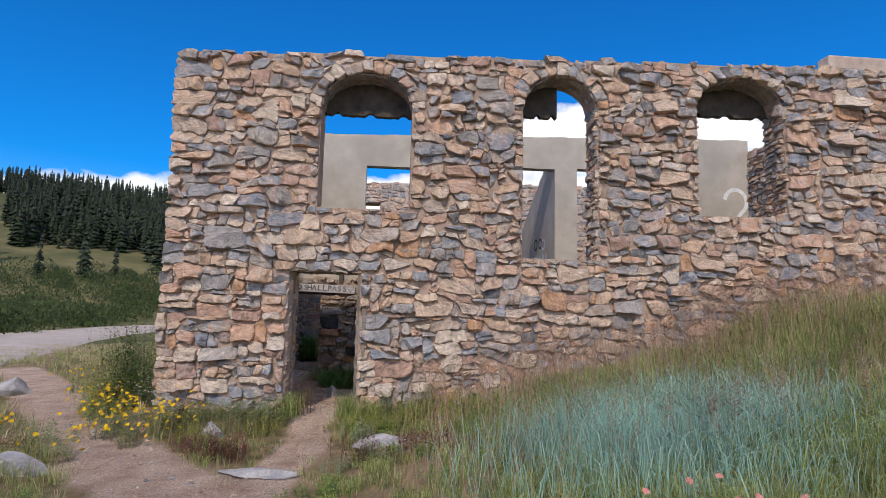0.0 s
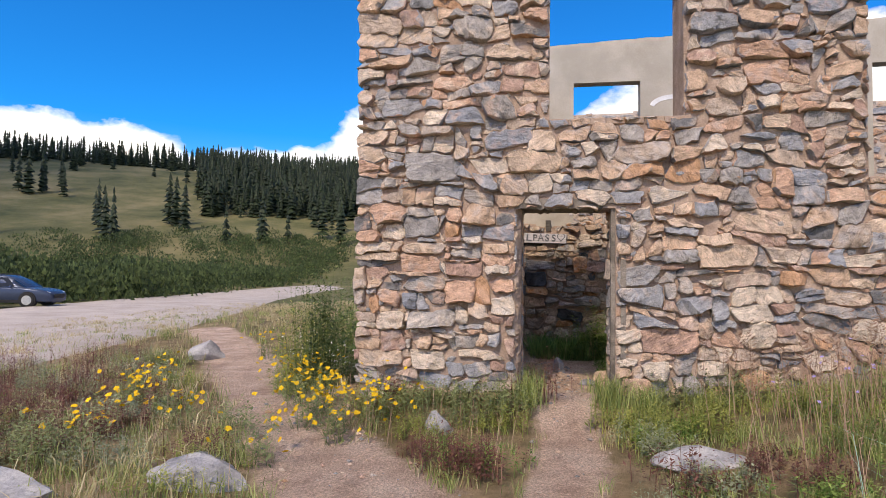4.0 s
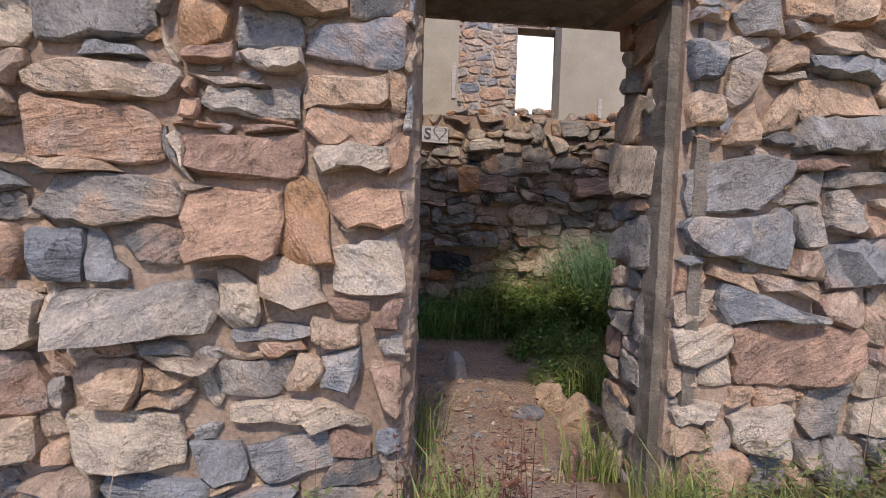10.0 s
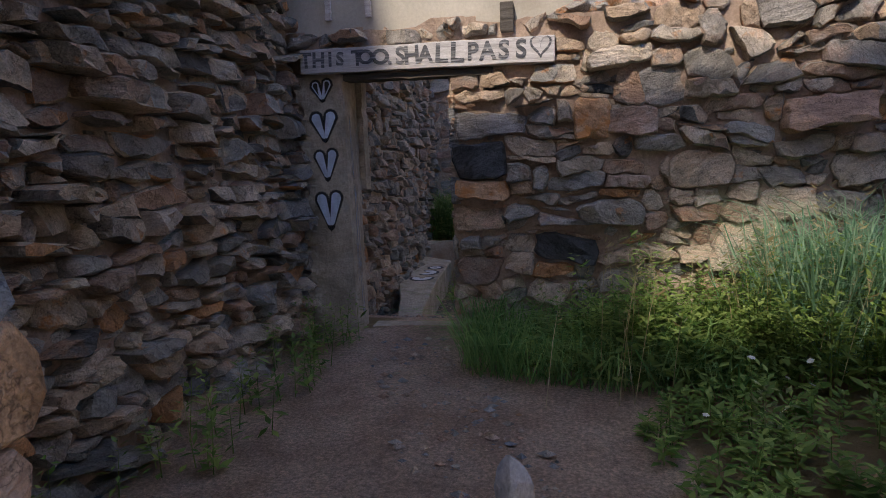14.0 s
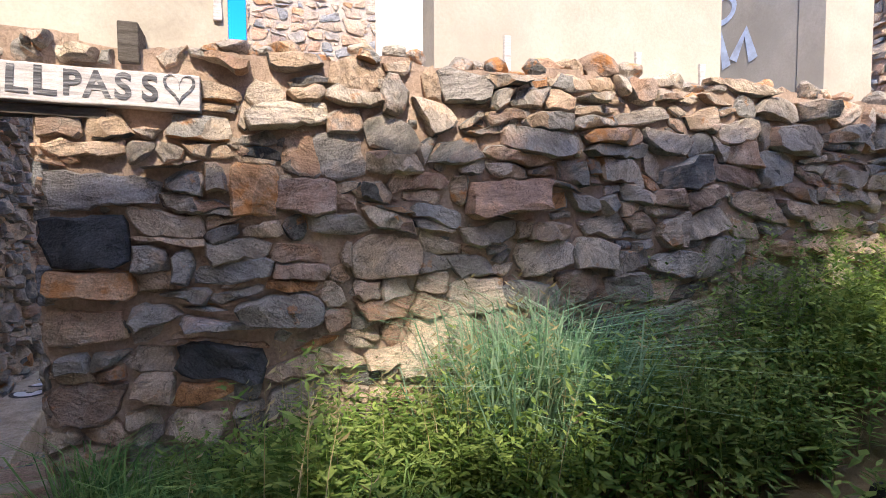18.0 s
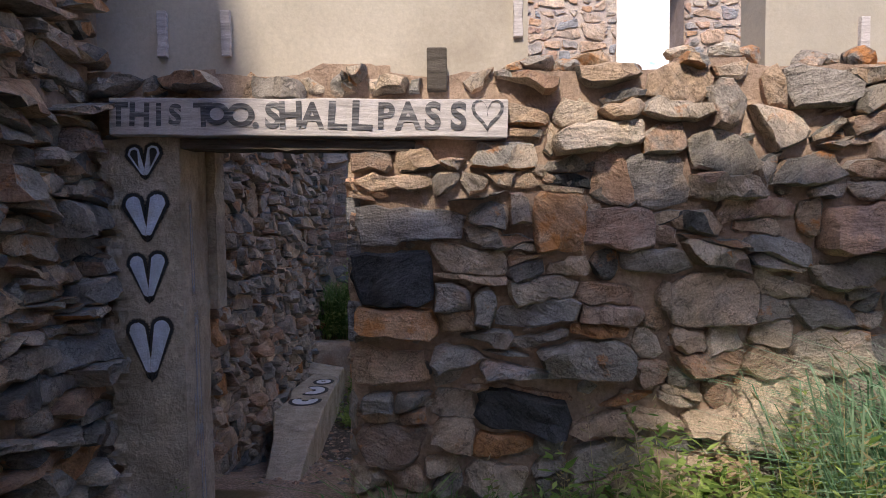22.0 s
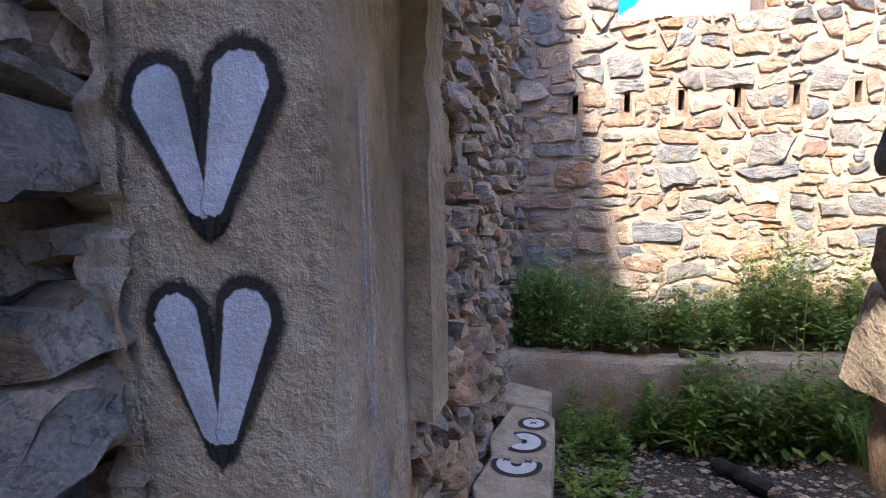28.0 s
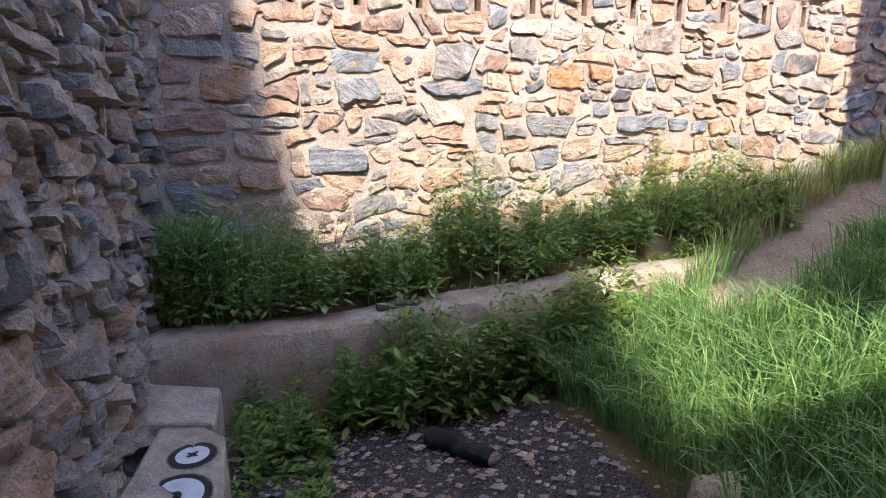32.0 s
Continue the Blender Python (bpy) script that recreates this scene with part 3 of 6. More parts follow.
def skin(wall, box, put, holes=(), top=None, cell=0.05, mean=0.004, amp=0.026, seed=0.0, mat=None):
    """Mortar smeared unevenly between the stones."""
    u0, u1, v0, v1 = box
    nu, nv = int((u1 - u0) / cell), int((v1 - v0) / cell)

    def shut(u, v, m=0.0):
        if top and v > top(u) - 0.05 + m * 0.5:
            return True
        for a, b_, c, d, rise in holes:
            if a - m < u < b_ + m and c - m < v < d + m:
                return True
            if rise and v >= d and ((u - (a + b_) / 2) / ((b_ - a) / 2 + m)) ** 2 + ((v - d) / (rise + m)) ** 2 < 1:
                return True
        return False

    b = Build()
    live = np.zeros((nu + 1, nv + 1), int) - 1
    for i in range(nu):
        for j in range(nv):
            u, v = u0 + (i + 0.5) * (u1 - u0) / nu, v0 + (j + 0.5) * (v1 - v0) / nv
            if shut(u, v, cell * 0.8):
                continue
            q = []
            for p, r in ((i, j), (i + 1, j), (i + 1, j + 1), (i, j + 1)):
                if live[p, r] < 0:
                    live[p, r] = len(b.v)
                    uu, vv = u0 + p * (u1 - u0) / nu, v0 + r * (v1 - v0) / nv
                    d = mean + amp * (n1(uu * 4.5 + seed, vv * 5.5) + 0.55 * n1(uu * 13, vv * 13 + seed) + 0.3 * n1(uu * 29, vv * 29))
                    edge_ = p in (0, nu) or r in (0, nv)
                    b.v.append(put(uu, vv, 0.003 if edge_ else max(0.003, d)))
                q.append(int(live[p, r]))
            b.f.append(tuple(q))
    return part("mortar", b, mat or M_MORTAR, wall, "rough sandy mortar smeared between the stones", smooth=True)


# ---------------------------------------------------------------- ground
def step01(v, a, b_):
    t = np.clip((v - a) / (b_ - a), 0, 1)
    return t * t * (3 - 2 * t)


def rise_along(x):
    """How the slope climbs along the front wall."""
    return np.interp(x, [-4, 3.2, 4.5, 5.6, 6.5, 8.5, 10.5, 12.3, 16, 40, 200], [0, 0, 0.32, 0.55, 0.72, 1.2, 1.95, 2.55, 3.2, 4.5, 8])


def ground_z(x, y):
    x, y = np.asarray(x, float), np.asarray(y, float)
    far = np.hypot(x, y)
    front = -0.42 + 0.24 * step01(y, -1.1, -0.05) * step01(x, 5, 3) * step01(x, -1.5, 0) + rise_along(x) * (0.72 + 0.28 * step01(y, -7, -1.5))
    front = front + 0.15 * step01(y, -6.5, -10)
    left = -0.45 - 0.35 * step01(x, -6, -14)
    room1 = -0.3 + np.interp(x, [3, 4.5, 6, 7.5, 9, 12], [0, 0.1, 0.35, 0.75, 1.2, 2.1])
    floor2 = np.interp(y, [5.0, 5.6, 7.0, 9.2], [-0.32, -0.45, -0.85, -0.92]) + np.interp(x, [2.8, 4.2, 5.5, 7.5, 10], [0, 0.35, 0.85, 1.25, 1.8])
    terrace = -0.22 + np.interp(x, [1, 3, 6, 9, 12], [0, 0.05, 0.45, 1.0, 1.8])
    room2 = np.where(y > 9.62, np.maximum(terrace, floor2), floor2)
    back = -0.5 + rise_along(x) * 0.8
    z = np.where(y < 0.3, front, np.where(y < 4.9, room1, np.where(y < 10.6, room2, back)))
    z = np.where(x < 0.3, np.where(y < 0.3, np.minimum(front, left), left), z)
    z = np.where((x < -0.0) & (y < 0.3), front - 0.35 * step01(x, -6, -14), z)
    hill = 47 * step01(y * 0.85 - x * 0.45, 85, 330) + 7 * step01(y * 0.85 - x * 0.45, 85, 150)
    z = z + np.where(far > 30, hill, 0) - 0.6 * step01(far, 20, 60)
    return z


def lay_z(x, y):
    return float(ground_z(x, y)) + 0.035 * n1(x * 1.3, y * 1.3) + 0.015 * n1(x * 5, y * 5, 3)


PATHS = [[(2.9, -11), (2.5, -7), (2.2, -4.2), (2.5, -1.6), (2.5, 0.2), (2.45, 2.2), (1.7, 4.0), (1.45, 5.2)],
         [(1.6, -3.6), (0.2, -1.9), (-1.0, 0.0), (-2.6, 2.0), (-4.2, 4.5), (-7, 8)],
         [(9.8, 3.5), (8.2, 3.4), (7.0, 3.2)], [(5.0, 8.75), (6.5, 9.2), (10, 9.6)]]
PATH_WIDE = [0.28, 0.55, 0.3, 0.4]


def path_near(x, y):
    """0 on bare earth to 1 well off it."""
    best = 9.0
    for line, wide in zip(PATHS, PATH_WIDE):
        for (ax, ay), (bx, by) in zip(line, line[1:]):
            t = max(0, min(1, ((x - ax) * (bx - ax) + (y - ay) * (by - ay)) / ((bx - ax) ** 2 + (by - ay) ** 2)))
            best = min(best, math.hypot(x - ax - t * (bx - ax), y - ay - t * (by - ay)) / wide)
    if 0.5 < x < 3.3 and 5.5 < y < 9.2:
        best = min(best, 0.6)
    return best


gx = np.concatenate([[-900, -600, -400, -300, -220, -160, -120, -90, -70, -55, -44, -35, -28, -22, -18, -15, -12.5, -10.5], np.arange(-9, 14.01, 0.2),
                     [15, 17, 20, 25, 32, 45, 70, 120, 200, 400, 900]])
gy = np.concatenate([[-900, -400, -200, -100, -60, -40, -28, -20, -16], np.arange(-14, 12.01, 0.2),
                     [13, 14.5, 16, 18, 20, 23, 26, 30, 35, 41, 48, 56, 66, 78, 92, 110, 130, 155, 185, 220, 260, 300, 340, 400, 500, 700, 900]])
# set rows of the sheet on the wall faces, so that its steps fall inside the walls
GX, GY = np.meshgrid(gx, gy)
GZ = ground_z(GX, GY)
b = Build()
b.v = [(float(x), float(y), float(z) + (0.035 * n1(x * 1.3, y * 1.3) + 0.015 * n1(x * 5, y * 5, 3) if abs(x) < 15 and abs(y) < 15 else 1.5 * n1(x * 0.02, y * 0.02)
        * min(1, max(0, (math.hypot(x, y) - 60) / 60))))
       for x, y, z in zip(GX.ravel(), GY.ravel(), GZ.ravel())]
w = len(gx)
b.f = [(j * w + i, j * w + i + 1, (j + 1) * w + i + 1, (j + 1) * w + i) for j in range(len(gy) - 1) for i in range(w - 1)]
ground_mesh = mesh_of("ground", b, [], True)
bare = ground_mesh.attributes.new("bare", "FLOAT", "POINT")
bare.data.foreach_set("value", [max(0.0, min(1.0, 1.6 - (min(0.75, path_near(x, y)) if 0.4 < x < 3.3 and 0.2 < y < 4.7 else path_near(x, y)))) if abs(x) < 14 and -14 < y < 12 else 0.0 for x, y, _ in b.v])
burnt = ground_mesh.attributes.new("burnt", "FLOAT", "POINT")
burnt.data.foreach_set("value", [max(0.0, 1 - ((x - 2.2) / 2.0) ** 2 - ((y - 8.0) / 1.9) ** 2) if 0 < x < 5 and 5 < y < 10 else 0.0 for x, y, _ in b.v])
grassy = ground_mesh.attributes.new("grassy", "FLOAT", "POINT")
grassy.data.foreach_set("value", [min(1.0, max(0.0, (math.hypot(x, y) - 16) / 14)) for x, y, _ in b.v])
gm, nt, bs = nodes_of("meadow_ground", 0.95)
ag = nt.nodes.new("ShaderNodeAttribute")
ag.attribute_name = "grassy"
ab = nt.nodes.new("ShaderNodeAttribute")
ab.attribute_name = "burnt"
at = nt.nodes.new("ShaderNodeAttribute")
at.attribute_name = "bare"
v = mapped(nt)
soil = ramp(nt, noisy(nt, v, 2.2, 6, 0.65), [(0.3, (0.44, 0.29, 0.21)), (0.5, (0.62, 0.44, 0.335)), (0.72, (0.74, 0.57, 0.45))])
soil = mixed(nt, 1.0, soil, ramp(nt, noisy(nt, v, 48, 6, 0.8), [(0.32, g3(0.42)), (0.5, g3(0.95)), (0.68, g3(1.6))]), "MULTIPLY")
turf = ramp(nt, noisy(nt, v, 0.9, 7, 0.7), [(0.3, (0.15, 0.135, 0.065)), (0.44, (0.29, 0.23, 0.135)), (0.56, (0.46, 0.345, 0.235)), (0.75, (0.58, 0.44, 0.32))])
turf = mixed(nt, 1.0, turf, ramp(nt, noisy(nt, v, 0.035, 5, 0.6), [(0.35, (0.6, 0.6, 0.48)), (0.5, (0.82, 0.77, 0.66)), (0.65, (1.0, 0.92, 0.78))]), "MULTIPLY")
hillside = ramp(nt, noisy(nt, v, 0.05, 7, 0.68), [(0.32, (0.05, 0.062, 0.022)), (0.48, (0.115, 0.11, 0.045)), (0.6, (0.19, 0.16, 0.075)), (0.74, (0.27, 0.22, 0.12))])
turf = mixed(nt, ag.outputs["Fac"], turf, hillside)
jit = nt.nodes.new("ShaderNodeMath")
jit.operation = "MULTIPLY_ADD"
jit.inputs[1].default_value, jit.inputs[2].default_value = 0.9, -0.45
nt.links.new(noisy(nt, v, 3.5, 5, 0.7), jit.inputs[0])
edge = nt.nodes.new("ShaderNodeMath")
edge.operation = "ADD"
nt.links.new(at.outputs["Fac"], edge.inputs[0])
nt.links.new(jit.outputs[0], edge.inputs[1])
black = nt.nodes.new("ShaderNodeMath")
black.operation = "ADD"
nt.links.new(ab.outputs["Fac"], black.inputs[0])
nt.links.new(jit.outputs[0], black.inputs[1])
soil = mixed(nt, ramp(nt, black.outputs[0], [(0.05, g3(0)), (0.5, g3(1))]), soil, ramp(nt, noisy(nt, v, 60, 4, 0.7), [(0.34, (0.055, 0.045, 0.04)), (0.55, (0.17, 0.14, 0.12)), (0.68, (0.38, 0.32, 0.28))]))
nt.links.new(mixed(nt, ramp(nt, edge.outputs[0], [(0.3, g3(0)), (0.6, g3(1))]), turf, soil), bs.inputs["Base Color"])
bumped(nt, bs, noisy(nt, v, 34, 7, 0.78), 1.0, 0.06)
ground_mesh.materials.append(gm)
tagged(new("ground", ground_mesh), "rough meadow ground of dry grass and bare reddish earth", "ground", kind="structure")

# gravel road, a strip laid just over the meadow
ROAD = [(-3, -26, 2.6), (-7.5, -8, 2.8), (-12.0, 5.5, 4.6), (-16.8, 17, 5.4), (-21.5, 30, 5.2), (-26.8, 48, 4.9), (-29.5, 75, 4.5), (-22, 112, 4.5), (-8, 140, 4.5)]
b = Build()
rows_r = []
for k in range(len(ROAD) - 1):
    (ax, ay, aw), (bx, by, bw) = ROAD[k], ROAD[k + 1]
    for s in range(12):
        f = s / 12
        rows_r.append((ax + f * (bx - ax), ay + f * (by - ay), aw + f * (bw - aw), math.atan2(by - ay, bx - ax)))
for x, y, wd, a in rows_r:
    for q in (-1.12, -1.0, -0.5, 0.0, 0.5, 1.0, 1.12):
        px, py = x + wd * q * math.sin(a), y - wd * q * math.cos(a)
        edge_z = -0.25 if abs(q) > 1.05 else 0.1 + 0.03 * n1(px * 0.6, py * 0.6)
        b.v.append((px, py, lay_z(px, py) + edge_z))
for k in range(len(rows_r) - 1):
    for q in range(6):
        b.f.append((k * 7 + q, k * 7 + q + 1, k * 7 + 8 + q, k * 7 + 7 + q))
thing("road", "pale dusty gravel road curving past the ruin", "road", kind="structure", b=b, material=M_ROAD, smooth=True)

# ---------------------------------------------------------------- walls
DOOR = (1.85, 3.08, -0.9, 2.02, 0.0)
WIN = [(2.31, 3.84, 3.08, 4.86, 0.57), (5.76, 7.08, 2.34, 5.0, 0.57), (8.9, 10.54, 3.2, 5.2, 0.53)]
FRONT_END = 15.0


def front_top(x):
    return 5.68 + 0.035 * x + 0.05 * n1(x * 1.7, 3.1) + 0.03 * n1(x * 6, 1.2)


def wall_with_holes(u0, u1, v0, tops, holes, put, d0, d1):
    """A wall between two depths, with square openings cut through it and arches over them."""
    b = Build()
    us = sorted({u0, u1, *[h[0] for h in holes], *[h[1] for h in holes]})
    for a, c in zip(us, us[1:]):
        mid = (a + c) / 2
        mine = [h for h in holes if h[0] <= mid <= h[1]]
        z = v0
        for h in sorted(mine, key=lambda h: h[2]):
            if h[2] > z:
                b.prism([(a, z), (c, z), (c, h[2]), (a, h[2])], put, d1, d0)
            z = h[3]
            if h[4]:
                n = 16
                hm, hr = (h[0] + h[1]) / 2, (h[1] - h[0]) / 2
                arc = [(c + (a - c) * k / n, h[3] + h[4] * math.sqrt(max(0, 1 - ((c + (a - c) * k / n - hm) / hr) ** 2))) for k in range(n + 1)]
                z = h[3] + h[4]
                for p, q in zip(arc, arc[1:]):
                    b.prism([(q[0], q[1]), (p[0], p[1]), (p[0], z + 0.001), (q[0], z + 0.001)], put, d1, d0)
        n = max(1, int((c - a) / 0.12))
        b.prism([(a, z), (c, z)] + [(c + (a - c) * k / n, tops(c + (a - c) * k / n)) for k in range(n + 1)], put, d1, d0)
    return b


def front_put(u, v, d):
    return (u, 0.03 - d, v)


front = thing("wall_front", "two-storey rubble stone front wall with arched openings", "wall", kind="structure",
              b=wall_with_holes(0.03, FRONT_END, -1.0, lambda u: front_top(u) - 0.05, [DOOR, *WIN], front_put, 0.0, -0.57), material=M_MORTAR)
wl = Build().prism([(0.602, -1.3), (10.93, -1.3)] + [(10.93 - 10.328 * k / 50, 5.75 + 0.1 * n1(k * 0.7, 9.1)) for k in range(51)], lambda u, v_, d: (0.03 + d, u, v_), 0.0, 0.49)
left = thing("wall_left", "rubble stone end wall of the ruin", "wall", kind="structure", b=wl, material=M_MORTAR)

bevelled(part("parapet", Build().box(11.95, 14.95, 0.62, 0.95, 5.4, 6.62), M_PALE_MORTAR, front, "pinkish rendered parapet rising behind the wall's end"), 0.03)

# the inner wall stands a little askew
IN_O, IN_A = Vector((0.5, 4.62, 0)), math.atan(-0.05)


def in_put(u, v, d):
    du = u - 0.5
    return (IN_O.x + du * math.cos(IN_A) + d * math.sin(IN_A), IN_O.y + du * math.sin(IN_A) - d * math.cos(IN_A) + 0.03, v)


def in_top(u):
    return 2.2 + 0.07 * n1(u * 2.3, 7.7) + 0.04 * n1(u * 7, 2.2) - 0.02 * max(0, u - 4)


IN_DOOR = (0.66, 1.89, -1.4, 1.86, 0.0)
POCKETS = [(1.26, 1.4, 2.02, 2.9, 0.0), (1.72, 1.86, 2.02, 2.9, 0.0), (2.28, 2.43, 2.02, 2.9, 0.0)]
inner = thing("wall_inner", "low broken rubble stone cross wall with rusty lichen", "wall", kind="structure",
              b=wall_with_holes(0.5, 9.3, -1.4, lambda u: in_top(u) - 0.03, [IN_DOOR], in_put, 0.0, -0.6), material=M_MORTAR)

BACK_Y = 10.38
BACK_WIN = [(1.66, 3.03, 3.06, 5.15, 0.0), (5.0, 6.0, 3.1, 5.0, 0.0)]


def back_put(u, v, d):
    return (u, BACK_Y - d, v)


def back_top(u):
    return 5.85 + 0.02 * u + 0.06 * n1(u * 2.0, 5.5)


SLOTS = [(1.23 + 0.53 * k - 0.03, 1.23 + 0.53 * k + 0.03, 2.13, 2.33, 0.0) for k in range(12)]
back = thing("wall_back", "tall sunlit rubble stone back wall with joist slots", "wall", kind="structure",
             b=wall_with_holes(0.53, 15, -1.4, lambda u: back_top(u) - 0.04, [*BACK_WIN, *SLOTS], back_put, 0.0, -0.3), material=M_MORTAR)
part("rear_leaf", wall_with_holes(0.53, 15, -1.4, lambda u: back_top(u) - 0.05, BACK_WIN, back_put, -0.304, -0.55), M_MORTAR, back)

# plastered upper wall standing on the inner wall
PL_HOLES = [(2.84, 4.12, 2.0, 5.04, 0.0), (6.52, 7.65, 2.0, 5.16, 0.0), (8.23, 9.42, 2.0, 5.2, 0.0)]


def pl_put(u, v, d):
    return (u, 4.76 - d, v)


def pl_top(u):
    return 5.74 + 0.035 * u + 0.03 * n1(u * 3, 6.1)


plaster = thing("wall_plastered", "grey-tan plastered upper partition wall with broken openings", "wall", kind="structure",
                b=wall_with_holes(0.52, 12.89, 2.12, pl_top, PL_HOLES, pl_put, 0.0, -0.26), material=M_PLASTER)
b = Build().prism([(5.03, -0.5), (9.7, -0.5)] + [(9.7 - 4.67 * k / 18, 3.6 + 2.25 * k / 18 - 0.1 * n1(k * 0.9, 2.5)) for k in range(19)], lambda u, v_, d: (7.655 + d, u, v_), 0.0, 0.24)
thing("wall_partition", "shaded plastered partition wall with sloping broken top", "wall", kind="structure", b=b, material=M_PLASTER)
b = Build().box(12.9, 13.4, 0.6, 10.38, 1.0, 5.8)
right = thing("wall_right", "rubble stone cross wall at the ruin's far end", "wall", kind="structure", b=b, material=M_MORTAR)

# stones of the walls come last in the file: see the end


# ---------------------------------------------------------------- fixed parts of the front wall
# brown plaster darkened almost to black: the arch's shade put into its colour
M_LINTEL = rough_mat("brown_lintel_shade_plaster", [(0.3, (0.05, 0.042, 0.035)), (0.7, (0.12, 0.1, 0.08))], 4.0, 40.0)
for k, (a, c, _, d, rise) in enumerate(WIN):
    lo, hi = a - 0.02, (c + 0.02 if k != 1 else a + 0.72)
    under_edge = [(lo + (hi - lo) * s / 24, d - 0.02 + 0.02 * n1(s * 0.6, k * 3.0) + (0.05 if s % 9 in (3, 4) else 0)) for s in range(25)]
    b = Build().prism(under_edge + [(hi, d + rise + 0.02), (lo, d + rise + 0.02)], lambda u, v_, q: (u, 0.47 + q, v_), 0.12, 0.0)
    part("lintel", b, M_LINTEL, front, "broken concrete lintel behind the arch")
for (a, c, z, _, _), name in zip(WIN, ("sill", "sill", "sill")):
    b = Build()
    for s in range(7):
        b.box(a + (c - a) * s / 7 + 0.004, a + (c - a) * (s + 1) / 7 - 0.004, 0.0 + 0.02 * n1(s, z), 0.55, z - 0.07, z + 0.012 * n1(s * 1.7, z) + 0.008)
    bevelled(part(name, b, M_MORTAR, front, "worn stone sill"), 0.008)

# stones added under each arch, dark grey to stand in for its shade
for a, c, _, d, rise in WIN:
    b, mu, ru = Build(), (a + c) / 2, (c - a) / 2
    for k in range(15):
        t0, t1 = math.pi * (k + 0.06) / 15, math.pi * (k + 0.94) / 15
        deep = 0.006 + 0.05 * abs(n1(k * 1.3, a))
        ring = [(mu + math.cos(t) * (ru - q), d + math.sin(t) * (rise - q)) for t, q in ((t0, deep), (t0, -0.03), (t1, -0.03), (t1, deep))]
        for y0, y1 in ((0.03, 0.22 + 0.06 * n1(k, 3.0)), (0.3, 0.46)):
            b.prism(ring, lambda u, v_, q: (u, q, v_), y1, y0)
    part("arch_lining", b, M_FIX["dark_grey"], front, "stones lining the arch's underside, coloured dark for its shade")

door_1 = thing("door_1", "open doorway with a crumbling cast concrete frame", "doorway", kind="structure")


def jagged(x0, x1, y0, y1, z0, z1, n, seed, amp=0.012):
    """An upright post with a chipped edge."""
    b = Build()
    for k in range(n + 1):
        z = z0 + (z1 - z0) * k / n
        j = amp * (n1(z * 9, seed) + 0.6 * n1(z * 31, seed)), amp * (n1(z * 11, seed + 5) + 0.6 * n1(z * 37, seed + 2))
        b.v += [(x0 + j[0], y0 + j[1], z), (x1 + j[1], y0 + j[0], z), (x1 + j[1], y1, z), (x0 + j[0], y1, z)]
    for k in range(n):
        for q in range(4):
            r = (q + 1) % 4
            b.f.append((k * 4 + q, k * 4 + r, k * 4 + 4 + r, k * 4 + 4 + q))
    b.f += [(3, 2, 1, 0), tuple(4 * n + q for q in range(4))]
    return b


b = Build()
plan = [(1.82, 0.02), (1.87, 0.015), (1.915, 0.03), (1.945, 0.07), (1.965, 0.12), (1.985, 0.185), (1.82, 0.185)]
for k in range(91):
    z = -0.5 + 2.53 * k / 90
    for q, (x, y) in enumerate(plan):
        r = 0.0 if q > 4 else 0.03 * n1(z * 4, q * 0.9) + 0.022 * n1(z * 15, q * 2.0) + 0.01 * n1(z * 40, q * 5.0)
        b.v.append((x + r * 0.6, y - r, z))
m = len(plan)
for k in range(90):
    b.f += [(k * m + q, k * m + (q + 1) % m, k * m + m + (q + 1) % m, k * m + m + q) for q in range(m)]
part("corner_mortar", b, M_MORTAR, door_1, "worn mortar rounding off the corner of the doorway")
part("jamb", jagged(1.93, 1.985, 0.188, 0.5, -0.5, 2.03, 110, 1, 0.005), M_JAMB, door_1)
part("jamb", jagged(3.03, 3.1, 0.07, 0.2, -0.5, 2.03, 120, 2, 0.005), M_JAMB, door_1)
part("stop_strip", jagged(3.13, 3.19, -0.015, 0.1, -0.5, 2.03, 120, 3, 0.006), M_JAMB, door_1, "chipped outer strip of the jamb")
under_edge = [(1.9 + 1.33 * s / 30, 2.02 - 0.035 * abs(n1(s * 0.5, 8)) + (0.06 if s > 23 else 0)) for s in range(31)]
b = Build().prism(under_edge + [(3.23, 2.13), (1.9, 2.13)], lambda u, v_, q: (u, 0.0 + q, v_), 0.55, 0.0)
part("lintel", b, M_JAMB, door_1, "cracked concrete lintel")

# ---------------------------------------------------------------- inner doorway: pillar, hearts, painted plank
pillar = thing("pillar", "cast concrete door pillar spray-painted with four hearts", "pillar")


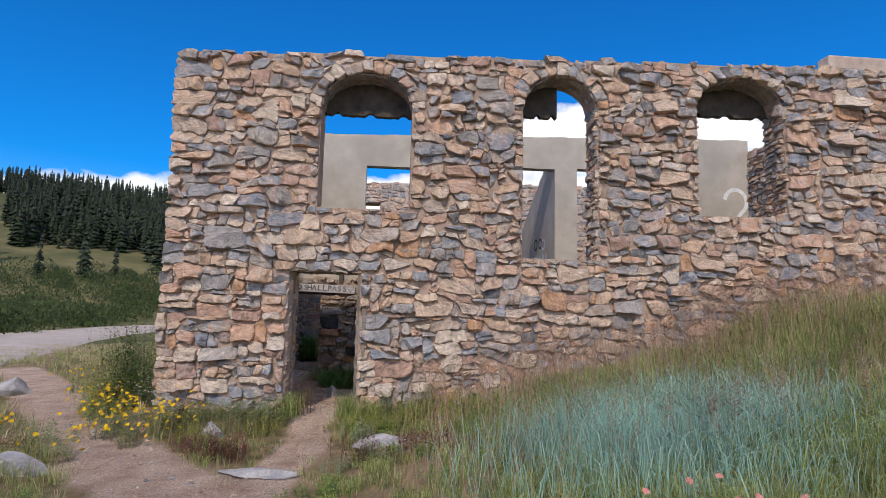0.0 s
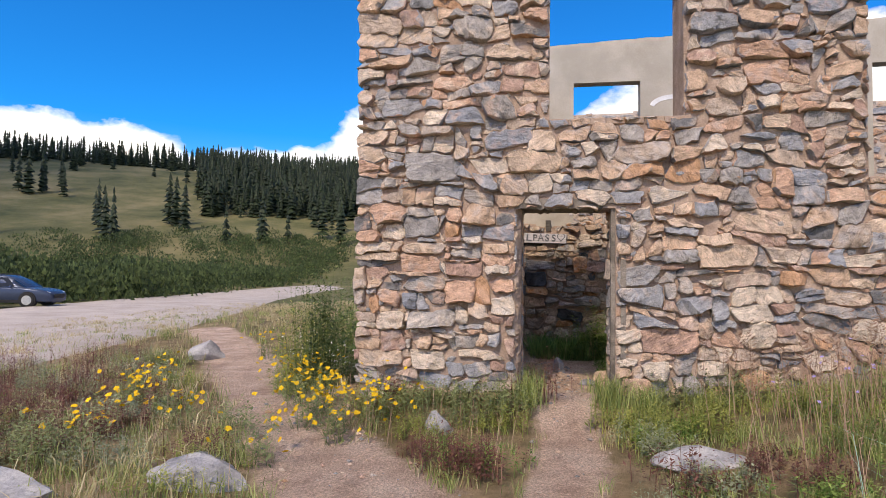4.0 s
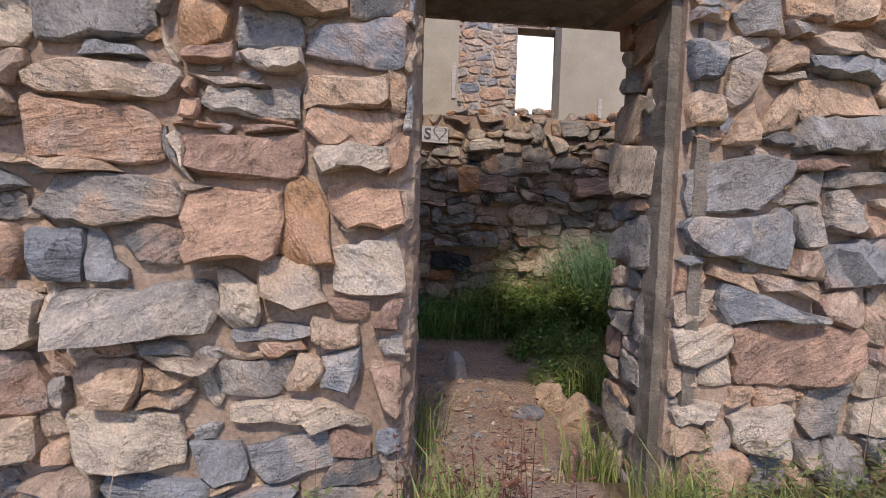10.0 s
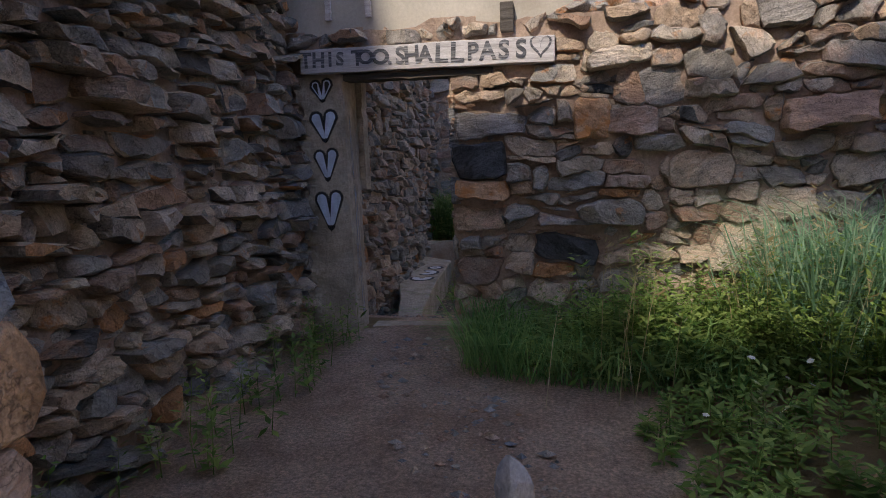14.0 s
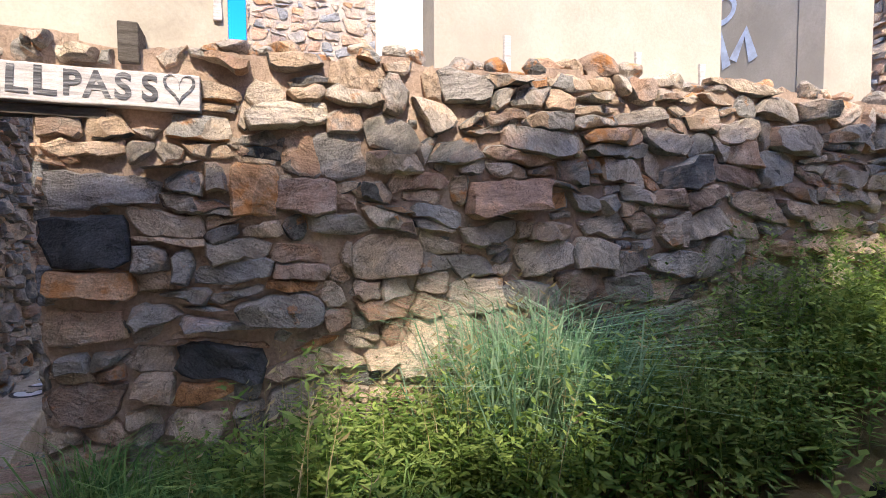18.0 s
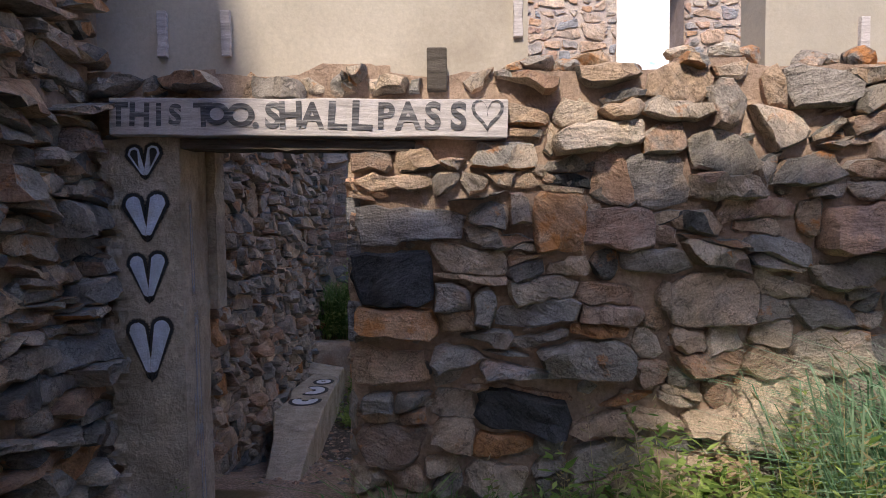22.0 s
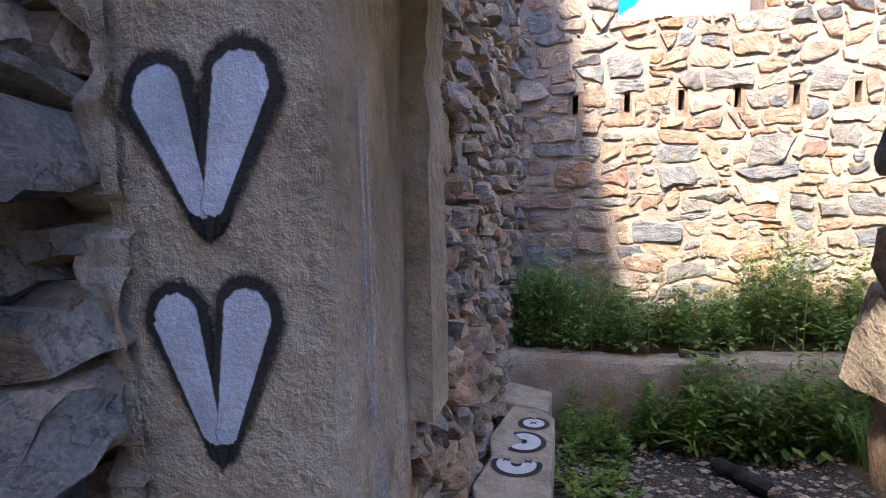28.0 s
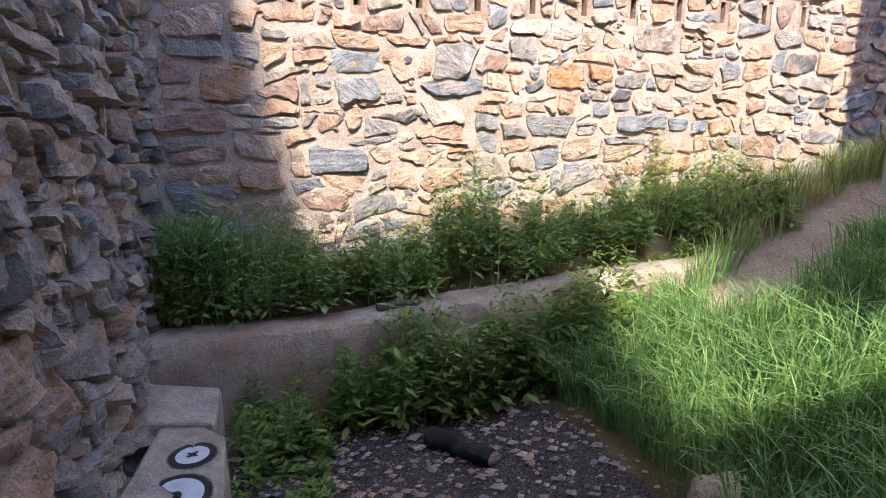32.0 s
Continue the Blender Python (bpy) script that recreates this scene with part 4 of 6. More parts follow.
def chipped_block(x0, x1, y0, y1, z0, z1, seed, nz=40, amp=0.008):
    b = Build()
    nx = 5
    ring = [(x0 + (x1 - x0) * i / nx, y0) for i in range(nx + 1)] + [(x1, y0 + (y1 - y0) * i / nx) for i in range(1, nx + 1)] + \
           [(x1 - (x1 - x0) * i / nx, y1) for i in range(1, nx + 1)] + [(x0, y1 - (y1 - y0) * i / nx) for i in range(1, nx)]
    m = len(ring)
    for k in range(nz + 1):
        z = z0 + (z1 - z0) * k / nz
        for i, (x, y) in enumerate(ring):
            corner = i in (0, nx, 2 * nx, 3 * nx)
            a = amp * n1(x * 6 + seed, y * 6, z * 5) + 0.4 * amp * n1(x * 25, y * 25 + seed, z * 25)
            chip = (abs(n1(z * 4.1, seed + i)) ** 2) * 0.035 + 0.006 if corner else 0
            cx, cy = (x0 + x1) / 2, (y0 + y1) / 2
            d = math.hypot(x - cx, y - cy)
            b.v.append((x + (x - cx) / d * (a - chip), y + (y - cy) / d * (a - chip), z))
    for k in range(nz):
        for i in range(m):
            b.f.append((k * m + i, k * m + (i + 1) % m, (k + 1) * m + (i + 1) % m, (k + 1) * m + i))
    b.f += [tuple(range(m))[::-1], tuple(nz * m + i for i in range(m))]
    return b


part("shaft", chipped_block(0.665, 1.02, 4.595, 4.83, -0.6, 1.885, 3, 60, 0.0035), M_PILLAR, pillar)
part("rebate", chipped_block(0.6, 0.985, 4.835, 5.02, -0.6, 1.885, 8), M_PILLAR, pillar)
part("rebate_stop", jagged(0.93, 1.03, 5.025, 5.16, 0.9, 1.885, 24, 6), M_PILLAR, pillar)


def stucco(x0, x1, z0, z1, seed, front_y, thick=0.03):
    """A lump of cement render with a torn outline and a ledge or two."""
    nu, nv = 16, max(8, int((z1 - z0) / 0.02))
    b = Build()
    for j in range(nv + 1):
        z = z0 + (z1 - z0) * j / nv
        lo = x0 + (x1 - x0) * (0.35 + 0.75 * n1(z * 6.1, seed) + 0.4 * n1(z * 19, seed + 3))
        lo = min(x1 - 0.02, max(x0 - 0.06, lo))
        for i in range(nu + 1):
            f = i / nu
            x = lo + (x1 - lo) * f
            edge_ = min(1.0, f * 4) * min(1.0, min(j, nv - j) / 2.0)
            d = thick * (0.75 + 0.5 * n1(x * 9, z * 7, seed) + 0.3 * n1(x * 27, z * 27, seed)) + 0.012 * (n1(z * 11, x * 4, seed) > 0.12)
            b.v.append((x, front_y - max(0.0, d) * edge_ + 0.05 * (1 - edge_), z))
    w_ = nu + 1
    b.f = [(j * w_ + i, j * w_ + i + 1, (j + 1) * w_ + i + 1, (j + 1) * w_ + i) for j in range(nv) for i in range(nu)]
    return b


for z0, z1, x0, seed in ((-0.4, 0.12, 0.52, 1.0), (0.1, 0.62, 0.56, 5.0), (0.6, 1.0, 0.53, 9.0), (0.98, 1.36, 0.57, 13.0), (1.34, 1.88, 0.54, 17.0)):
    part("render_patch", stucco(x0, 0.715, z0, z1, seed, 4.6), M_PILLAR, pillar, "torn cement render smeared over the stones", smooth=30)


def heart_line(cx, cz, wide, tall, n=44, lean=0.0):
    out = []
    for k in range(n):
        t = 2 * math.pi * k / n
        x = 16 * math.sin(t) ** 3 / 32
        z = (13 * math.cos(t) - 5 * math.cos(2 * t) - 2 * math.cos(3 * t) - math.cos(4 * t) + 2.5) / 29
        dt = min(t, 2 * math.pi - t)
        z -= 0.27 * math.exp(-(dt / 0.5) ** 2)
        x *= 1 + 0.2 * z
        out.append((cx + wide * x + lean * z + 0.006 * n1(k * 0.6, cz * 9), cz + tall * (z + 0.02)))
    return out


def ring_of(cx, cz, wide, tall, inner_share, put, lift, lean=0.0, stroke=None):
    """A painted heart line, with a hollow middle where inner_share is over 0."""
    b = Build()
    o = heart_line(cx, cz, wide, tall, lean=lean)
    n = len(o)
    i_ = [(cx + lean * 0 + (u - cx) * inner_share, cz + (v_ - cz) * inner_share + 0.01) for u, v_ in o] if inner_share else [(cx, cz + tall * 0.05)] * n
    b.v = [put(u, v_, lift) for u, v_ in o] + [put(u, v_, lift) for u, v_ in i_] + [put(u, v_, -0.006) for u, v_ in o]
    b.f = [(k, (k + 1) % n, n + (k + 1) % n, n + k) for k in range(n)] + [(2 * n + k, 2 * n + (k + 1) % n, (k + 1) % n, k) for k in range(n)]
    return b


def pil_put(u, v_, d):
    return (u, 4.5905 - d, v_)


def sprayed(name, rings, put, lift, mat, parent, label=""):
    """Paint between outlines of like length: rings of (points, cover); the first is the innermost."""
    b = Build()
    n = len(rings[0][0])
    soft = []
    for line, cover in rings:
        b.v += [put(u, v_, lift) for u, v_ in line]
        soft += [cover] * n
    for r in range(len(rings) - 1):
        b.f += [(r * n + k, r * n + (k + 1) % n, (r + 1) * n + (k + 1) % n, (r + 1) * n + k) for k in range(n)]
    ob = part(name, b, mat, parent, label)
    ob.data.attributes.new("soft", "FLOAT", "POINT").data.foreach_set("value", soft)
    return ob


def capsule(p, q, r0, r1, n=36, seed=0.0, rag=0.0):
    """Outline of a stroke that runs from p (radius r0) to q (radius r1)."""
    a = math.atan2(q[1] - p[1], q[0] - p[0])
    out = []
    for k in range(n):
        t = a + math.pi / 2 + 2 * math.pi * (k + 0.5) / n
        c_, r = (p, r0) if k < n / 2 else (q, r1)
        r = max(0.0004, r + rag * n1(k * 0.9, seed))
        out.append((c_[0] + r * math.cos(t), c_[1] + r * math.sin(t)))
    return out


def bowed(line, tip, top_, by):
    """Bends a stroke outwards between its ends."""
    out = []
    for u, v_ in line:
        f = max(0.0, min(1.0, (v_ - tip[1]) / (top_[1] - tip[1])))
        out.append((u + by * math.sin(math.pi * f), v_))
    return out


for cz, wd, tl, hollow in ((1.737, 0.178, 0.168, 2), (1.455, 0.225, 0.238, 0), (1.14, 0.2, 0.248, 0), (0.765, 0.23, 0.308, 0)):
    cx, h = 0.838, None
    tip = (cx + 0.003, cz - tl / 2 + 0.05 * wd)
    for s in (-1, 1):
        top_ = (cx + s * 0.275 * wd, cz + tl / 2 - 0.23 * wd - (0.05 * wd if s < 0 else 0))
        by = s * 0.09 * wd
        low_ = (tip[0] + 0.1 * (top_[0] - tip[0]), tip[1] + 0.13 * (top_[1] - tip[1]))
        mid_ = ((low_[0] + top_[0]) / 2, (low_[1] + top_[1]) / 2)
        dot = [(mid_[0] + (u - mid_[0]) * 0.03, mid_[1] + (v_ - mid_[1]) * 0.03) for u, v_ in capsule(low_, top_, 0.01 * wd, 0.01 * wd)]
        lines = [(capsule(tip, top_, 0.07 * wd, 0.205 * wd), 1.0), (capsule(tip, top_, 0.1 * wd, 0.24 * wd), 0.6), (capsule(tip, top_, 0.15 * wd, 0.31 * wd), 0.0)]
        lines = [(bowed(dot, tip, top_, by), 1.0)] + [(bowed(ln_, tip, top_, by), cover) for ln_, cover in lines]
        ob = sprayed("heart" if h is None else "heart_half", lines, pil_put, 0.0015 if s < 0 else 0.0025, M_SOFTINK, h or pillar, "black spray-painted heart outline" if h is None else "")
        h = h or ob
        up_to = (low_[0] + 0.3 * (top_[0] - low_[0]), low_[1] + 0.3 * (top_[1] - low_[1]))
        core = capsule(up_to, top_, 0.008 * wd, (0.105 if hollow == 2 else 0.06) * wd) if hollow else dot
        fill = [(core, 1.0 if not hollow else 0.3), (capsule(low_, top_, 0.07 * wd, 0.15 * wd, seed=cz + s, rag=0.004), 1.0),
                (capsule(low_, top_, 0.095 * wd, 0.185 * wd, seed=cz + s, rag=0.004), 0.15)]
        fill = [(bowed(ln_, tip, top_, by), cover) for ln_, cover in fill]
        sprayed("heart_fill", fill, pil_put, 0.0045 if s < 0 else 0.0055, M_SOFTBLUE, h, "pale blue-white spray paint filling")
    drip = [(capsule((tip[0], tip[1] - 0.1 * tl), tip, 0.001, 0.003), 0.75), (capsule((tip[0], tip[1] - 0.13 * tl), tip, 0.04 * wd, 0.1 * wd), 0.0)]
    sprayed("paint_drip", drip, pil_put, 0.0034, M_SOFTINK, h)
for yy, zz, tall_, wd_ in ((4.735, 0.55, 0.6, 0.035), (4.70, 1.25, 0.42, 0.02), (4.76, 0.05, 0.4, 0.03), (4.69, 0.3, 0.3, 0.015)):
    fade = [(capsule((yy, zz - tall_ * 0.4), (yy - 0.01, zz + tall_ * 0.5), wd_ * 0.5, wd_ * 0.3), 0.36), (capsule((yy, zz - tall_ * 0.6), (yy - 0.015, zz + tall_ * 0.75), wd_ * 1.7, wd_ * 1.2), 0.0)]
    sprayed("faded_paint", fade, lambda u, v_, d: (1.0255 + d, u, v_), 0.0, M_SOFTBLUE, pillar, "faint pale blue overspray")

plank = thing("plank", "weathered grey wooden plank lettered by hand, laid over the doorway", "plank")
PL = Matrix.Translation((0.70, 4.585, 1.955)) @ Matrix.Rotation(IN_A, 4, "Z") @ Matrix.Rotation(radians(1.4), 4, "Y")
b = Build()
nseg = 40
for k in range(nseg + 1):
    x = 2.0 * k / nseg
    j = 0.004 * n1(x * 4, 2) + (0.02 * n1(x * 30, 7) if k in (0, nseg) else 0)
    top_z, low_z = 0.09 + 0.006 * n1(x * 3, 11) + 0.004 * n1(x * 17, 1), -0.095 + 0.007 * n1(x * 3.3, 4)
    b.v += [(x + j, -0.055, low_z), (x + j, 0.055, low_z), (x + j, 0.055, top_z), (x + j, -0.055 + 0.004 * n1(x * 8, 5), top_z)]
for k in range(nseg):
    for q in range(4):
        r = (q + 1) % 4
        b.f.append((k * 4 + q, k * 4 + 4 + q, k * 4 + 4 + r, k * 4 + r))
b.f += [(0, 1, 2, 3), tuple(4 * nseg + q for q in (3, 2, 1, 0))]
board = part("board", b, M_WOOD, plank)
board.matrix_basis = PL
bevelled(board, 0.006)


def lettered(text, size, x, z, squeeze=1.0):
    cu = bpy.data.curves.new("letters", "FONT")
    cu.body, cu.size, cu.align_x, cu.align_y, cu.extrude, cu.offset = text, size * 1.08, "CENTER", "CENTER", 0.001, 0.0055
    tmp = bpy.data.objects.new("letters", cu)
    me = bpy.data.meshes.new_from_object(tmp)
    bpy.data.objects.remove(tmp)
    me.materials.append(M_WORN)
    me.transform(Matrix.Translation((x, -0.0585, z)) @ Matrix.Rotation(radians(90), 4, "X") @ Matrix.Rotation(radians(7 * n1(x * 9, 4.4)), 4, "Z") @ Matrix.Diagonal((squeeze, 1, 1, 1)))
    ob = new("letter", me)
    ob.parent = board
    return ob


for ch, fx, size, dz in (("T", 335, 0.15, 0), ("H", 375, 0.15, 0), ("I", 412, 0.14, 0), ("S", 443, 0.13, 0), ("T", 497, 0.15, 0), ("O", 523, 0.13, 0.005),
                         ("O", 568, 0.14, 0), (".", 597, 0.16, 0.0), ("S", 628, 0.16, 0), ("H", 662, 0.17, 0), ("A", 702, 0.16, 0), ("L", 748, 0.17, 0),
                         ("L", 793, 0.18, 0), ("P", 838, 0.16, 0), ("A", 880, 0.17, 0), ("S", 925, 0.17, 0), ("S", 972, 0.17, 0)):
    tagged(lettered(ch, size, (fx - 315) / 747 * 2.0, dz, 1.15 if ch in "LO" else 0.95), "black hand-painted letter")
h = part("heart", ring_of(1.9, 0.005, 0.15, 0.16, 0.8, lambda u, v_, d: (u, -0.059 - d, v_), 0.0), M_WORN, board, "black painted heart")
under_edge = [(0.34 + 1.2 * k / 24, -0.155 + 0.014 * n1(k * 0.5, 3)) for k in range(25)]
b = Build().prism(under_edge + [(1.54, -0.106), (0.34, -0.106)], lambda u, v_, q: (u, 0.0 + q, v_), 0.16, 0.0)
under = part("under_lintel", b, M_OLDWOOD, plank, "dark rotten lintel board under the plank")
under.matrix_basis = PL

b = Build().box(2.30, 2.40, 4.50, 4.95, 2.06, 2.27)
bevelled(thing("joist_stub", "sawn-off dark wooden joist end set in the wall", "joist", b=b, material=M_OLDWOOD), 0.008)
for k, (x, z, y) in enumerate(((0.86, 2.42, 4.72), (1.2, 2.42, 4.72), (2.76, 2.6, 4.735), (4.62, 2.36, 4.735), (5.7, 2.34, 4.735), (6.3, 2.3, 4.735))):
    tall = 0.24 if k != 2 else 0.42
    bevelled(thing("batten", "split grey wooden batten standing in the plaster", "batten", "battens in the plaster wall",
                   b=jagged(x, x + 0.05, y, y + 0.03, z - tall / 2, z + tall / 2, 8, k, 0.006), material=M_WOOD), 0.003)

# graffiti on the plaster
def stroke(line, wide, put, lift=0.0):
    """A painted line of even width."""
    b = Build()
    n = len(line)
    for k, (u, v_) in enumerate(line):
        a, c = line[max(0, k - 1)], line[min(n - 1, k + 1)]
        du, dv = c[0] - a[0], c[1] - a[1]
        ln = math.hypot(du, dv) + 1e-9
        b.v += [put(u - dv / ln * wide, v_ + du / ln * wide, lift), put(u + dv / ln * wide, v_ - du / ln * wide, lift)]
    b.f = [(2 * k, 2 * k + 1, 2 * k + 3, 2 * k + 2) for k in range(n - 1)]
    return b


def arc_line(cx, cz, rx, rz, a0, a1, n=22):
    return [(cx + rx * math.cos(radians(a0 + (a1 - a0) * k / n)), cz + rz * math.sin(radians(a0 + (a1 - a0) * k / n))) for k in range(n + 1)]


def pl_face(u, v_, d):
    return (u, 4.754 - d, v_)


def side_face(u, v_, d):
    return (7.65 - d, u, v_)


part("graffiti", stroke(arc_line(12.5, 4.5, 0.3, 0.33, 170, -60) + [(12.45, 3.95), (12.3, 3.5)], 0.05, pl_face), M_SPRAYW, plaster, "white sprayed curl")
part("graffiti", stroke(arc_line(11.6, 3.55, 0.25, 0.25, 200, 20), 0.06, pl_face), M_SPRAYW, plaster, "white sprayed curl")
part("graffiti", stroke(arc_line(4.75, 4.5, 0.42, 0.2, 20, 170), 0.045, pl_face), M_SPRAYW, plaster, "white sprayed oval")
part("graffiti", stroke(arc_line(10.1, 3.05, 0.16, 0.2, 150, -150), 0.03, pl_face), M_SPRAYW, plaster, "faint white sprayed numeral")
part("graffiti", stroke([(11.5, 2.9), (11.55, 3.6), (11.75, 3.9), (11.7, 3.1)], 0.09, pl_face), M_GREENSPRAY, plaster, "green sprayed stroke")
for cy, cz, rr_, mt in ((5.9, 3.35, 0.15, M_SPRAY), (6.25, 3.4, 0.15, M_INK), (6.75, 3.42, 0.17, M_INK)):
    part("graffiti", stroke(arc_line(cy, cz, rr_, rr_ * 0.85, 0, 360), 0.03, side_face), mt, plaster, "sprayed ring")
for k in range(5):
    part("graffiti", stroke([(5.5 + 0.33 * k, 2.75), (5.6 + 0.33 * k, 3.05 + 0.06 * (k % 2)), (5.75 + 0.33 * k, 2.8)], 0.055, side_face), M_SPRAY, plaster, "white sprayed scrawl")
# no hole is cut: a black disc stands for the shade inside
part("round_hole", Build().prism([(4.89 + 0.11 * math.cos(a * math.pi / 9), 5.29 + 0.11 * math.sin(a * math.pi / 9)) for a in range(18)], pl_put, 0.003, -0.002),
     plain_mat("hole_shade_black", (0.02, 0.02, 0.02), 0.9), plaster, "flat black disc for the shade in a round flue hole")

# ---------------------------------------------------------------- second room: curb, slab, step
b = Build()
ncb = 170
for k in range(ncb + 1):
    x = 0.56 + 5.0 * k / ncb
    yb = 9.42 + 0.03 * n1(x * 1.1, 2) - 0.04 * max(0, x - 2.5)
    zt = -0.24 + 0.03 * n1(x * 0.9, 4) + 0.012 * n1(x * 6, 9) + 0.008 * n1(x * 19, 3) + 0.07 * max(0, x - 2.0)
    pr = [(-0.06, -1.2), (-0.04 + 0.02 * n1(x * 4, 6), zt - 0.35), (-0.03 + 0.03 * n1(x * 5, 1) + 0.012 * n1(x * 21, 4), zt - 0.1), (0.015 * n1(x * 12, 5), zt - 0.035), (0.05, zt - 0.004 + 0.008 * n1(x * 6, 2)),
          (0.2, zt + 0.008 * n1(x * 4, 8)), (0.32, zt - 0.02), (0.36, -1.2)]
    b.v += [(x + 0.01 * n1(x * 9, dy), yb + dy, z) for dy, z in pr]
for k in range(ncb):
    for q in range(7):
        b.f.append((k * 8 + q, k * 8 + 8 + q, k * 8 + 9 + q, k * 8 + 1 + q))
b.f += [tuple(range(8)), tuple(ncb * 8 + q for q in range(7, -1, -1))]
thing("curb", "rounded old concrete curb holding back the weedy terrace", "curb", kind="structure", b=b, material=M_CURB, smooth=26)

OUT = [(1.12, 5.35), (1.34, 5.35), (1.22, 6.4), (1.14, 7.5), (1.12, 8.42), (1.0, 8.56), (0.76, 8.62), (0.66, 8.0), (0.72, 7.7), (0.66, 7.3), (0.86, 6.6)]
slab = thing("slab", "broken concrete slab spray-painted with bubble letters, leaning by the wall", "slab")


def slab_put(u, v_, d):
    return (u, v_, -0.46 + d + 0.02 * (v_ - 8))


body = part("block", Build().prism(OUT, slab_put, -0.4, 0.0), M_PILLAR, slab)
bevelled(body, 0.02, 3)
def ribbon(name, line, wide, cover_wide, lift, mat, parent, label=""):
    """A sprayed line: full cover in the middle, thinning out at both sides."""
    b, soft = Build(), []
    n = len(line)
    for k, (u, v_) in enumerate(line):
        a, c_ = line[max(0, k - 1)], line[min(n - 1, k + 1)]
        du, dv = c_[0] - a[0], c_[1] - a[1]
        ln = math.hypot(du, dv) + 1e-9
        end = 0.8 if k in (0, n - 1) else 1.0
        for w_, cover in ((-wide, 0.0), (-cover_wide, 1.0), (cover_wide, 1.0), (wide, 0.0)):
            b.v.append(slab_put(u - dv / ln * w_ * end, v_ + du / ln * w_ * end, lift))
            soft.append(cover)
    b.f = [(4 * k + q, 4 * k + q + 1, 4 * k + q + 5, 4 * k + q + 4) for k in range(n - 1) for q in range(3)]
    ob = part(name, b, mat, parent, label)
    ob.data.attributes.new("soft", "FLOAT", "POINT").data.foreach_set("value", soft)
    return ob


GL = [arc_line(0.905, 7.61, 0.085, 0.085, 155, 385), arc_line(0.92, 7.945, 0.075, 0.085, 130, -135), arc_line(0.965, 8.27, 0.035, 0.03, 90, 455)]
for k, line in enumerate(GL):
    gsp = ribbon("bubble_letter", line, 0.098, 0.062, 0.002 + 0.001 * k, M_SOFTINK, slab, "black-outlined sprayed bubble letter")
    ribbon("letter_fill", line, 0.053, 0.042, 0.0055 + 0.001 * k, M_SOFTWHITE, gsp, "white spray paint filling")
for cx, cy in ((0.835, 7.65), (0.98, 7.65), (0.965, 8.27)):
    for sg in (1, -1):
        part("cross_mark", stroke([(cx - 0.025, cy - 0.02 * sg), (cx + 0.025, cy + 0.02 * sg)], 0.006, slab_put, 0.0095 + 0.0005 * sg), M_INK, slab)
b = Build().prism([(0.60, 8.72), (1.05, 8.66), (1.06, 9.15), (0.6, 9.25)], lambda u, v_, d: (u, v_, -0.5 + d + 0.12 * (1.06 - u)), -0.4, 0.0)
bevelled(thing("broken_slab", "cracked concrete slab piece against the wall", "slab", b=b, material=M_PILLAR), 0.025, 3)
b = Build().box(1.06, 1.84, 4.66, 5.02, -0.6, -0.31)
bevelled(thing("threshold", "worn concrete step across the inner doorway", "step", b=b, material=M_PILLAR), 0.02, 3)

M_CHAR = rough_mat("char", [(0.35, (0.012, 0.012, 0.013)), (0.62, (0.05, 0.045, 0.04)), (0.7, (0.25, 0.17, 0.12))], 5, 60)


def log_of(p0, p1, radius, label):
    """A short burnt log with a paler broken end."""
    lg, ends = Build(), Build()
    side = (p1 - p0).normalized().cross(Vector((0, 0, 1)))
    for k in range(15):
        p = p0.lerp(p1, k / 14)
        for q in range(12):
            a = 2 * math.pi * q / 12
            r = radius * (1 + 0.18 * n1(k * 0.5, q * 0.7)) * (0.8 if k in (0, 14) else 1)
            lg.v.append(tuple(p + side * math.cos(a) * r * 1.25 + Vector((0, 0, math.sin(a) * r))))
    for k in range(14):
        for q in range(12):
            lg.f.append((k * 12 + q, k * 12 + (q + 1) % 12, k * 12 + 12 + (q + 1) % 12, k * 12 + 12 + q))
    lg.f.append(tuple(range(12)))
    rim = lg.v[14 * 12:]
    out_ = (p1 - p0).normalized()
    ends.v = list(rim) + [tuple(Vector(c) + out_ * (0.012 + 0.05 * abs(n1(q * 1.1, radius * 50))) + (p1 - Vector(c)) * 0.25) for q, c in enumerate(rim)] + [tuple(p1 + out_ * 0.04)]
    ends.f = [(q, (q + 1) % 12, 12 + (q + 1) % 12, 12 + q) for q in range(12)] + [(12 + q, 12 + (q + 1) % 12, 24) for q in range(12)]
    root = thing("log", label, "log")
    part("trunk", lg, M_CHAR, root, smooth=40)
    part("broken_end", ends, M_SPLIT, root, "paler split end of the log")
    return root


M_SPLIT = rough_mat("split_wood", [(0.3, (0.16, 0.10, 0.065)), (0.5, (0.30, 0.20, 0.14)), (0.72, (0.42, 0.31, 0.23))], 8.0, 70.0, stretch=(3, 3, 9))
log_of(Vector((2.36, 8.68, -0.83)), Vector((2.66, 8.28, -0.83)), 0.058, "charred black log lying on the gravelly earth")
log_of(Vector((5.45, 2.75, lay_z(5.5, 2.6) + 0.05)), Vector((5.68, 2.15, lay_z(5.68, 2.15) + 0.07)), 0.075, "charred black log lying beside the weeds")
bevelled(thing("stick", "short dark burnt stick on the curb", "stick", b=jagged(2.2, 2.55, 9.5, 9.56, -0.22, -0.17, 3, 9), material=M_OLDWOOD), 0.01)

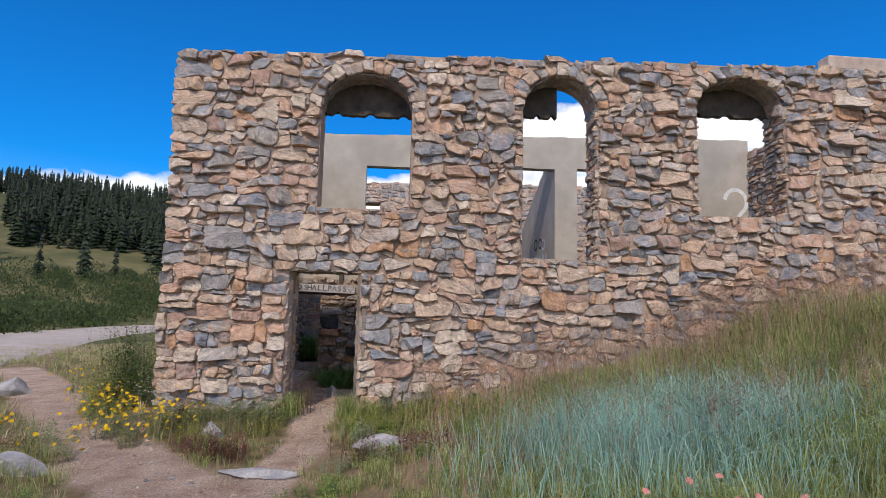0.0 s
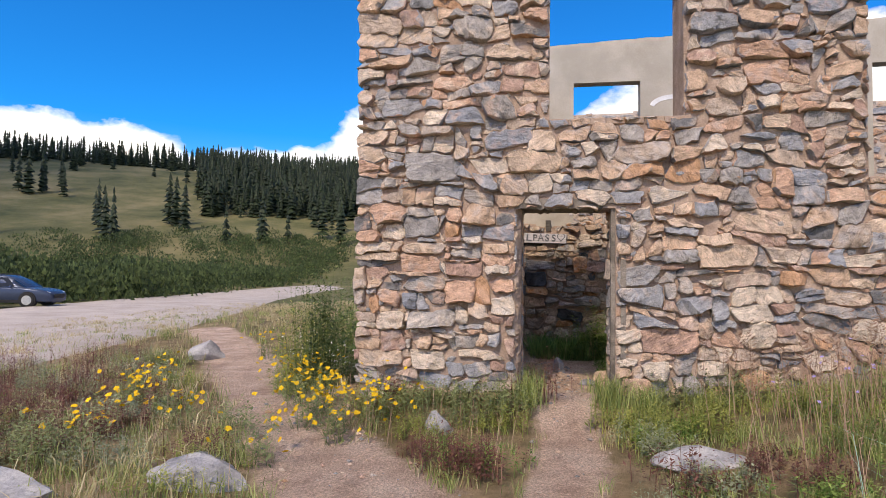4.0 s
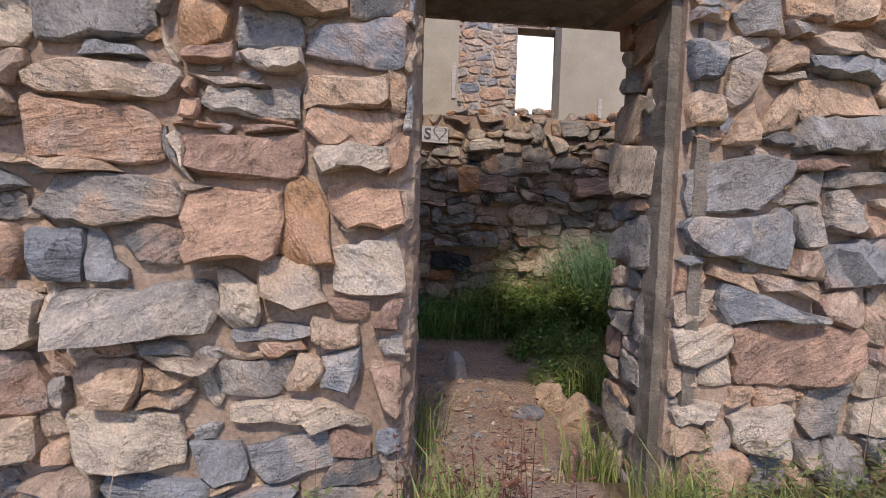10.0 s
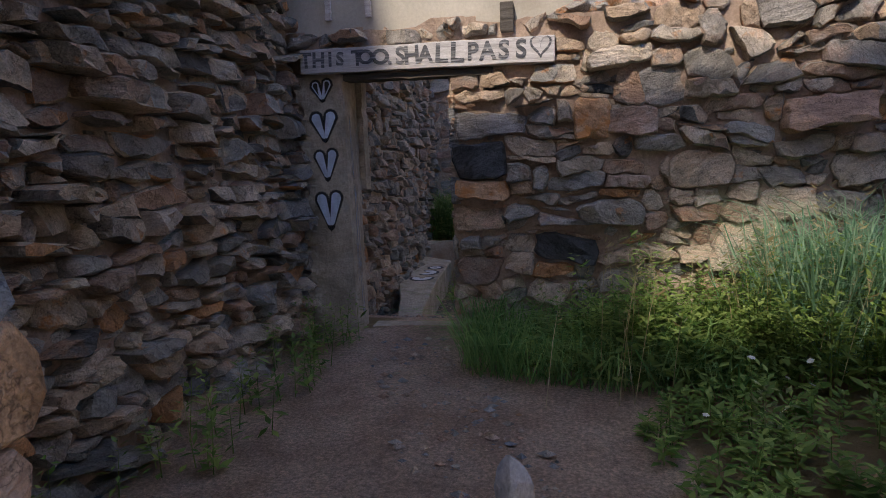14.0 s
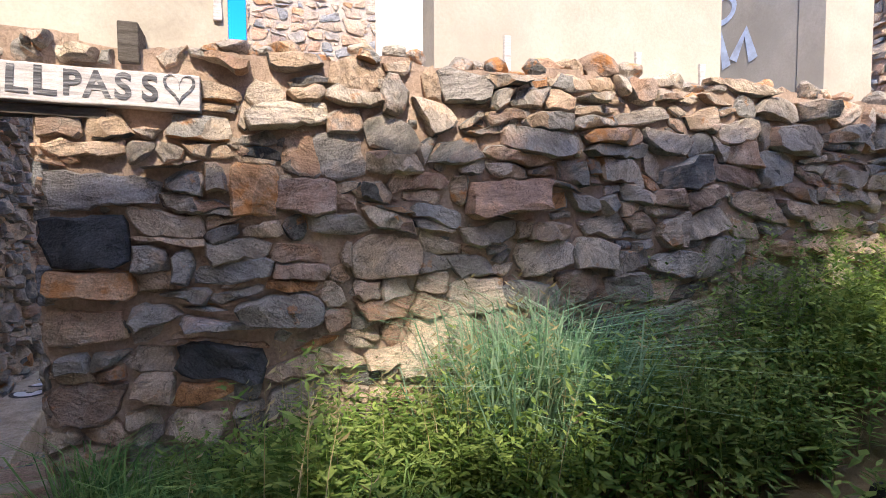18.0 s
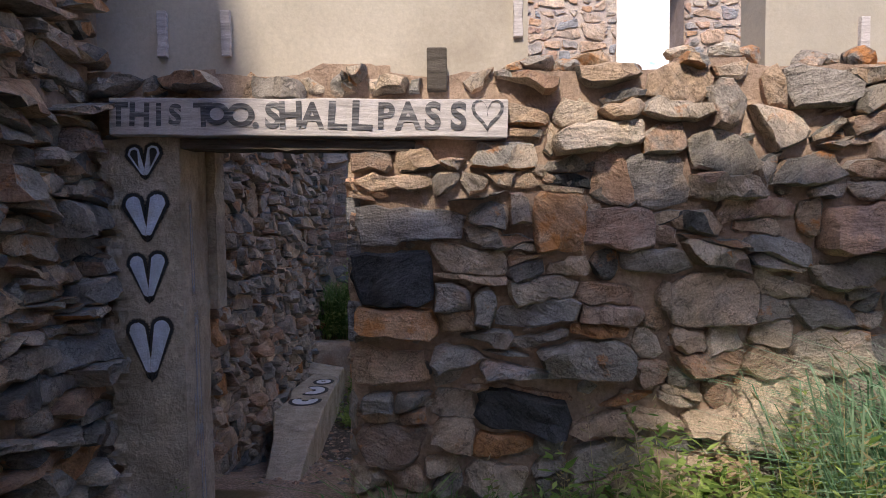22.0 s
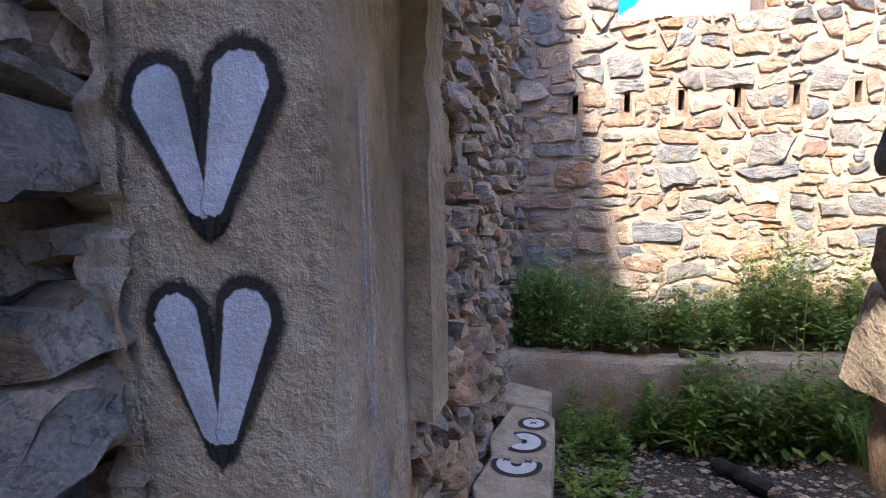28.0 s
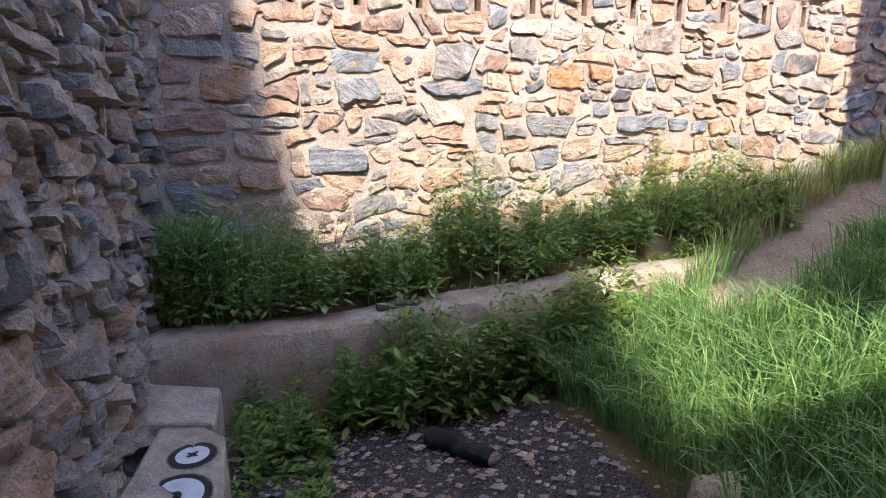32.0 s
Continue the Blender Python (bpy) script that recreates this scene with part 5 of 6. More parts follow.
# ---------------------------------------------------------------- boulders
BOULDERS = [(-4.0, 3.1, 0.38, 0.32, 0.26, "grey"), (-0.45, -2.75, 0.55, 0.36, 0.2, "grey"), (1.18, -1.0, 0.19, 0.15, 0.17, "grey"), (3.55, -1.75, 0.48, 0.24, 0.13, "grey"),
            (-1.6, -3.5, 0.55, 0.4, 0.2, "grey"), (3.08, 1.56, 0.16, 0.15, 0.16, "pink"), (3.16, 1.12, 0.19, 0.15, 0.17, "pink"), (2.5, 2.2, 0.1, 0.1, 0.2, "grey"),
            (2.85, 1.35, 0.12, 0.09, 0.08, "brown"), (3.45, 7.3, 0.2, 0.2, 0.24, "buff"), (2.2, -2.9, 0.5, 0.22, 0.06, "grey"), (4.7, 8.9, 0.14, 0.12, 0.12, "grey"), (2.9, 7.6, 0.08, 0.07, 0.07, "pink")]
M_BOULDER = {"grey": M_ROCK, "pink": stone_mat("pink_boulder", 0.05, lichen=0.72), "buff": stone_mat("buff_boulder", 0.28, lichen=0.8), "brown": stone_mat("brown_boulder", 0.9)}
for k, (x, y, a, c, d, kind) in enumerate(BOULDERS):
    thing("boulder", {"grey": "rough grey boulder half sunk in the ground", "pink": "pinkish angular rock lying on the earth",
                      "buff": "smooth buff-coloured rock among the weeds", "brown": "small flat brown rock on the path"}[kind], "rock",
          b=lump((x, y, lay_z(x, y) + d * 0.35), (a, c, d), k + 3, 3, 0.28), material=M_BOULDER[kind], smooth=24)

rg = random.Random(77)
b = Build()
for _ in range(5200):
    zone = rg.random()
    if zone < 0.45:
        x, y = rg.uniform(0.9, 3.6), rg.uniform(5.6, 9.2)
    elif zone < 0.75:
        x, y = rg.uniform(1.0, 3.2), rg.uniform(0.4, 4.4)
    else:
        x, y = rg.uniform(-3, 3.5), rg.uniform(-6, 0)
    if path_near(x, y) > 1.3:
        continue
    r = 0.008 + 0.03 * rg.random() ** 3
    z = lay_z(x, y) + r * 0.3
    pts = [(x + r * 1.3 * dx * rg.uniform(0.6, 1.1), y + r * dy * rg.uniform(0.6, 1.1), z + r * 0.8 * dz * rg.uniform(0.5, 1)) for dx, dy, dz in
           ((1, 0, 0), (0, 1, 0), (-1, 0, 0), (0, -1, 0), (0, 0, 1), (0, 0, -1))]
    b.add(pts, [(0, 1, 4), (1, 2, 4), (2, 3, 4), (3, 0, 4), (1, 0, 5), (2, 1, 5), (3, 2, 5), (0, 3, 5)])
thing("pebbles", "loose pebbles and mortar crumbs scattered on bare earth", "gravel", kind="stuff", b=b, material=M_STONES)

rg = random.Random(78)
b = Build()
for _ in range(1500):
    x, y = rg.uniform(1.1, 3.4), rg.uniform(6.6, 9.3)
    r = 0.006 + 0.036 * rg.random() ** 4
    z = lay_z(x, y) + r * 0.3
    b.add([(x + r * 1.4 * dx * rg.uniform(0.6, 1.1), y + r * dy * rg.uniform(0.6, 1.1), z + r * 0.6 * dz * rg.uniform(0.5, 1)) for dx, dy, dz in
           ((1, 0, 0), (0, 1, 0), (-1, 0, 0), (0, -1, 0), (0, 0, 1), (0, 0, -1))], [(0, 1, 4), (1, 2, 4), (2, 3, 4), (3, 0, 4), (1, 0, 5), (2, 1, 5), (3, 2, 5), (0, 3, 5)])
thing("mortar_crumbs", "pale mortar and plaster crumbs strewn over burnt earth", "rubble", kind="stuff", b=b, material=M_MORTAR)


# ---------------------------------------------------------------- plants
M_GREYHERB = leaf_mat("grey_green_leaves", (0.20, 0.23, 0.13), (0.42, 0.44, 0.28))
M_OLIVE = leaf_mat("yellow_green_leaves", (0.20, 0.22, 0.05), (0.42, 0.42, 0.12))
def blades(rng, spots, tall, wide, droop):
    """Grass: each blade bends over from its root. spots: (x, y, z, share of the height)."""
    b = Build()
    for x, y, z, share in spots:
        h = tall * share * rng.uniform(0.55, 1.25)
        a = rng.uniform(0, 2 * math.pi)
        w_ = wide * rng.uniform(0.6, 1.3)
        lean = droop * h * rng.uniform(0.2, 1.2)
        ca, sa = math.cos(a), math.sin(a)
        t = rng.uniform(0, math.pi)
        wx, wy = math.cos(t) * w_, math.sin(t) * w_
        mx, my, mz = x + ca * lean * 0.3, y + sa * lean * 0.3, z + h * 0.62
        b.add([(x - wx, y - wy, z - 0.03), (x + wx, y + wy, z - 0.03), (mx + wx * 0.8, my + wy * 0.8, mz), (mx - wx * 0.8, my - wy * 0.8, mz),
               (x + ca * lean, y + sa * lean, z + h * (1 - 0.25 * droop))], [(0, 1, 2, 3), (3, 2, 4)])
    return b


def seed_heads(rng, spots, tall):
    """Tall dry stalks with loose seed heads."""
    b = Build()
    for x, y, z, share in spots:
        h = tall * share * rng.uniform(0.7, 1.2)
        a = rng.uniform(0, 6.28)
        lx, ly = math.cos(a) * h * 0.18, math.sin(a) * h * 0.18
        w_ = 0.0022
        b.add([(x - w_, y, z), (x + w_, y, z), (x + lx * 0.5 + w_, y + ly * 0.5, z + h * 0.6), (x + lx * 0.5 - w_, y + ly * 0.5, z + h * 0.6), (x + lx, y + ly, z + h)],
              [(0, 1, 2, 3), (3, 2, 4)])
        for k in range(9):
            f = 0.72 + 0.28 * k / 8
            px, py, pz = x + lx * f, y + ly * f, z + h * f
            t, s = rng.uniform(0, 6.28), h * rng.uniform(0.04, 0.085) * (1.2 - f * 0.5)
            b.add([(px, py, pz), (px + math.cos(t) * s, py + math.sin(t) * s, pz + s * 0.7), (px + math.cos(t) * s * 0.7 + 0.004, py + math.sin(t) * s * 0.7 + 0.004, pz + s * 0.2)], [(0, 1, 2)])
    return b


def leafy(b, rng, x, y, z, h, leaf, count, bush=0.35, droop=0.4):
    """One leafy weed: leaves on every side of a stem that leans."""
    a0 = rng.uniform(0, 6.28)
    lx, ly = math.cos(a0) * h * 0.22 * rng.random(), math.sin(a0) * h * 0.22 * rng.random()
    w_ = 0.004
    b.add([(x - w_, y, z - 0.02), (x + w_, y, z - 0.02), (x + lx, y + ly, z + h)], [(0, 1, 2)])
    for k in range(count):
        f = 0.12 + 0.88 * (k + rng.random()) / count
        a = a0 + k * 2.4 + rng.uniform(-0.4, 0.4)
        px, py, pz = x + lx * f, y + ly * f, z + h * f
        s = leaf * rng.uniform(0.6, 1.25) * (1.15 - 0.6 * f)
        off = bush * h * (1 - f) * rng.random() * 0.6
        px, py = px + math.cos(a) * off, py + math.sin(a) * off
        up = rng.uniform(-droop, 0.7)
        ca, sa = math.cos(a), math.sin(a)
        tip = (px + ca * s, py + sa * s, pz + s * up)
        mid = (px + ca * s * 0.45, py + sa * s * 0.45, pz + s * (up * 0.45 + 0.12))
        wd_ = s * rng.uniform(0.16, 0.26)
        b.add([(px, py, pz), (mid[0] - sa * wd_, mid[1] + ca * wd_, mid[2] - wd_ * 0.4), tip, (mid[0] + sa * wd_, mid[1] - ca * wd_, mid[2] - wd_ * 0.4)], [(0, 1, 2), (0, 2, 3)])
    return b


rv = random.Random(5)


def scatter(n, x0, x1, y0, y1, fit_=None, off=1.15, clump=0.0):
    out = []
    cl = [(rv.uniform(x0, x1), rv.uniform(y0, y1)) for _ in range(max(1, int(n * clump / 25)))] if clump else []
    while len(out) < n:
        if cl and rv.random() < 0.75:
            cx, cy = rv.choice(cl)
            x, y = cx + rv.gauss(0, 0.07), cy + rv.gauss(0, 0.07)
            if not (x0 < x < x1 and y0 < y < y1):
                continue
        else:
            x, y = rv.uniform(x0, x1), rv.uniform(y0, y1)
        share = fit_(x, y) if fit_ else 1.0
        if share <= 0 or path_near(x, y) < off * rv.uniform(0.75, 1.1):
            n -= 0.5
            continue
        out.append((x, y, share))
    zs = ground_z([p[0] for p in out], [p[1] for p in out])
    return [(x, y, float(z) + 0.035 * n1(x * 1.3, y * 1.3) + 0.015 * n1(x * 5, y * 5, 3), share) for (x, y, share), z in zip(out, zs)]


def stuff(name, label, category, b, material):
    return thing(name, label, category, kind="stuff", b=b, material=material)


TURQ = (6.2, -4.2)


def keep_front(x, y):
    if y > -0.06 and x > -0.15:
        return 0
    if rv.random() < 0.85 * math.exp(-((x - TURQ[0]) / 1.1) ** 2 - ((y - TURQ[1]) / 0.95) ** 2):
        return 0
    if x < 5.0 and n1(x * 1.9 + 5, y * 1.9) + 0.5 * n1(x * 5, y * 5) < 0.05 + 0.2 * min(0, 4.0 - x):
        return 0
    tall = 0.3 + 0.55 * min(1, max(0, (x - 3.9) / 2.5))
    if x < 1:
        tall = 0.4
    return tall * (0.75 + 0.5 * n1(x * 0.9, y * 0.9))


near_g = scatter(36000, -2.5, 11, -6.5, 0, keep_front, clump=0.8) + scatter(26000, 3.0, 10.5, -7.5, -0.4, keep_front, clump=0.7)
stuff("grass", "tall green and yellowing meadow grass below the front wall", "grass", blades(rv, near_g, 0.66, 0.0036, 1.1), M_GRASS)
stuff("bluish_grass", "blue-green patch of soft meadow grass on the slope", "grass",
      blades(rv, scatter(15000, TURQ[0] - 2.2, TURQ[0] + 2.2, TURQ[1] - 2, TURQ[1] + 2, lambda x, y: 0.95 if rv.random() < 1.25 * math.exp(-((x - TURQ[0] + 0.4 * n1(y, 3.0)) / 1.05) ** 2 - ((y - TURQ[1]) / 1.0) ** 2) else 0, clump=0.0), 0.62, 0.003, 0.85), M_BLUEGRASS)
dry = scatter(16000, -2.5, 11, -6, 0, lambda x, y: keep_front(x, y) * 0.8, clump=0.9, off=0.9)
stuff("dry_grass", "straw-coloured dry grass tufts", "grass", blades(rv, dry, 0.5, 0.0032, 0.7), M_DRY)
stuff("seed_stalks", "dry seed stalks standing over the grass", "grass",
      seed_heads(rv, scatter(2300, 3.6, 11, -5, -0.1, lambda x, y: 0 if rv.random() > (x - 3.4) / 2.5 else (0.7 + 0.3 * n1(x, y)) * (1.15 if y > -2.5 else 0.75)) + scatter(150, -2.5, 2, -3, 2, lambda x, y: 0.4 if not (y > -0.1 and x > -0.15) else 0), 1.0), M_STALK)
stuff("side_meadow", "short dry meadow grass beside the road", "grass",
      blades(rv, scatter(13000, -13, -0.2, -6, 16, lambda x, y: 0.3 + 0.15 * n1(x * 0.5, y * 0.5), clump=0.7), 0.7, 0.005, 1.0), M_GRASS)
stuff("side_dry_grass", "straw-coloured grass beside the road", "grass",
      blades(rv, scatter(24000, -15, -0.2, -6, 24, lambda x, y: 0.33 + 0.15 * n1(x * 0.6, y * 0.6), clump=0.7), 0.7, 0.0055, 1.0), M_DRY)


def weeds(name, label, n, box, tall, leaf, count, mat, fit_=None, off=1.0, bush=0.35):
    b = Build()
    for x, y, z, share in scatter(n, *box, fit_, off):
        leafy(b, rv, x, y, z, tall * share * rv.choice((rv.uniform(0.4, 0.9), rv.uniform(0.7, 1.4))), leaf * rv.uniform(0.7, 1.25), count, bush)
    return stuff(name, label, "weeds", b, mat)


def in_face(x):
    return 4.58 - 0.05 * (x - 0.5)


weeds("weeds", "leafy green weeds crowding the foot of the inner wall", 620, (2.5, 5.6, 2.95, 4.45), 0.58, 0.09, 36, M_WEED,
      lambda x, y: 0 if y > in_face(x) - 0.05 or y < 3.75 - 0.22 * (x - 2) else 0.55 + 0.32 * min(2, max(0, x - 2.2)) * 0.8)
weeds("leafy_bush", "leafy bush of nettle-like weeds against the inner wall", 130, (2.95, 4.05, 3.35, 4.3), 0.95, 0.1, 40, M_WEED,
      lambda x, y: 0 if y > in_face(x) - 0.06 else (0.72 if x < 3.4 else 0.42) + 0.3 * n1(x * 2.1, y * 2.4), 0.0)
weeds("tall_weeds", "tall dark leafy weeds at the climbing end of the room", 360, (5.3, 8.8, 3.3, 4.3), 1.0, 0.08, 64, M_WEED, lambda x, y: 0 if y > in_face(x) - 0.05 else 0.75 + 0.3 * n1(x * 1.4, y * 2), 1.3)
weeds("low_weeds", "low leafy weeds on the floor of the first room", 420, (3.1, 7.5, 1.3, 3.2), 0.5, 0.08, 26, M_WEED, lambda x, y: 0.35 + 0.4 * max(0, n1(x * 0.9, y * 0.9)) + 0.1 * max(0, x - 4), 1.35)
weeds("corner_weeds", "leafy weeds along the foot of the shaded end wall", 60, (0.66, 1.15, 1.2, 4.4), 0.35, 0.07, 20, M_WEED, None, 1.2)
stuff("weed_grass", "dark blue-green grass at the foot of the inner wall", "grass",
      blades(rv, scatter(3600, 2.0, 3.7, 3.0, 4.4, lambda x, y: 0 if y > in_face(x) - 0.05 or y < 3.75 - 0.3 * (x - 2) else 0.65 + 0.5 * abs(n1(x * 3, y * 3)), 1.0, clump=0.7), 0.6, 0.0045, 1.3), M_LUSH)
stuff("weed_stalks", "yellowing seed stalks among the weeds", "weeds", seed_heads(rv, scatter(60, 2.6, 5.4, 3.2, 4.3, lambda x, y: 0 if y > in_face(x) - 0.08 else 0.9, 1.0), 0.9), M_DRY)
stuff("terrace_stalks", "pale green seed stalks along the terrace", "weeds", seed_heads(rv, scatter(90, 1.2, 6.2, 9.7, 10.25, lambda x, y: 0.8, 0.0), 1.0), M_OLIVE)
stuff("grass_clump", "thick clump of long grass by the inner wall", "grass",
      blades(rv, [(4.5 + rv.gauss(0, 0.2), min(4.3, 3.95 + rv.gauss(0, 0.15)), lay_z(4.5, 3.95), rv.uniform(0.5, 1.0)) for _ in range(2600)], 1.3, 0.005, 1.0), M_CLUMP)
stuff("door_tufts", "grass tufts beside the trodden path at the door", "grass",
      blades(rv, [(cx + rv.gauss(0, 0.09), cy + rv.gauss(0, 0.12), lay_z(cx, cy), 1) for cx, cy, k in ((2.1, -0.3, 260), (2.05, 0.9, 140), (3.42, 1.5, 320), (3.0, -0.35, 260), (3.35, -0.5, 260), (2.95, 0.4, 120))
                  for _ in range(k)], 0.36, 0.004, 0.6), M_GRASS)
stuff("plume_stalks", "pale feathery seed stalks in front of the stones", "grass",
      seed_heads(rv, [(4.3 + rv.gauss(0, 0.16), 3.9 + rv.gauss(0, 0.12), lay_z(4.3, 3.9), 1) for _ in range(22)], 0.95), M_DRY)

weeds("terrace_weeds", "leafy weeds growing on the terrace below the back wall", 520, (0.65, 6.4, 9.6, 10.3), 0.95, 0.1, 44, M_WEEDLIT,
      lambda x, y: (0.62 + 0.5 * n1(x * 1.7, y * 2.0) + (0.7 if 2.75 < x < 3.5 else 0)) * (0.6 + 0.8 * abs(n1(x * 23, y * 23))), 0.0)
weeds("curb_weeds", "dark leafy weeds in front of the curb", 170, (1.85, 4.4, 8.85, 9.36), 0.78, 0.12, 44, M_WEED, lambda x, y: 0.8 + 0.5 * n1(x * 2.3, y), 0.0)
weeds("curb_foot_weeds", "straggling weeds at the foot of the curb", 46, (1.1, 1.7, 8.75, 9.36), 0.5, 0.09, 26, M_WEED, lambda x, y: 0 if n1(x * 4.1, y * 3.0) < 0 else 0.9, 0.0)
weeds("slab_weeds", "weeds beside the painted slab", 70, (1.1, 1.75, 7.9, 9.3), 0.34, 0.08, 22, M_WEED, lambda x, y: 0.6 if x < 1.3 or y > 8.7 else 0.25, 0.0)
stuff("room_grass", "long bright green grass growing in the second room", "grass",
      blades(rv, scatter(18000, 2.6, 7.2, 6.3, 9.3, lambda x, y: 0.85 + 0.3 * n1(x, y) if x > 3.4 + 0.35 * n1(y * 1.3, 2) else 0, 1.0, clump=0.5), 0.6, 0.0055, 0.85), M_LUSH)
stuff("corner_grass", "dark grass clump in the corner of the terrace", "grass",
      blades(rv, [(0.9 + rv.gauss(0, 0.18), 10.0 + rv.gauss(0, 0.12), lay_z(0.9, 10), 1) for _ in range(900)], 0.85, 0.006, 0.7), M_LUSH)
stuff("path_side_grass", "grass on the bank by the upper path", "grass", blades(rv, scatter(3500, 5.0, 9.5, 8.6, 10.2, None, 1.25, clump=0.5), 0.5, 0.006, 0.7), M_GRASS)


def flower_plant(x, y, h, petals, mat, label, heads=9, leafy_n=5):
    """A bushy flowering plant of its own: foliage and blossoms."""
    z = lay_z(x, y)
    root = thing("flower_plant", label, "flower", "flowering plants by the ruin")
    fol, bl = Build(), Build()
    for _ in range(leafy_n):
        leafy(fol, rv, x + rv.gauss(0, 0.09), y + rv.gauss(0, 0.09), z, h * rv.uniform(0.7, 1.0), 0.07, 22, 0.4)
    for _ in range(heads):
        cx, cy, cz = x + rv.gauss(0, 0.2), y + rv.gauss(0, 0.17), z + h * rv.uniform(0.45, 1.2)
        fol.add([(x + (cx - x) * 0.3, y + (cy - y) * 0.3, z), (x + (cx - x) * 0.3 + 0.006, y + (cy - y) * 0.3, z), (cx, cy, cz)], [(0, 1, 2)])
        nod = Matrix.Translation((cx, cy, cz)) @ Euler((rv.uniform(0.1, 1.0), rv.uniform(-0.6, 0.6), rv.uniform(0, 6.28) if rv.random() < 0.4 else rv.uniform(-0.6, 0.6))).to_matrix().to_4x4()
        for k in range(9):
            a = 6.28 * k / 9
            s = petals * rv.uniform(0.8, 1.2)
            tx, ty = math.cos(a), math.sin(a)
            bl.add([tuple(nod @ Vector(p)) for p in ((0, 0, 0), (tx * s * 0.8 - ty * s * 0.3, ty * s * 0.8 + tx * s * 0.3, s * 0.2), (tx * s * 1.1, ty * s * 1.1, s * 0.1),
                                                     (tx * s * 0.8 + ty * s * 0.3, ty * s * 0.8 - tx * s * 0.3, s * 0.2))], [(0, 1, 2, 3)])
    part("foliage", fol, M_HERB, root)
    part("blossoms", bl, mat, root, {M_YELLOW: "open yellow daisy-like blossoms", M_WHITEFL: "small white blossoms"}.get(mat, "small coloured blossoms"))
    return root


for x, y, h in ((-0.55, -0.55, 0.4), (-0.2, -0.75, 0.42), (0.15, -0.95, 0.45), (0.45, -1.05, 0.42), (-0.85, -0.2, 0.36), (-1.15, 0.15, 0.36), (-0.3, -1.15, 0.4), (0.25, -1.45, 0.45), (-0.6, 0.3, 0.4),
                (-1.5, -1.4, 0.38), (-2.1, -0.9, 0.34), (-2.6, -0.5, 0.34), (-2.2, -1.6, 0.36), (-3.3, 0.4, 0.34), (-0.1, -2.2, 0.3), (-1.0, 0.8, 0.4), (0.6, -0.75, 0.35), (-1.4, 0.85, 0.4), (-0.19, -0.6, 0.45), (0.3, -0.6, 0.45), (0.0, -0.4, 0.42), (-2.9, 3.3, 0.4), (-3.3, 0.95, 0.36), (-2.8, -0.5, 0.36), (-2.2, -2.1, 0.34), (-0.45, -0.2, 0.42), (0.05, -1.2, 0.45)):
    flower_plant(x, y, h, rv.uniform(0.021, 0.03), M_YELLOW, "yellow-flowering bushy daisy plant in the meadow", 13, 6)
for x, y, h in ((-1.0, 1.3, 0.55), (-1.5, 1.9, 0.5), (-0.6, 1.2, 0.5), (-1.9, 3.0, 0.5), (-0.4, 2.0, 0.55)):
    flower_plant(x, y, h, 0.018, M_WHITEFL, "white-flowering weed beside the end wall", 16)
M_PURPLE = leaf_mat("purple_petals", (0.30, 0.22, 0.50), (0.50, 0.42, 0.68), glow=0.15)
M_PINK = leaf_mat("pink_petals", (0.60, 0.22, 0.18), (0.75, 0.36, 0.30), glow=0.15)
for x, y, h in ((5.2, -1.0, 0.65), (5.9, -0.9, 0.7), (4.7, -1.4, 0.55)):
    flower_plant(x, y, h, 0.016, M_PURPLE, "purple aster-like weed flowering in the grass", 9, 4)
for x, y, h in ((5.35, -6.5, 0.55), (5.6, -6.55, 0.5)):
    flower_plant(x, y, h, 0.022, M_PINK, "weed with small coral-pink flower heads", 10, 4)
flower_plant(3.62, 2.9, 0.4, 0.016, M_WHITEFL, "white yarrow-like flower among the weeds", 6, 3)


def herb(x, y, h, wide, n, mat, label, leaf=0.07):
    b = Build()
    z = lay_z(x, y)
    for _ in range(n):
        leafy(b, rv, x + rv.gauss(0, wide), y + rv.gauss(0, wide * 0.7), z, h * rv.uniform(0.6, 1.1), leaf, 24, 0.5)
    return thing("herb", label, "shrub", kind="stuff", b=b, material=mat)


for x, y, h, wd_, n in ((1.75, -0.55, 0.4, 0.22, 40), (1.3, -0.45, 0.35, 0.2, 30), (0.8, -0.5, 0.3, 0.2, 26), (3.55, -0.4, 0.35, 0.2, 28), (4.3, -0.35, 0.4, 0.22, 30), (-1.9, -2.6, 0.45, 0.3, 34), (-0.9, -1.4, 0.35, 0.25, 28)):
    herb(x, y, h, wd_, n, M_HERB, "low green leafy herb clump at the wall's foot" if y > -1 else "grey-green herb clump in the dry meadow")
herb(-0.66, 0.35, 1.75, 0.16, 90, M_BUSH, "tall dark green shrub at the ruin's corner", 0.1)
herb(-0.8, -0.05, 1.15, 0.16, 40, M_OLIVE, "yellow-green weedy shrub at the ruin's corner", 0.07)
herb(-1.15, 2.2, 1.5, 0.3, 110, M_BUSH, "rounded green shrub at the ruin's corner", 0.1)
herb(-1.2, 4.2, 1.5, 0.35, 90, M_WEED, "rounded green shrub beside the end wall", 0.06)
herb(2.2, -0.28, 0.62, 0.13, 16, M_RED, "reddish dry weed beside the doorway", 0.05)
for x, y in ((-4.5, -1.5), (-5.5, 0.2), (-3.6, -0.6), (-6.5, 1.5), (-5.2, 2.5), (-4.4, -2.8), (-2.9, -2.0), (-3.4, -1.5), (-4.0, 0.4), (-6.0, -0.8), (-7.4, 0.6), (-5.0, -0.5)):
    herb(x, y, 0.45, 0.35, 46, M_RED, "dark reddish dry shrub in the meadow", 0.05)

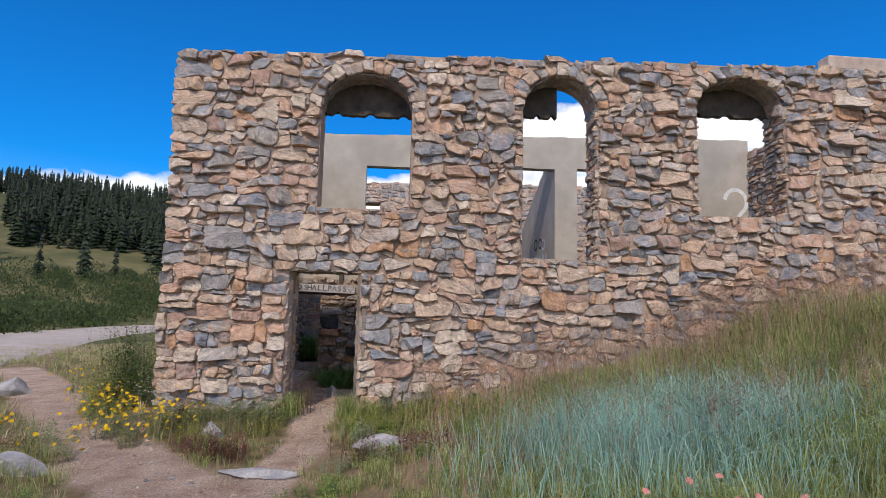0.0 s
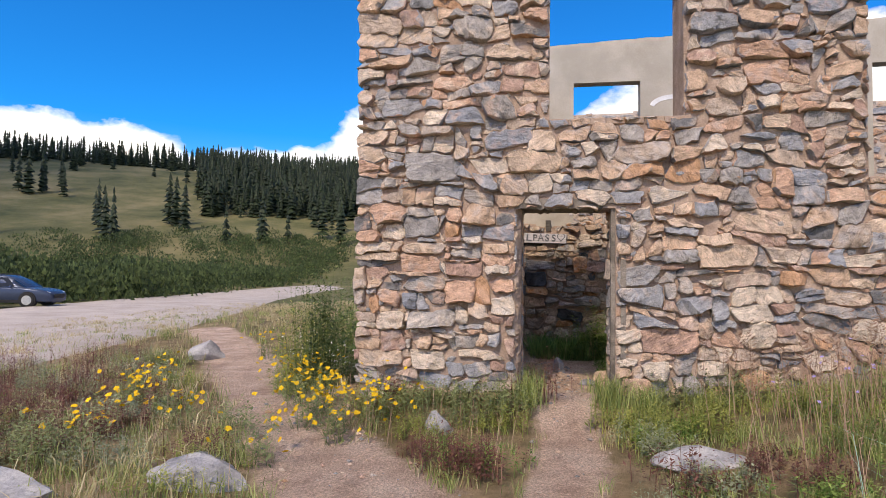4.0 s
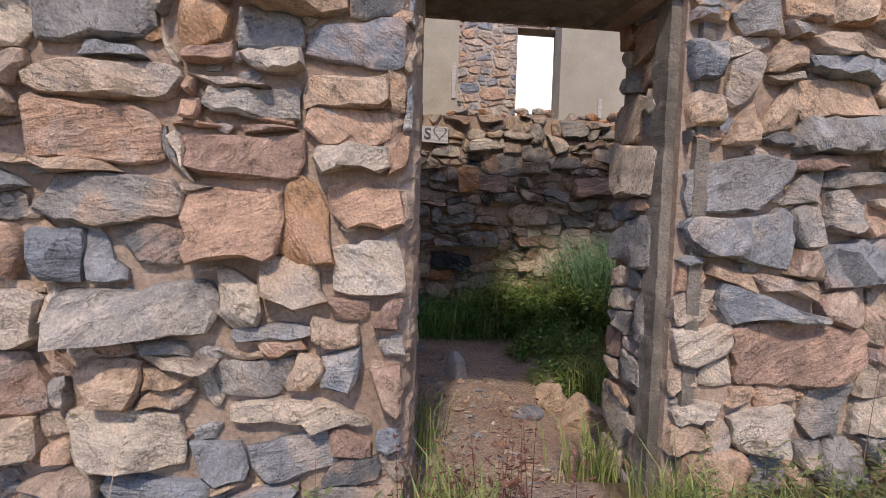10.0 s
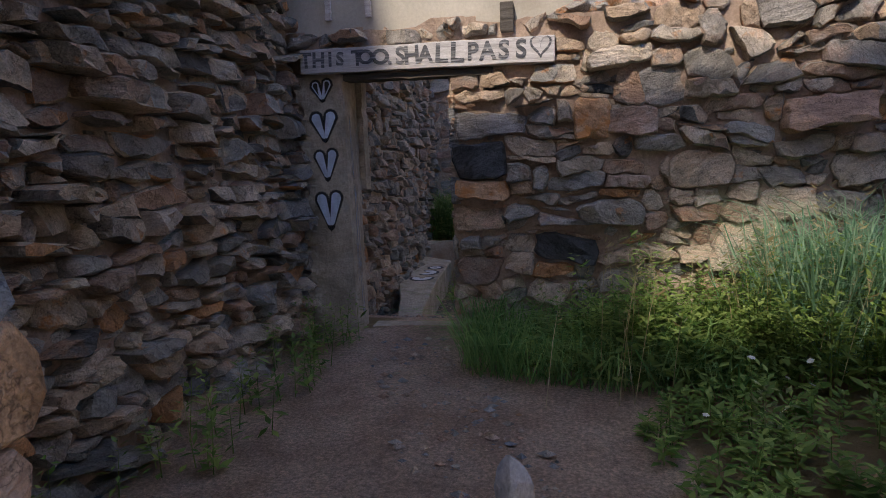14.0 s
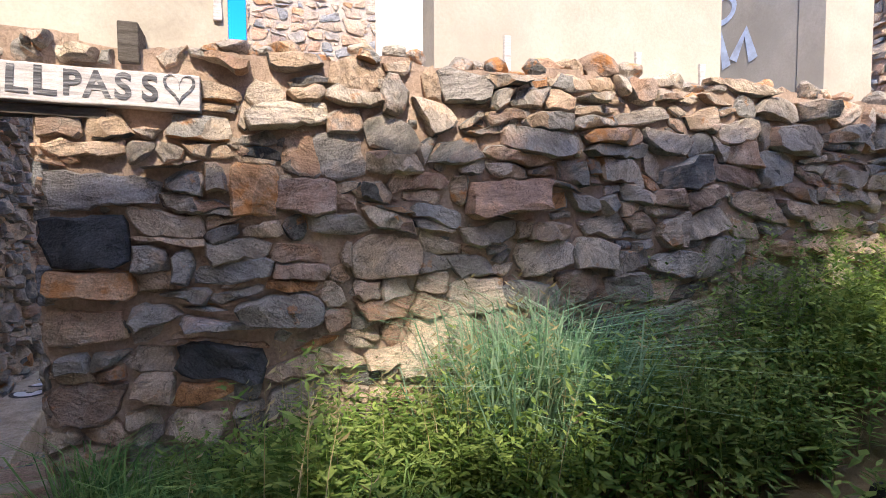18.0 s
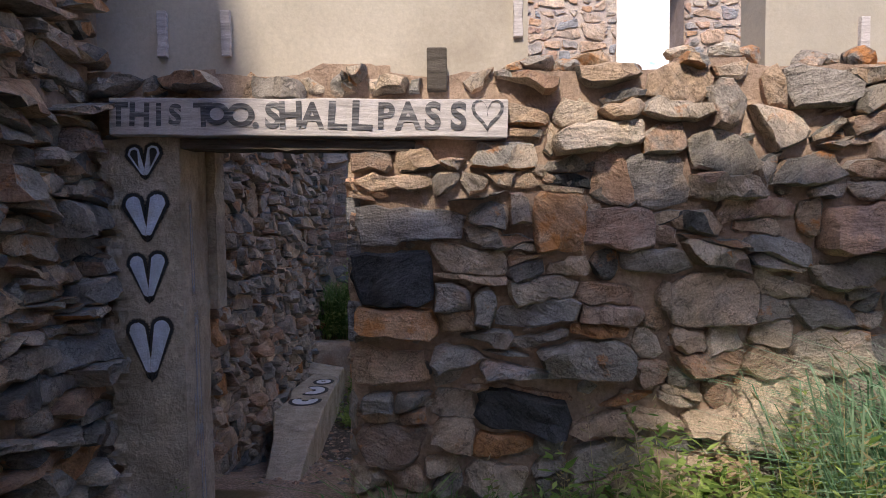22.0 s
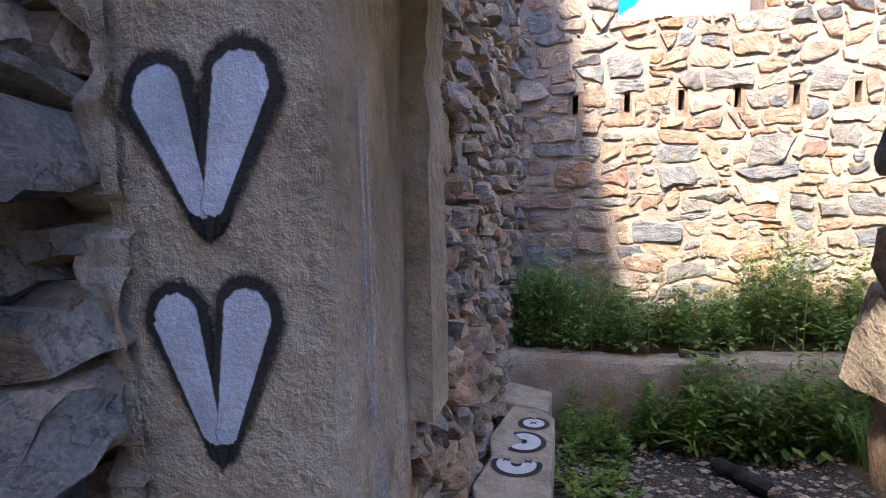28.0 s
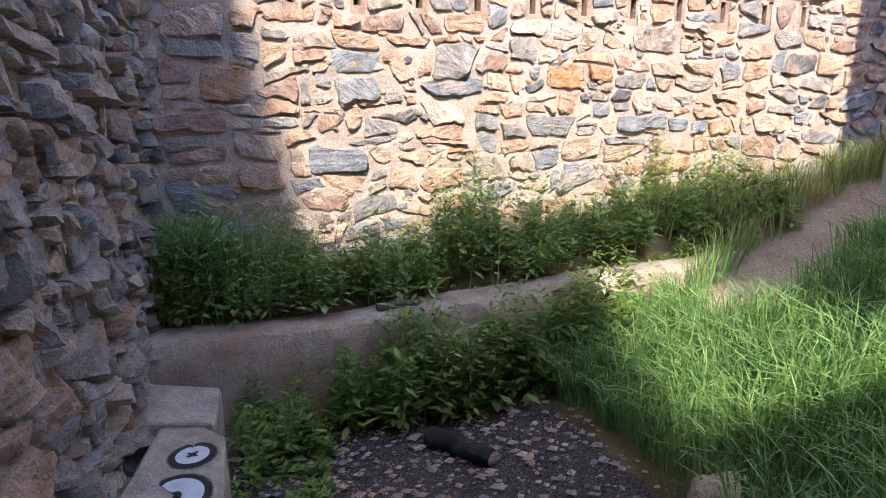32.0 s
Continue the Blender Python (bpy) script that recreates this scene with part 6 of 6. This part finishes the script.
rh = random.Random(31)
made = 0
while made < 60:
    x, y = rh.uniform(-5.5, 1.9), rh.uniform(-3.6, 2.4)
    if path_near(x, y) < 1.5 or (y > -0.3 and x > -0.3):
        continue
    mt, words = rh.choice(((M_GREYHERB, "grey-green feathery herb clump in the meadow"), (M_OLIVE, "yellow-green herb clump in the meadow"), (M_HERB, "dull green herb clump in the meadow"),
                           (M_RED, "brown withered herb clump in the meadow")))
    herb(x, y, rh.uniform(0.2, 0.42), rh.uniform(0.12, 0.24), 24, mt, words, rh.uniform(0.035, 0.06))
    made += 1
made = 0
while made < 46:
    x, y = rh.uniform(0.2, 5.6), rh.uniform(-5.6, -0.4)
    if path_near(x, y) < 1.35:
        continue
    mt, words = rh.choice(((M_GREYHERB, "grey-green feathery herb clump before the ruin"), (M_OLIVE, "yellow-green herb clump before the ruin"), (M_WEED, "fresh green herb clump before the ruin"),
                           (M_HERB, "dull green herb clump before the ruin"), (M_RED, "brown withered herb clump before the ruin")))
    herb(x, y, rh.uniform(0.15, 0.36), rh.uniform(0.1, 0.2), 22, mt, words, rh.uniform(0.03, 0.06))
    made += 1
for x, y, h, wd_ in ((3.4, -0.9, 0.3, 0.2), (4.0, -0.7, 0.32, 0.2), (3.0, -0.75, 0.28, 0.14), (4.8, -0.9, 0.35, 0.22), (1.0, -1.3, 0.25, 0.2), (1.7, -0.9, 0.3, 0.18)):
    herb(x, y, h, wd_, 30, M_OLIVE, "yellow-green herb clump before the front wall", 0.05)

# ---------------------------------------------------------------- distance
rt = random.Random(9)
b = Build()


def conifer(b, x, y, z, h):
    """A narrow spire: whorls of drooping boughs, each a ragged spike of its own."""
    r = h * rt.uniform(0.10, 0.17)
    b.add([(x - h * 0.012, y, z - 0.5), (x + h * 0.012, y, z - 0.5), (x, y, z + h)], [(0, 1, 2)])
    for k in range(11):
        f = (k + rt.uniform(-0.3, 0.3)) / 11
        zc, rr_ = z + h * (0.1 + 0.88 * f), r * (1 - max(0.0, f)) ** 0.75 + h * 0.008
        a0 = rt.uniform(0, 6.28)
        for q in range(6):
            a = a0 + 1.05 * q + rt.uniform(-0.3, 0.3)
            far, wd_ = rr_ * rt.uniform(0.65, 1.3), rr_ * 0.55
            ca, sa = math.cos(a), math.sin(a)
            tip = (x + ca * far, y + sa * far, zc - h * rt.uniform(0.01, 0.06))
            b.add([(x, y, zc + h * 0.075), (x - sa * wd_ + ca * far * 0.4, y + ca * wd_ + sa * far * 0.4, zc - h * 0.02), tip, (x + sa * wd_ + ca * far * 0.4, y - ca * wd_ + sa * far * 0.4, zc - h * 0.02)],
                  [(0, 1, 2), (0, 2, 3)])


for _ in range(5600):
    d, brg = rt.uniform(130, 400), rt.uniform(-12, 62)
    x, y = -d * math.sin(radians(brg)), d * math.cos(radians(brg))
    dense = 1.0 if brg < 33 and d > 160 else (0.05 if d < 290 else 0.8)
    if n1(x * 0.02, y * 0.02) < -0.25 and d < 300:
        continue
    if rt.random() > dense:
        continue
    conifer(b, x, y, float(ground_z(x, y)), rt.uniform(7, 14))
for x, y in ((-62, 118), (-45, 125), (-66, 110), (-92, 105), (-96, 108), (-80, 116), (-58, 140), (-50, 138), (-84, 98), (-110, 92), (-118, 80)):
    conifer(b, x, y, float(ground_z(x, y)), rt.uniform(8, 13))
stuff("conifer_wood", "dark conifer forest on the far hillside", "forest", b, M_CONIFER)
b = Build()
for _ in range(1000):
    d, brg = rt.uniform(34, 135), rt.uniform(5, 68)
    x, y = -d * math.sin(radians(brg)), d * math.cos(radians(brg))
    if x > -27 - (min(y, 60) - 30) * 0.28 - max(0, y - 60) * 0.08 - (4 if y < 24 else 0):
        continue
    z, s = float(ground_z(x, y)), rt.uniform(1.6, 3.2)
    for _ in range(210):
        a, e, q = rt.uniform(0, 6.28), rt.uniform(0, 1), rt.random() ** 0.4
        px, py, pz = x + math.cos(a) * s * 1.2 * q * (1 - e * e * 0.6), y + math.sin(a) * s * 1.2 * q * (1 - e * e * 0.6), z + e * s * 1.05
        t, w_ = rt.uniform(0, 6.28), rt.uniform(0.07, 0.19)
        b.add([(px - w_ * math.cos(t), py - w_ * math.sin(t), pz), (px + w_ * math.cos(t), py + w_ * math.sin(t), pz + rt.uniform(-0.1, 0.1)), (px + rt.uniform(-0.1, 0.1), py, pz + w_ * 2.1)], [(0, 1, 2)])
stuff("willow_thicket", "dark green willow thicket beyond the road", "bushes", b, M_WILLOW)

# clouds: a glowing dome beyond the hill, closed overhead to add fill light
cm = bpy.data.materials.new("cloud_bank")
cm.use_nodes = True
nt = cm.node_tree
nt.nodes.clear()
vec = mapped(nt, (0.0026, 0.0026, 0.0046))
sep = nt.nodes.new("ShaderNodeSeparateXYZ")
nt.links.new(mapped(nt, (1 / 1500, 1 / 1500, 1 / 1500)), sep.inputs[0])
# the bank stands higher towards the east
bank = nt.nodes.new("ShaderNodeMapRange")
bank.inputs["From Min"].default_value, bank.inputs["From Max"].default_value = -0.02, 0.22
bank.inputs["To Min"].default_value, bank.inputs["To Max"].default_value = 0.23, 0.36
nt.links.new(sep.outputs["X"], bank.inputs["Value"])
hgt = calc(nt, "MULTIPLY", calc(nt, "SUBTRACT", bank.outputs[0], sep.outputs["Z"]), 3.0)
hgt = calc(nt, "MINIMUM", calc(nt, "MAXIMUM", hgt, -0.25), 0.12)
# and unseen heaps overhead, added to brighten the shaded rooms
over = nt.nodes.new("ShaderNodeMapRange")
over.inputs["From Min"].default_value, over.inputs["From Max"].default_value = 0.52, 0.66
over.inputs["To Min"].default_value, over.inputs["To Max"].default_value = 0.0, 0.27
nt.links.new(sep.outputs["Z"], over.inputs["Value"])
hgt = calc(nt, "ADD", hgt, over.outputs[0])
dens = ramp(nt, calc(nt, "ADD", noisy(nt, vec, 1.0, 9, 0.55), hgt), [(0.50, g3(0)), (0.58, g3(1))])
em = nt.nodes.new("ShaderNodeEmission")
em.inputs["Strength"].default_value = 0.95
nt.links.new(ramp(nt, noisy(nt, vec, 2.2, 6), [(0.3, (0.50, 0.58, 0.74)), (0.48, (0.8, 0.85, 0.93)), (0.62, (0.98, 0.99, 1.0))]), em.inputs["Color"])
tr = nt.nodes.new("ShaderNodeBsdfTransparent")
mx = nt.nodes.new("ShaderNodeMixShader")
nt.links.new(dens, mx.inputs[0])
nt.links.new(tr.outputs[0], mx.inputs[1])
nt.links.new(em.outputs[0], mx.inputs[2])
mo = nt.nodes.new("ShaderNodeOutputMaterial")
nt.links.new(mx.outputs[0], mo.inputs["Surface"])
b = Build()
for k in range(61):
    a = radians(6 * k)
    for q in range(13):
        e = radians(-1 + 7 * q)
        b.v.append((1500 * math.sin(a) * math.cos(e), 1500 * math.cos(a) * math.cos(e), 1500 * math.sin(e)))
b.f = [(k * 13 + q, k * 13 + 13 + q, k * 13 + 14 + q, k * 13 + 1 + q) for k in range(60) for q in range(12)]
thing("backdrop", "white cumulus bank low over the hills, with unseen glowing heaps overhead adding fill light", "clouds", kind="structure", b=b, material=cm, smooth=True)

# ---------------------------------------------------------------- parked car
CAR = pose(-24.6, 18.6, lay_z(-24.6, 18.6) + 0.1, 0, 0, 14)
M_BODY = plain_mat("slate_blue_car_paint", (0.045, 0.06, 0.10), 0.25, 0.3, 0.05)
M_GLASS = plain_mat("dark_window_glass", (0.015, 0.017, 0.02), 0.06, 0.0, 0.02)
M_TYRE = plain_mat("tyre_rubber", (0.02, 0.02, 0.02), 0.85)
M_RIM = plain_mat("alloy_rim", (0.55, 0.55, 0.57), 0.3, 0.8)
M_BLACK = plain_mat("black_plastic", (0.015, 0.015, 0.016), 0.6)
M_LAMP = plain_mat("lamp_glass", (0.7, 0.72, 0.75), 0.1)
M_TAIL = plain_mat("red_lamp_glass", (0.4, 0.02, 0.02), 0.2)
car = thing("car", "slate-blue estate car parked beside the gravel road", "car")
car.matrix_basis = CAR


def hull(stations, n_mirror=1):
    """A body lofted along its length from half outlines (y, z) at each x."""
    b = Build()
    m = len(stations[0][1]) * 2
    for x, half in stations:
        b.v += [(x, y, z) for y, z in half] + [(x, -y, z) for y, z in half[::-1]]
    for k in range(len(stations) - 1):
        for q in range(m - 1):
            b.f.append((k * m + q, k * m + q + 1, k * m + m + q + 1, k * m + m + q))
        b.f.append((k * m + m - 1, k * m, k * m + m, k * m + m + m - 1))
    b.f += [tuple(range(m))[::-1], tuple((len(stations) - 1) * m + q for q in range(m))]
    return b


low = [(x, [(0.55 * w_, 0.22), (0.86 * w_, 0.28), (0.92 * w_, 0.55), (0.9 * w_, z - 0.06), (0.8 * w_, z)]) for x, w_, z in
       ((-2.4, 0.88, 0.92), (-2.3, 0.98, 1.0), (-1.5, 1.0, 1.02), (0.0, 1.0, 1.0), (1.1, 1.0, 0.98), (1.9, 0.96, 0.88), (2.25, 0.88, 0.76), (2.4, 0.76, 0.66))]
bevelled(part("body", hull(low), M_BODY, car, smooth=True), 0.03)
cab = [(x, [(0.79, zb), (0.74, zb + (zt - zb) * 0.5), (0.62, zt - 0.04), (0.5, zt)]) for x, zb, zt in ((-2.3, 0.98, 1.06), (-1.95, 1.0, 1.5), (-1.0, 1.0, 1.6), (0.1, 0.98, 1.58), (0.55, 0.97, 1.4), (1.15, 0.95, 0.99))]
bevelled(part("cabin", hull(cab), M_BODY, car, smooth=True), 0.02)
for s in (1, -1):
    for x0, x1, x2, x3 in ((-1.95, -1.2, -1.2, -1.85), (-1.13, -0.3, -0.3, -1.13), (-0.23, 0.75, 0.3, -0.23)):
        q = Build().add([(x0, s * 0.80, 1.03), (x1, s * 0.80, 1.03), (x2, s * 0.672, 1.47), (x3, s * 0.672, 1.47)], [(0, 1, 2, 3)])
        part("side_window", q, M_GLASS, car)
    part("roof_rail", Build().box(-1.7, 0.1, s * 0.56 - 0.02, s * 0.56 + 0.02, 1.6, 1.65), M_BLACK, car)
    part("wing_mirror", lump((0.62, s * 0.95, 1.05), (0.08, 0.12, 0.08), 4, rough=0.05), M_BODY, car)
    part("headlight", lump((2.22, s * 0.62, 0.72), (0.16, 0.17, 0.07), 5, rough=0.05), M_LAMP, car)
    part("tail_light", lump((-2.33, s * 0.72, 0.9), (0.08, 0.12, 0.1), 6, rough=0.05), M_TAIL, car)
    part("sill_trim", Build().box(-1.6, 1.6, s * 0.86 - 0.06, s * 0.86 + 0.06, 0.22, 0.36), M_BLACK, car)
    for x in (-1.4, 1.4):
        wv = Build()
        tyre_p = [(0.35 * math.cos(6.2832 * k / 24), 0.35 * math.sin(6.2832 * k / 24)) for k in range(24)]
        ty = part("wheel", Build().prism([(x + u, 0.35 + v_) for u, v_ in tyre_p], lambda u, v_, d: (u, s * (0.78 + d), v_), 0.0, 0.19), M_TYRE, car)
        bevelled(ty, 0.03)
        rm = Build().prism([(x + u * 0.68, 0.35 + v_ * 0.68) for u, v_ in tyre_p], lambda u, v_, d: (u, s * (0.78 + d), v_), 0.1, 0.2)
        part("rim", rm, M_RIM, ty)
        part("wheel_arch", Build().prism([(x + u * 1.16, 0.37 + v_ * 1.16) for u, v_ in tyre_p], lambda u, v_, d: (u, s * (0.6 + d), v_), 0.1, 0.335), M_BLACK, car)
part("windscreen", Build().add([(0.58, -0.66, 1.36), (0.58, 0.66, 1.36), (1.12, 0.76, 1.01), (1.12, -0.76, 1.01)], [(0, 1, 2, 3)]), M_GLASS, car)
part("grille", Build().box(2.36, 2.43, -0.45, 0.45, 0.42, 0.62), M_BLACK, car)


# ---------------------------------------------------------------- the stones of the walls
rubble(front, random.Random(11), (-0.03, FRONT_END, -0.75, 6.4), front_put, ((0.15, 0.52), (0.08, 0.3)), (0.035, 0.13), 0.004, [(1.93, *DOOR[1:]), *WIN], front_top,
       near=lambda u, v: u < 5.2 and v < 3.1, chinks=(24, 9.0, 6.4), swell=0.1,
       given=[(0.79, 1.79, 0.43, 0.28, "dark_grey"), (0.25, 1.39, 0.50, 0.18, "buff"), (0.76, 1.32, 0.53, 0.23, "pink"), (0.81, 1.53, 0.54, 0.15, "buff"), (1.25, 1.00, 0.37, 0.27, "pink"),
              (1.39, 1.71, 0.31, 0.22, "blue"), (1.32, 1.48, 0.35, 0.15, "grey"), (1.30, 1.27, 0.39, 0.22, "brown"), (1.71, 1.32, 0.38, 0.23, "pale"), (1.76, 0.86, 0.30, 0.24, "pale"),
              (0.92, 0.68, 0.55, 0.23, "grey"), (0.41, 0.64, 0.38, 0.20, "pale"), (0.42, 0.40, 0.33, 0.25, "brown"), (0.88, 0.16, 0.45, 0.29, "pale"), (0.28, 0.17, 0.54, 0.23, "buff"),
              (1.43, 0.60, 0.37, 0.17, "blue"), (3.36, 0.99, 0.51, 0.27, "blue"), (3.78, 1.78, 0.41, 0.15, "blue"), (4.29, 1.44, 0.61, 0.27, "buff"), (3.79, 1.46, 0.38, 0.19, "grey"),
              (0.86, 2.5, 0.62, 0.42, "dark_grey"), (2.1, 2.56, 0.68, 0.26, "buff"), (4.66, 1.86, 0.62, 0.26, "buff"), (4.72, 3.55, 0.5, 0.3, "pink")])


def left_put(u, v, d):
    return (0.54 + d, u, v)


rubble(left, random.Random(12), (0.62, 4.62, -0.7, 3.4), left_put, ((0.12, 0.42), (0.04, 0.17)), (0.05, 0.2), 0.004, near=lambda u, v: True, chinks=(40, 9, 9), mats=(M_INNER, M_INNERS))
rubble(left, random.Random(13), (5.15, 10.36, -1.1, 4.2), left_put, ((0.1, 0.4), (0.05, 0.22)), (0.04, 0.16), 0.004, near=lambda u, v: u < 9 and v < 2.6, chinks=(40, 11, 3), mats=(M_INNER, M_INNERS))
rubble(inner, random.Random(14), (0.55, 9.3, -0.7, 2.6), in_put, ((0.14, 0.5), (0.06, 0.26)), (0.04, 0.14), 0.004, [IN_DOOR, (0.5, 2.68, 1.8, 2.04, 0.0), *POCKETS], in_top,
       near=lambda u, v: u < 7, chinks=(26, 9.3, 2.6), mats=(M_INNER, M_INNERS), mat_at=lambda u, v: M_LICHEN if v > 1.66 else None, swell=0.1,
       given=[(2.13, 1.13, 0.42, 0.30, "dark"), (2.97, 1.38, 0.27, 0.36, "orange"), (2.21, 1.40, 0.56, 0.23, "grey"), (3.28, 1.38, 0.34, 0.25, "brown"), (2.80, 0.98, 0.41, 0.23, "blue"),
              (2.87, 0.65, 0.58, 0.18, "blue"), (2.77, 0.42, 0.48, 0.21, "dark"), (2.12, 0.66, 0.44, 0.24, "buff"), (2.14, 0.87, 0.43, 0.18, "orange"), (3.45, 1.6, 0.28, 0.23, "dark_grey"),
              (3.26, 0.98, 0.34, 0.24, "brown"), (3.43, 1.19, 0.33, 0.15, "grey"), (2.53, 1.13, 0.35, 0.11, "buff"), (3.00, 1.65, 0.21, 0.12, "dark"), (3.16, 1.80, 0.45, 0.15, "pale"),
              (2.14, 1.60, 0.40, 0.11, "buff"), (4.53, 1.35, 0.59, 0.27, "brown"), (4.72, 1.69, 0.51, 0.22, "grey"), (3.92, 1.44, 0.50, 0.24, "brown"), (5.26, 1.73, 0.49, 0.21, "orange"),
              (3.72, 1.01, 0.44, 0.26, "buff"), (4.05, 0.45, 0.5, 0.36, "pale")])
rubble(back, random.Random(15), (0.5, 14.0, -0.5, 6.3), back_put, ((0.17, 0.52), (0.1, 0.28)), (0.018, 0.05), 0.012, [*BACK_WIN, *[(p - 0.03, q - -0.03, r, s, 0.0) for p, q, r, s, _ in SLOTS]], back_top,
       near=lambda u, v: u < 6.5 and v < 3.1, chinks=(16, 8.0, 5.0), swell=-0.03,
       given=[(1.40, 1.79, 0.26, 0.25, "blue"), (1.25, 1.51, 0.49, 0.28, "orange"), (2.27, 1.68, 0.44, 0.19, "blue"), (2.29, 1.45, 0.45, 0.24, "blue"), (4.23, 1.58, 0.49, 0.26, "orange"),
              (2.43, 1.15, 0.42, 0.29, "grey"), (2.95, 1.07, 0.47, 0.24, "pink"), (5.82, 2.12, 0.44, 0.21, "blue"), (1.00, 1.76, 0.48, 0.15, "grey"), (0.84, 1.56, 0.30, 0.18, "brown"),
              (0.93, 1.20, 0.59, 0.20, "brown"), (0.97, 0.99, 0.48, 0.2, "brown"), (1.44, 1.00, 0.42, 0.24, "buff"), (1.65, 1.24, 0.32, 0.17, "blue"), (5.13, 1.14, 0.72, 0.23, "blue"),
              (1.75, 2.6, 0.44, 0.3, "blue")])

rubble(right, random.Random(16), (0.65, 10.3, 1.1, 5.75), lambda u, v_, d: (12.9 - d, u, v_), ((0.15, 0.55), (0.07, 0.25)), (0.04, 0.09), 0.012)
# door and window reveals
rubble(front, random.Random(17), (0.21, 0.56, -0.45, 2.0), lambda u, v_, d: (3.06 - d, u, v_), ((0.14, 0.34), (0.08, 0.3)), (0.015, 0.055), 0.008, near=lambda u, v_: True)
rubble(front, random.Random(18), (0.3, 0.56, -0.45, 2.0), lambda u, v_, d: (1.97 + d, u, v_), ((0.1, 0.26), (0.06, 0.2)), (0.02, 0.05), 0.008, near=lambda u, v_: True)
rubble(front, random.Random(19), (0.05, 0.56, 3.25, 5.2), lambda u, v_, d: (10.54 - d, u, v_), ((0.12, 0.3), (0.06, 0.2)), (0.03, 0.1), 0.01)
rubble(inner, random.Random(20), (4.6, 5.15, -0.6, 1.84), lambda u, v_, d: (1.9 - d, u, v_), ((0.14, 0.5), (0.07, 0.26)), (0.012, 0.035), 0.01, near=lambda u, v_: True)
rubble(front, random.Random(22), (0.05, 0.5, 2.4, 5.0), lambda u, v_, d: (7.08 - d, u, v_), ((0.12, 0.3), (0.06, 0.2)), (0.03, 0.1), 0.01)
# loose stones left standing along the broken top of the inner wall
rc = random.Random(21)
u = 2.75
while u < 8.9:
    s = rc.uniform(0.05, 0.13)
    if rc.random() < 0.85:
        x, y, z = in_put(u, in_top(u) + s * 0.25, -rc.uniform(0.04, 0.16))
        part("stone", lump((x, y, z), (s * rc.uniform(1.0, 1.6), s * 1.1, s * rc.uniform(0.55, 1.0)), int(u * 100)), M_LICHEN, inner)
    u += s * rc.uniform(1.2, 2.0)
u = 0.66
while u < 2.7:
    s = rc.uniform(0.075, 0.115)
    if not 2.22 < u < 2.46:
        x, y, z = in_put(u, 2.06 + s * 0.55, -0.05)
        part("stone", lump((x, y, z), (s * rc.uniform(0.9, 1.35), s, s * rc.uniform(0.75, 1.1)), int(u * 100) + 7), M_INNER, inner)
    u += s * rc.uniform(1.5, 2.1)

# mortar between them
skin(front, (-0.02, FRONT_END, -0.7, 6.35), front_put, [(1.84, *DOOR[1:]), *WIN], front_top, cell=0.055, mean=-0.002, amp=0.024, seed=1)
skin(left, (0.62, 4.62, -0.7, 3.35), left_put, mean=0.008, amp=0.045, seed=2)
skin(left, (5.15, 10.36, -1.1, 4.2), left_put, mean=0.012, amp=0.05, seed=3, mat=M_PALE_MORTAR)
skin(inner, (0.56, 9.2, -0.6, 2.6), in_put, [IN_DOOR, (0.5, 2.68, 1.8, 2.04, 0.0), *POCKETS], in_top, mean=-0.002, amp=0.024, seed=4)
skin(back, (0.55, 14.0, -0.4, 6.2), back_put, [*BACK_WIN, *SLOTS], back_top, cell=0.06, seed=5, mat=M_PALE_MORTAR)
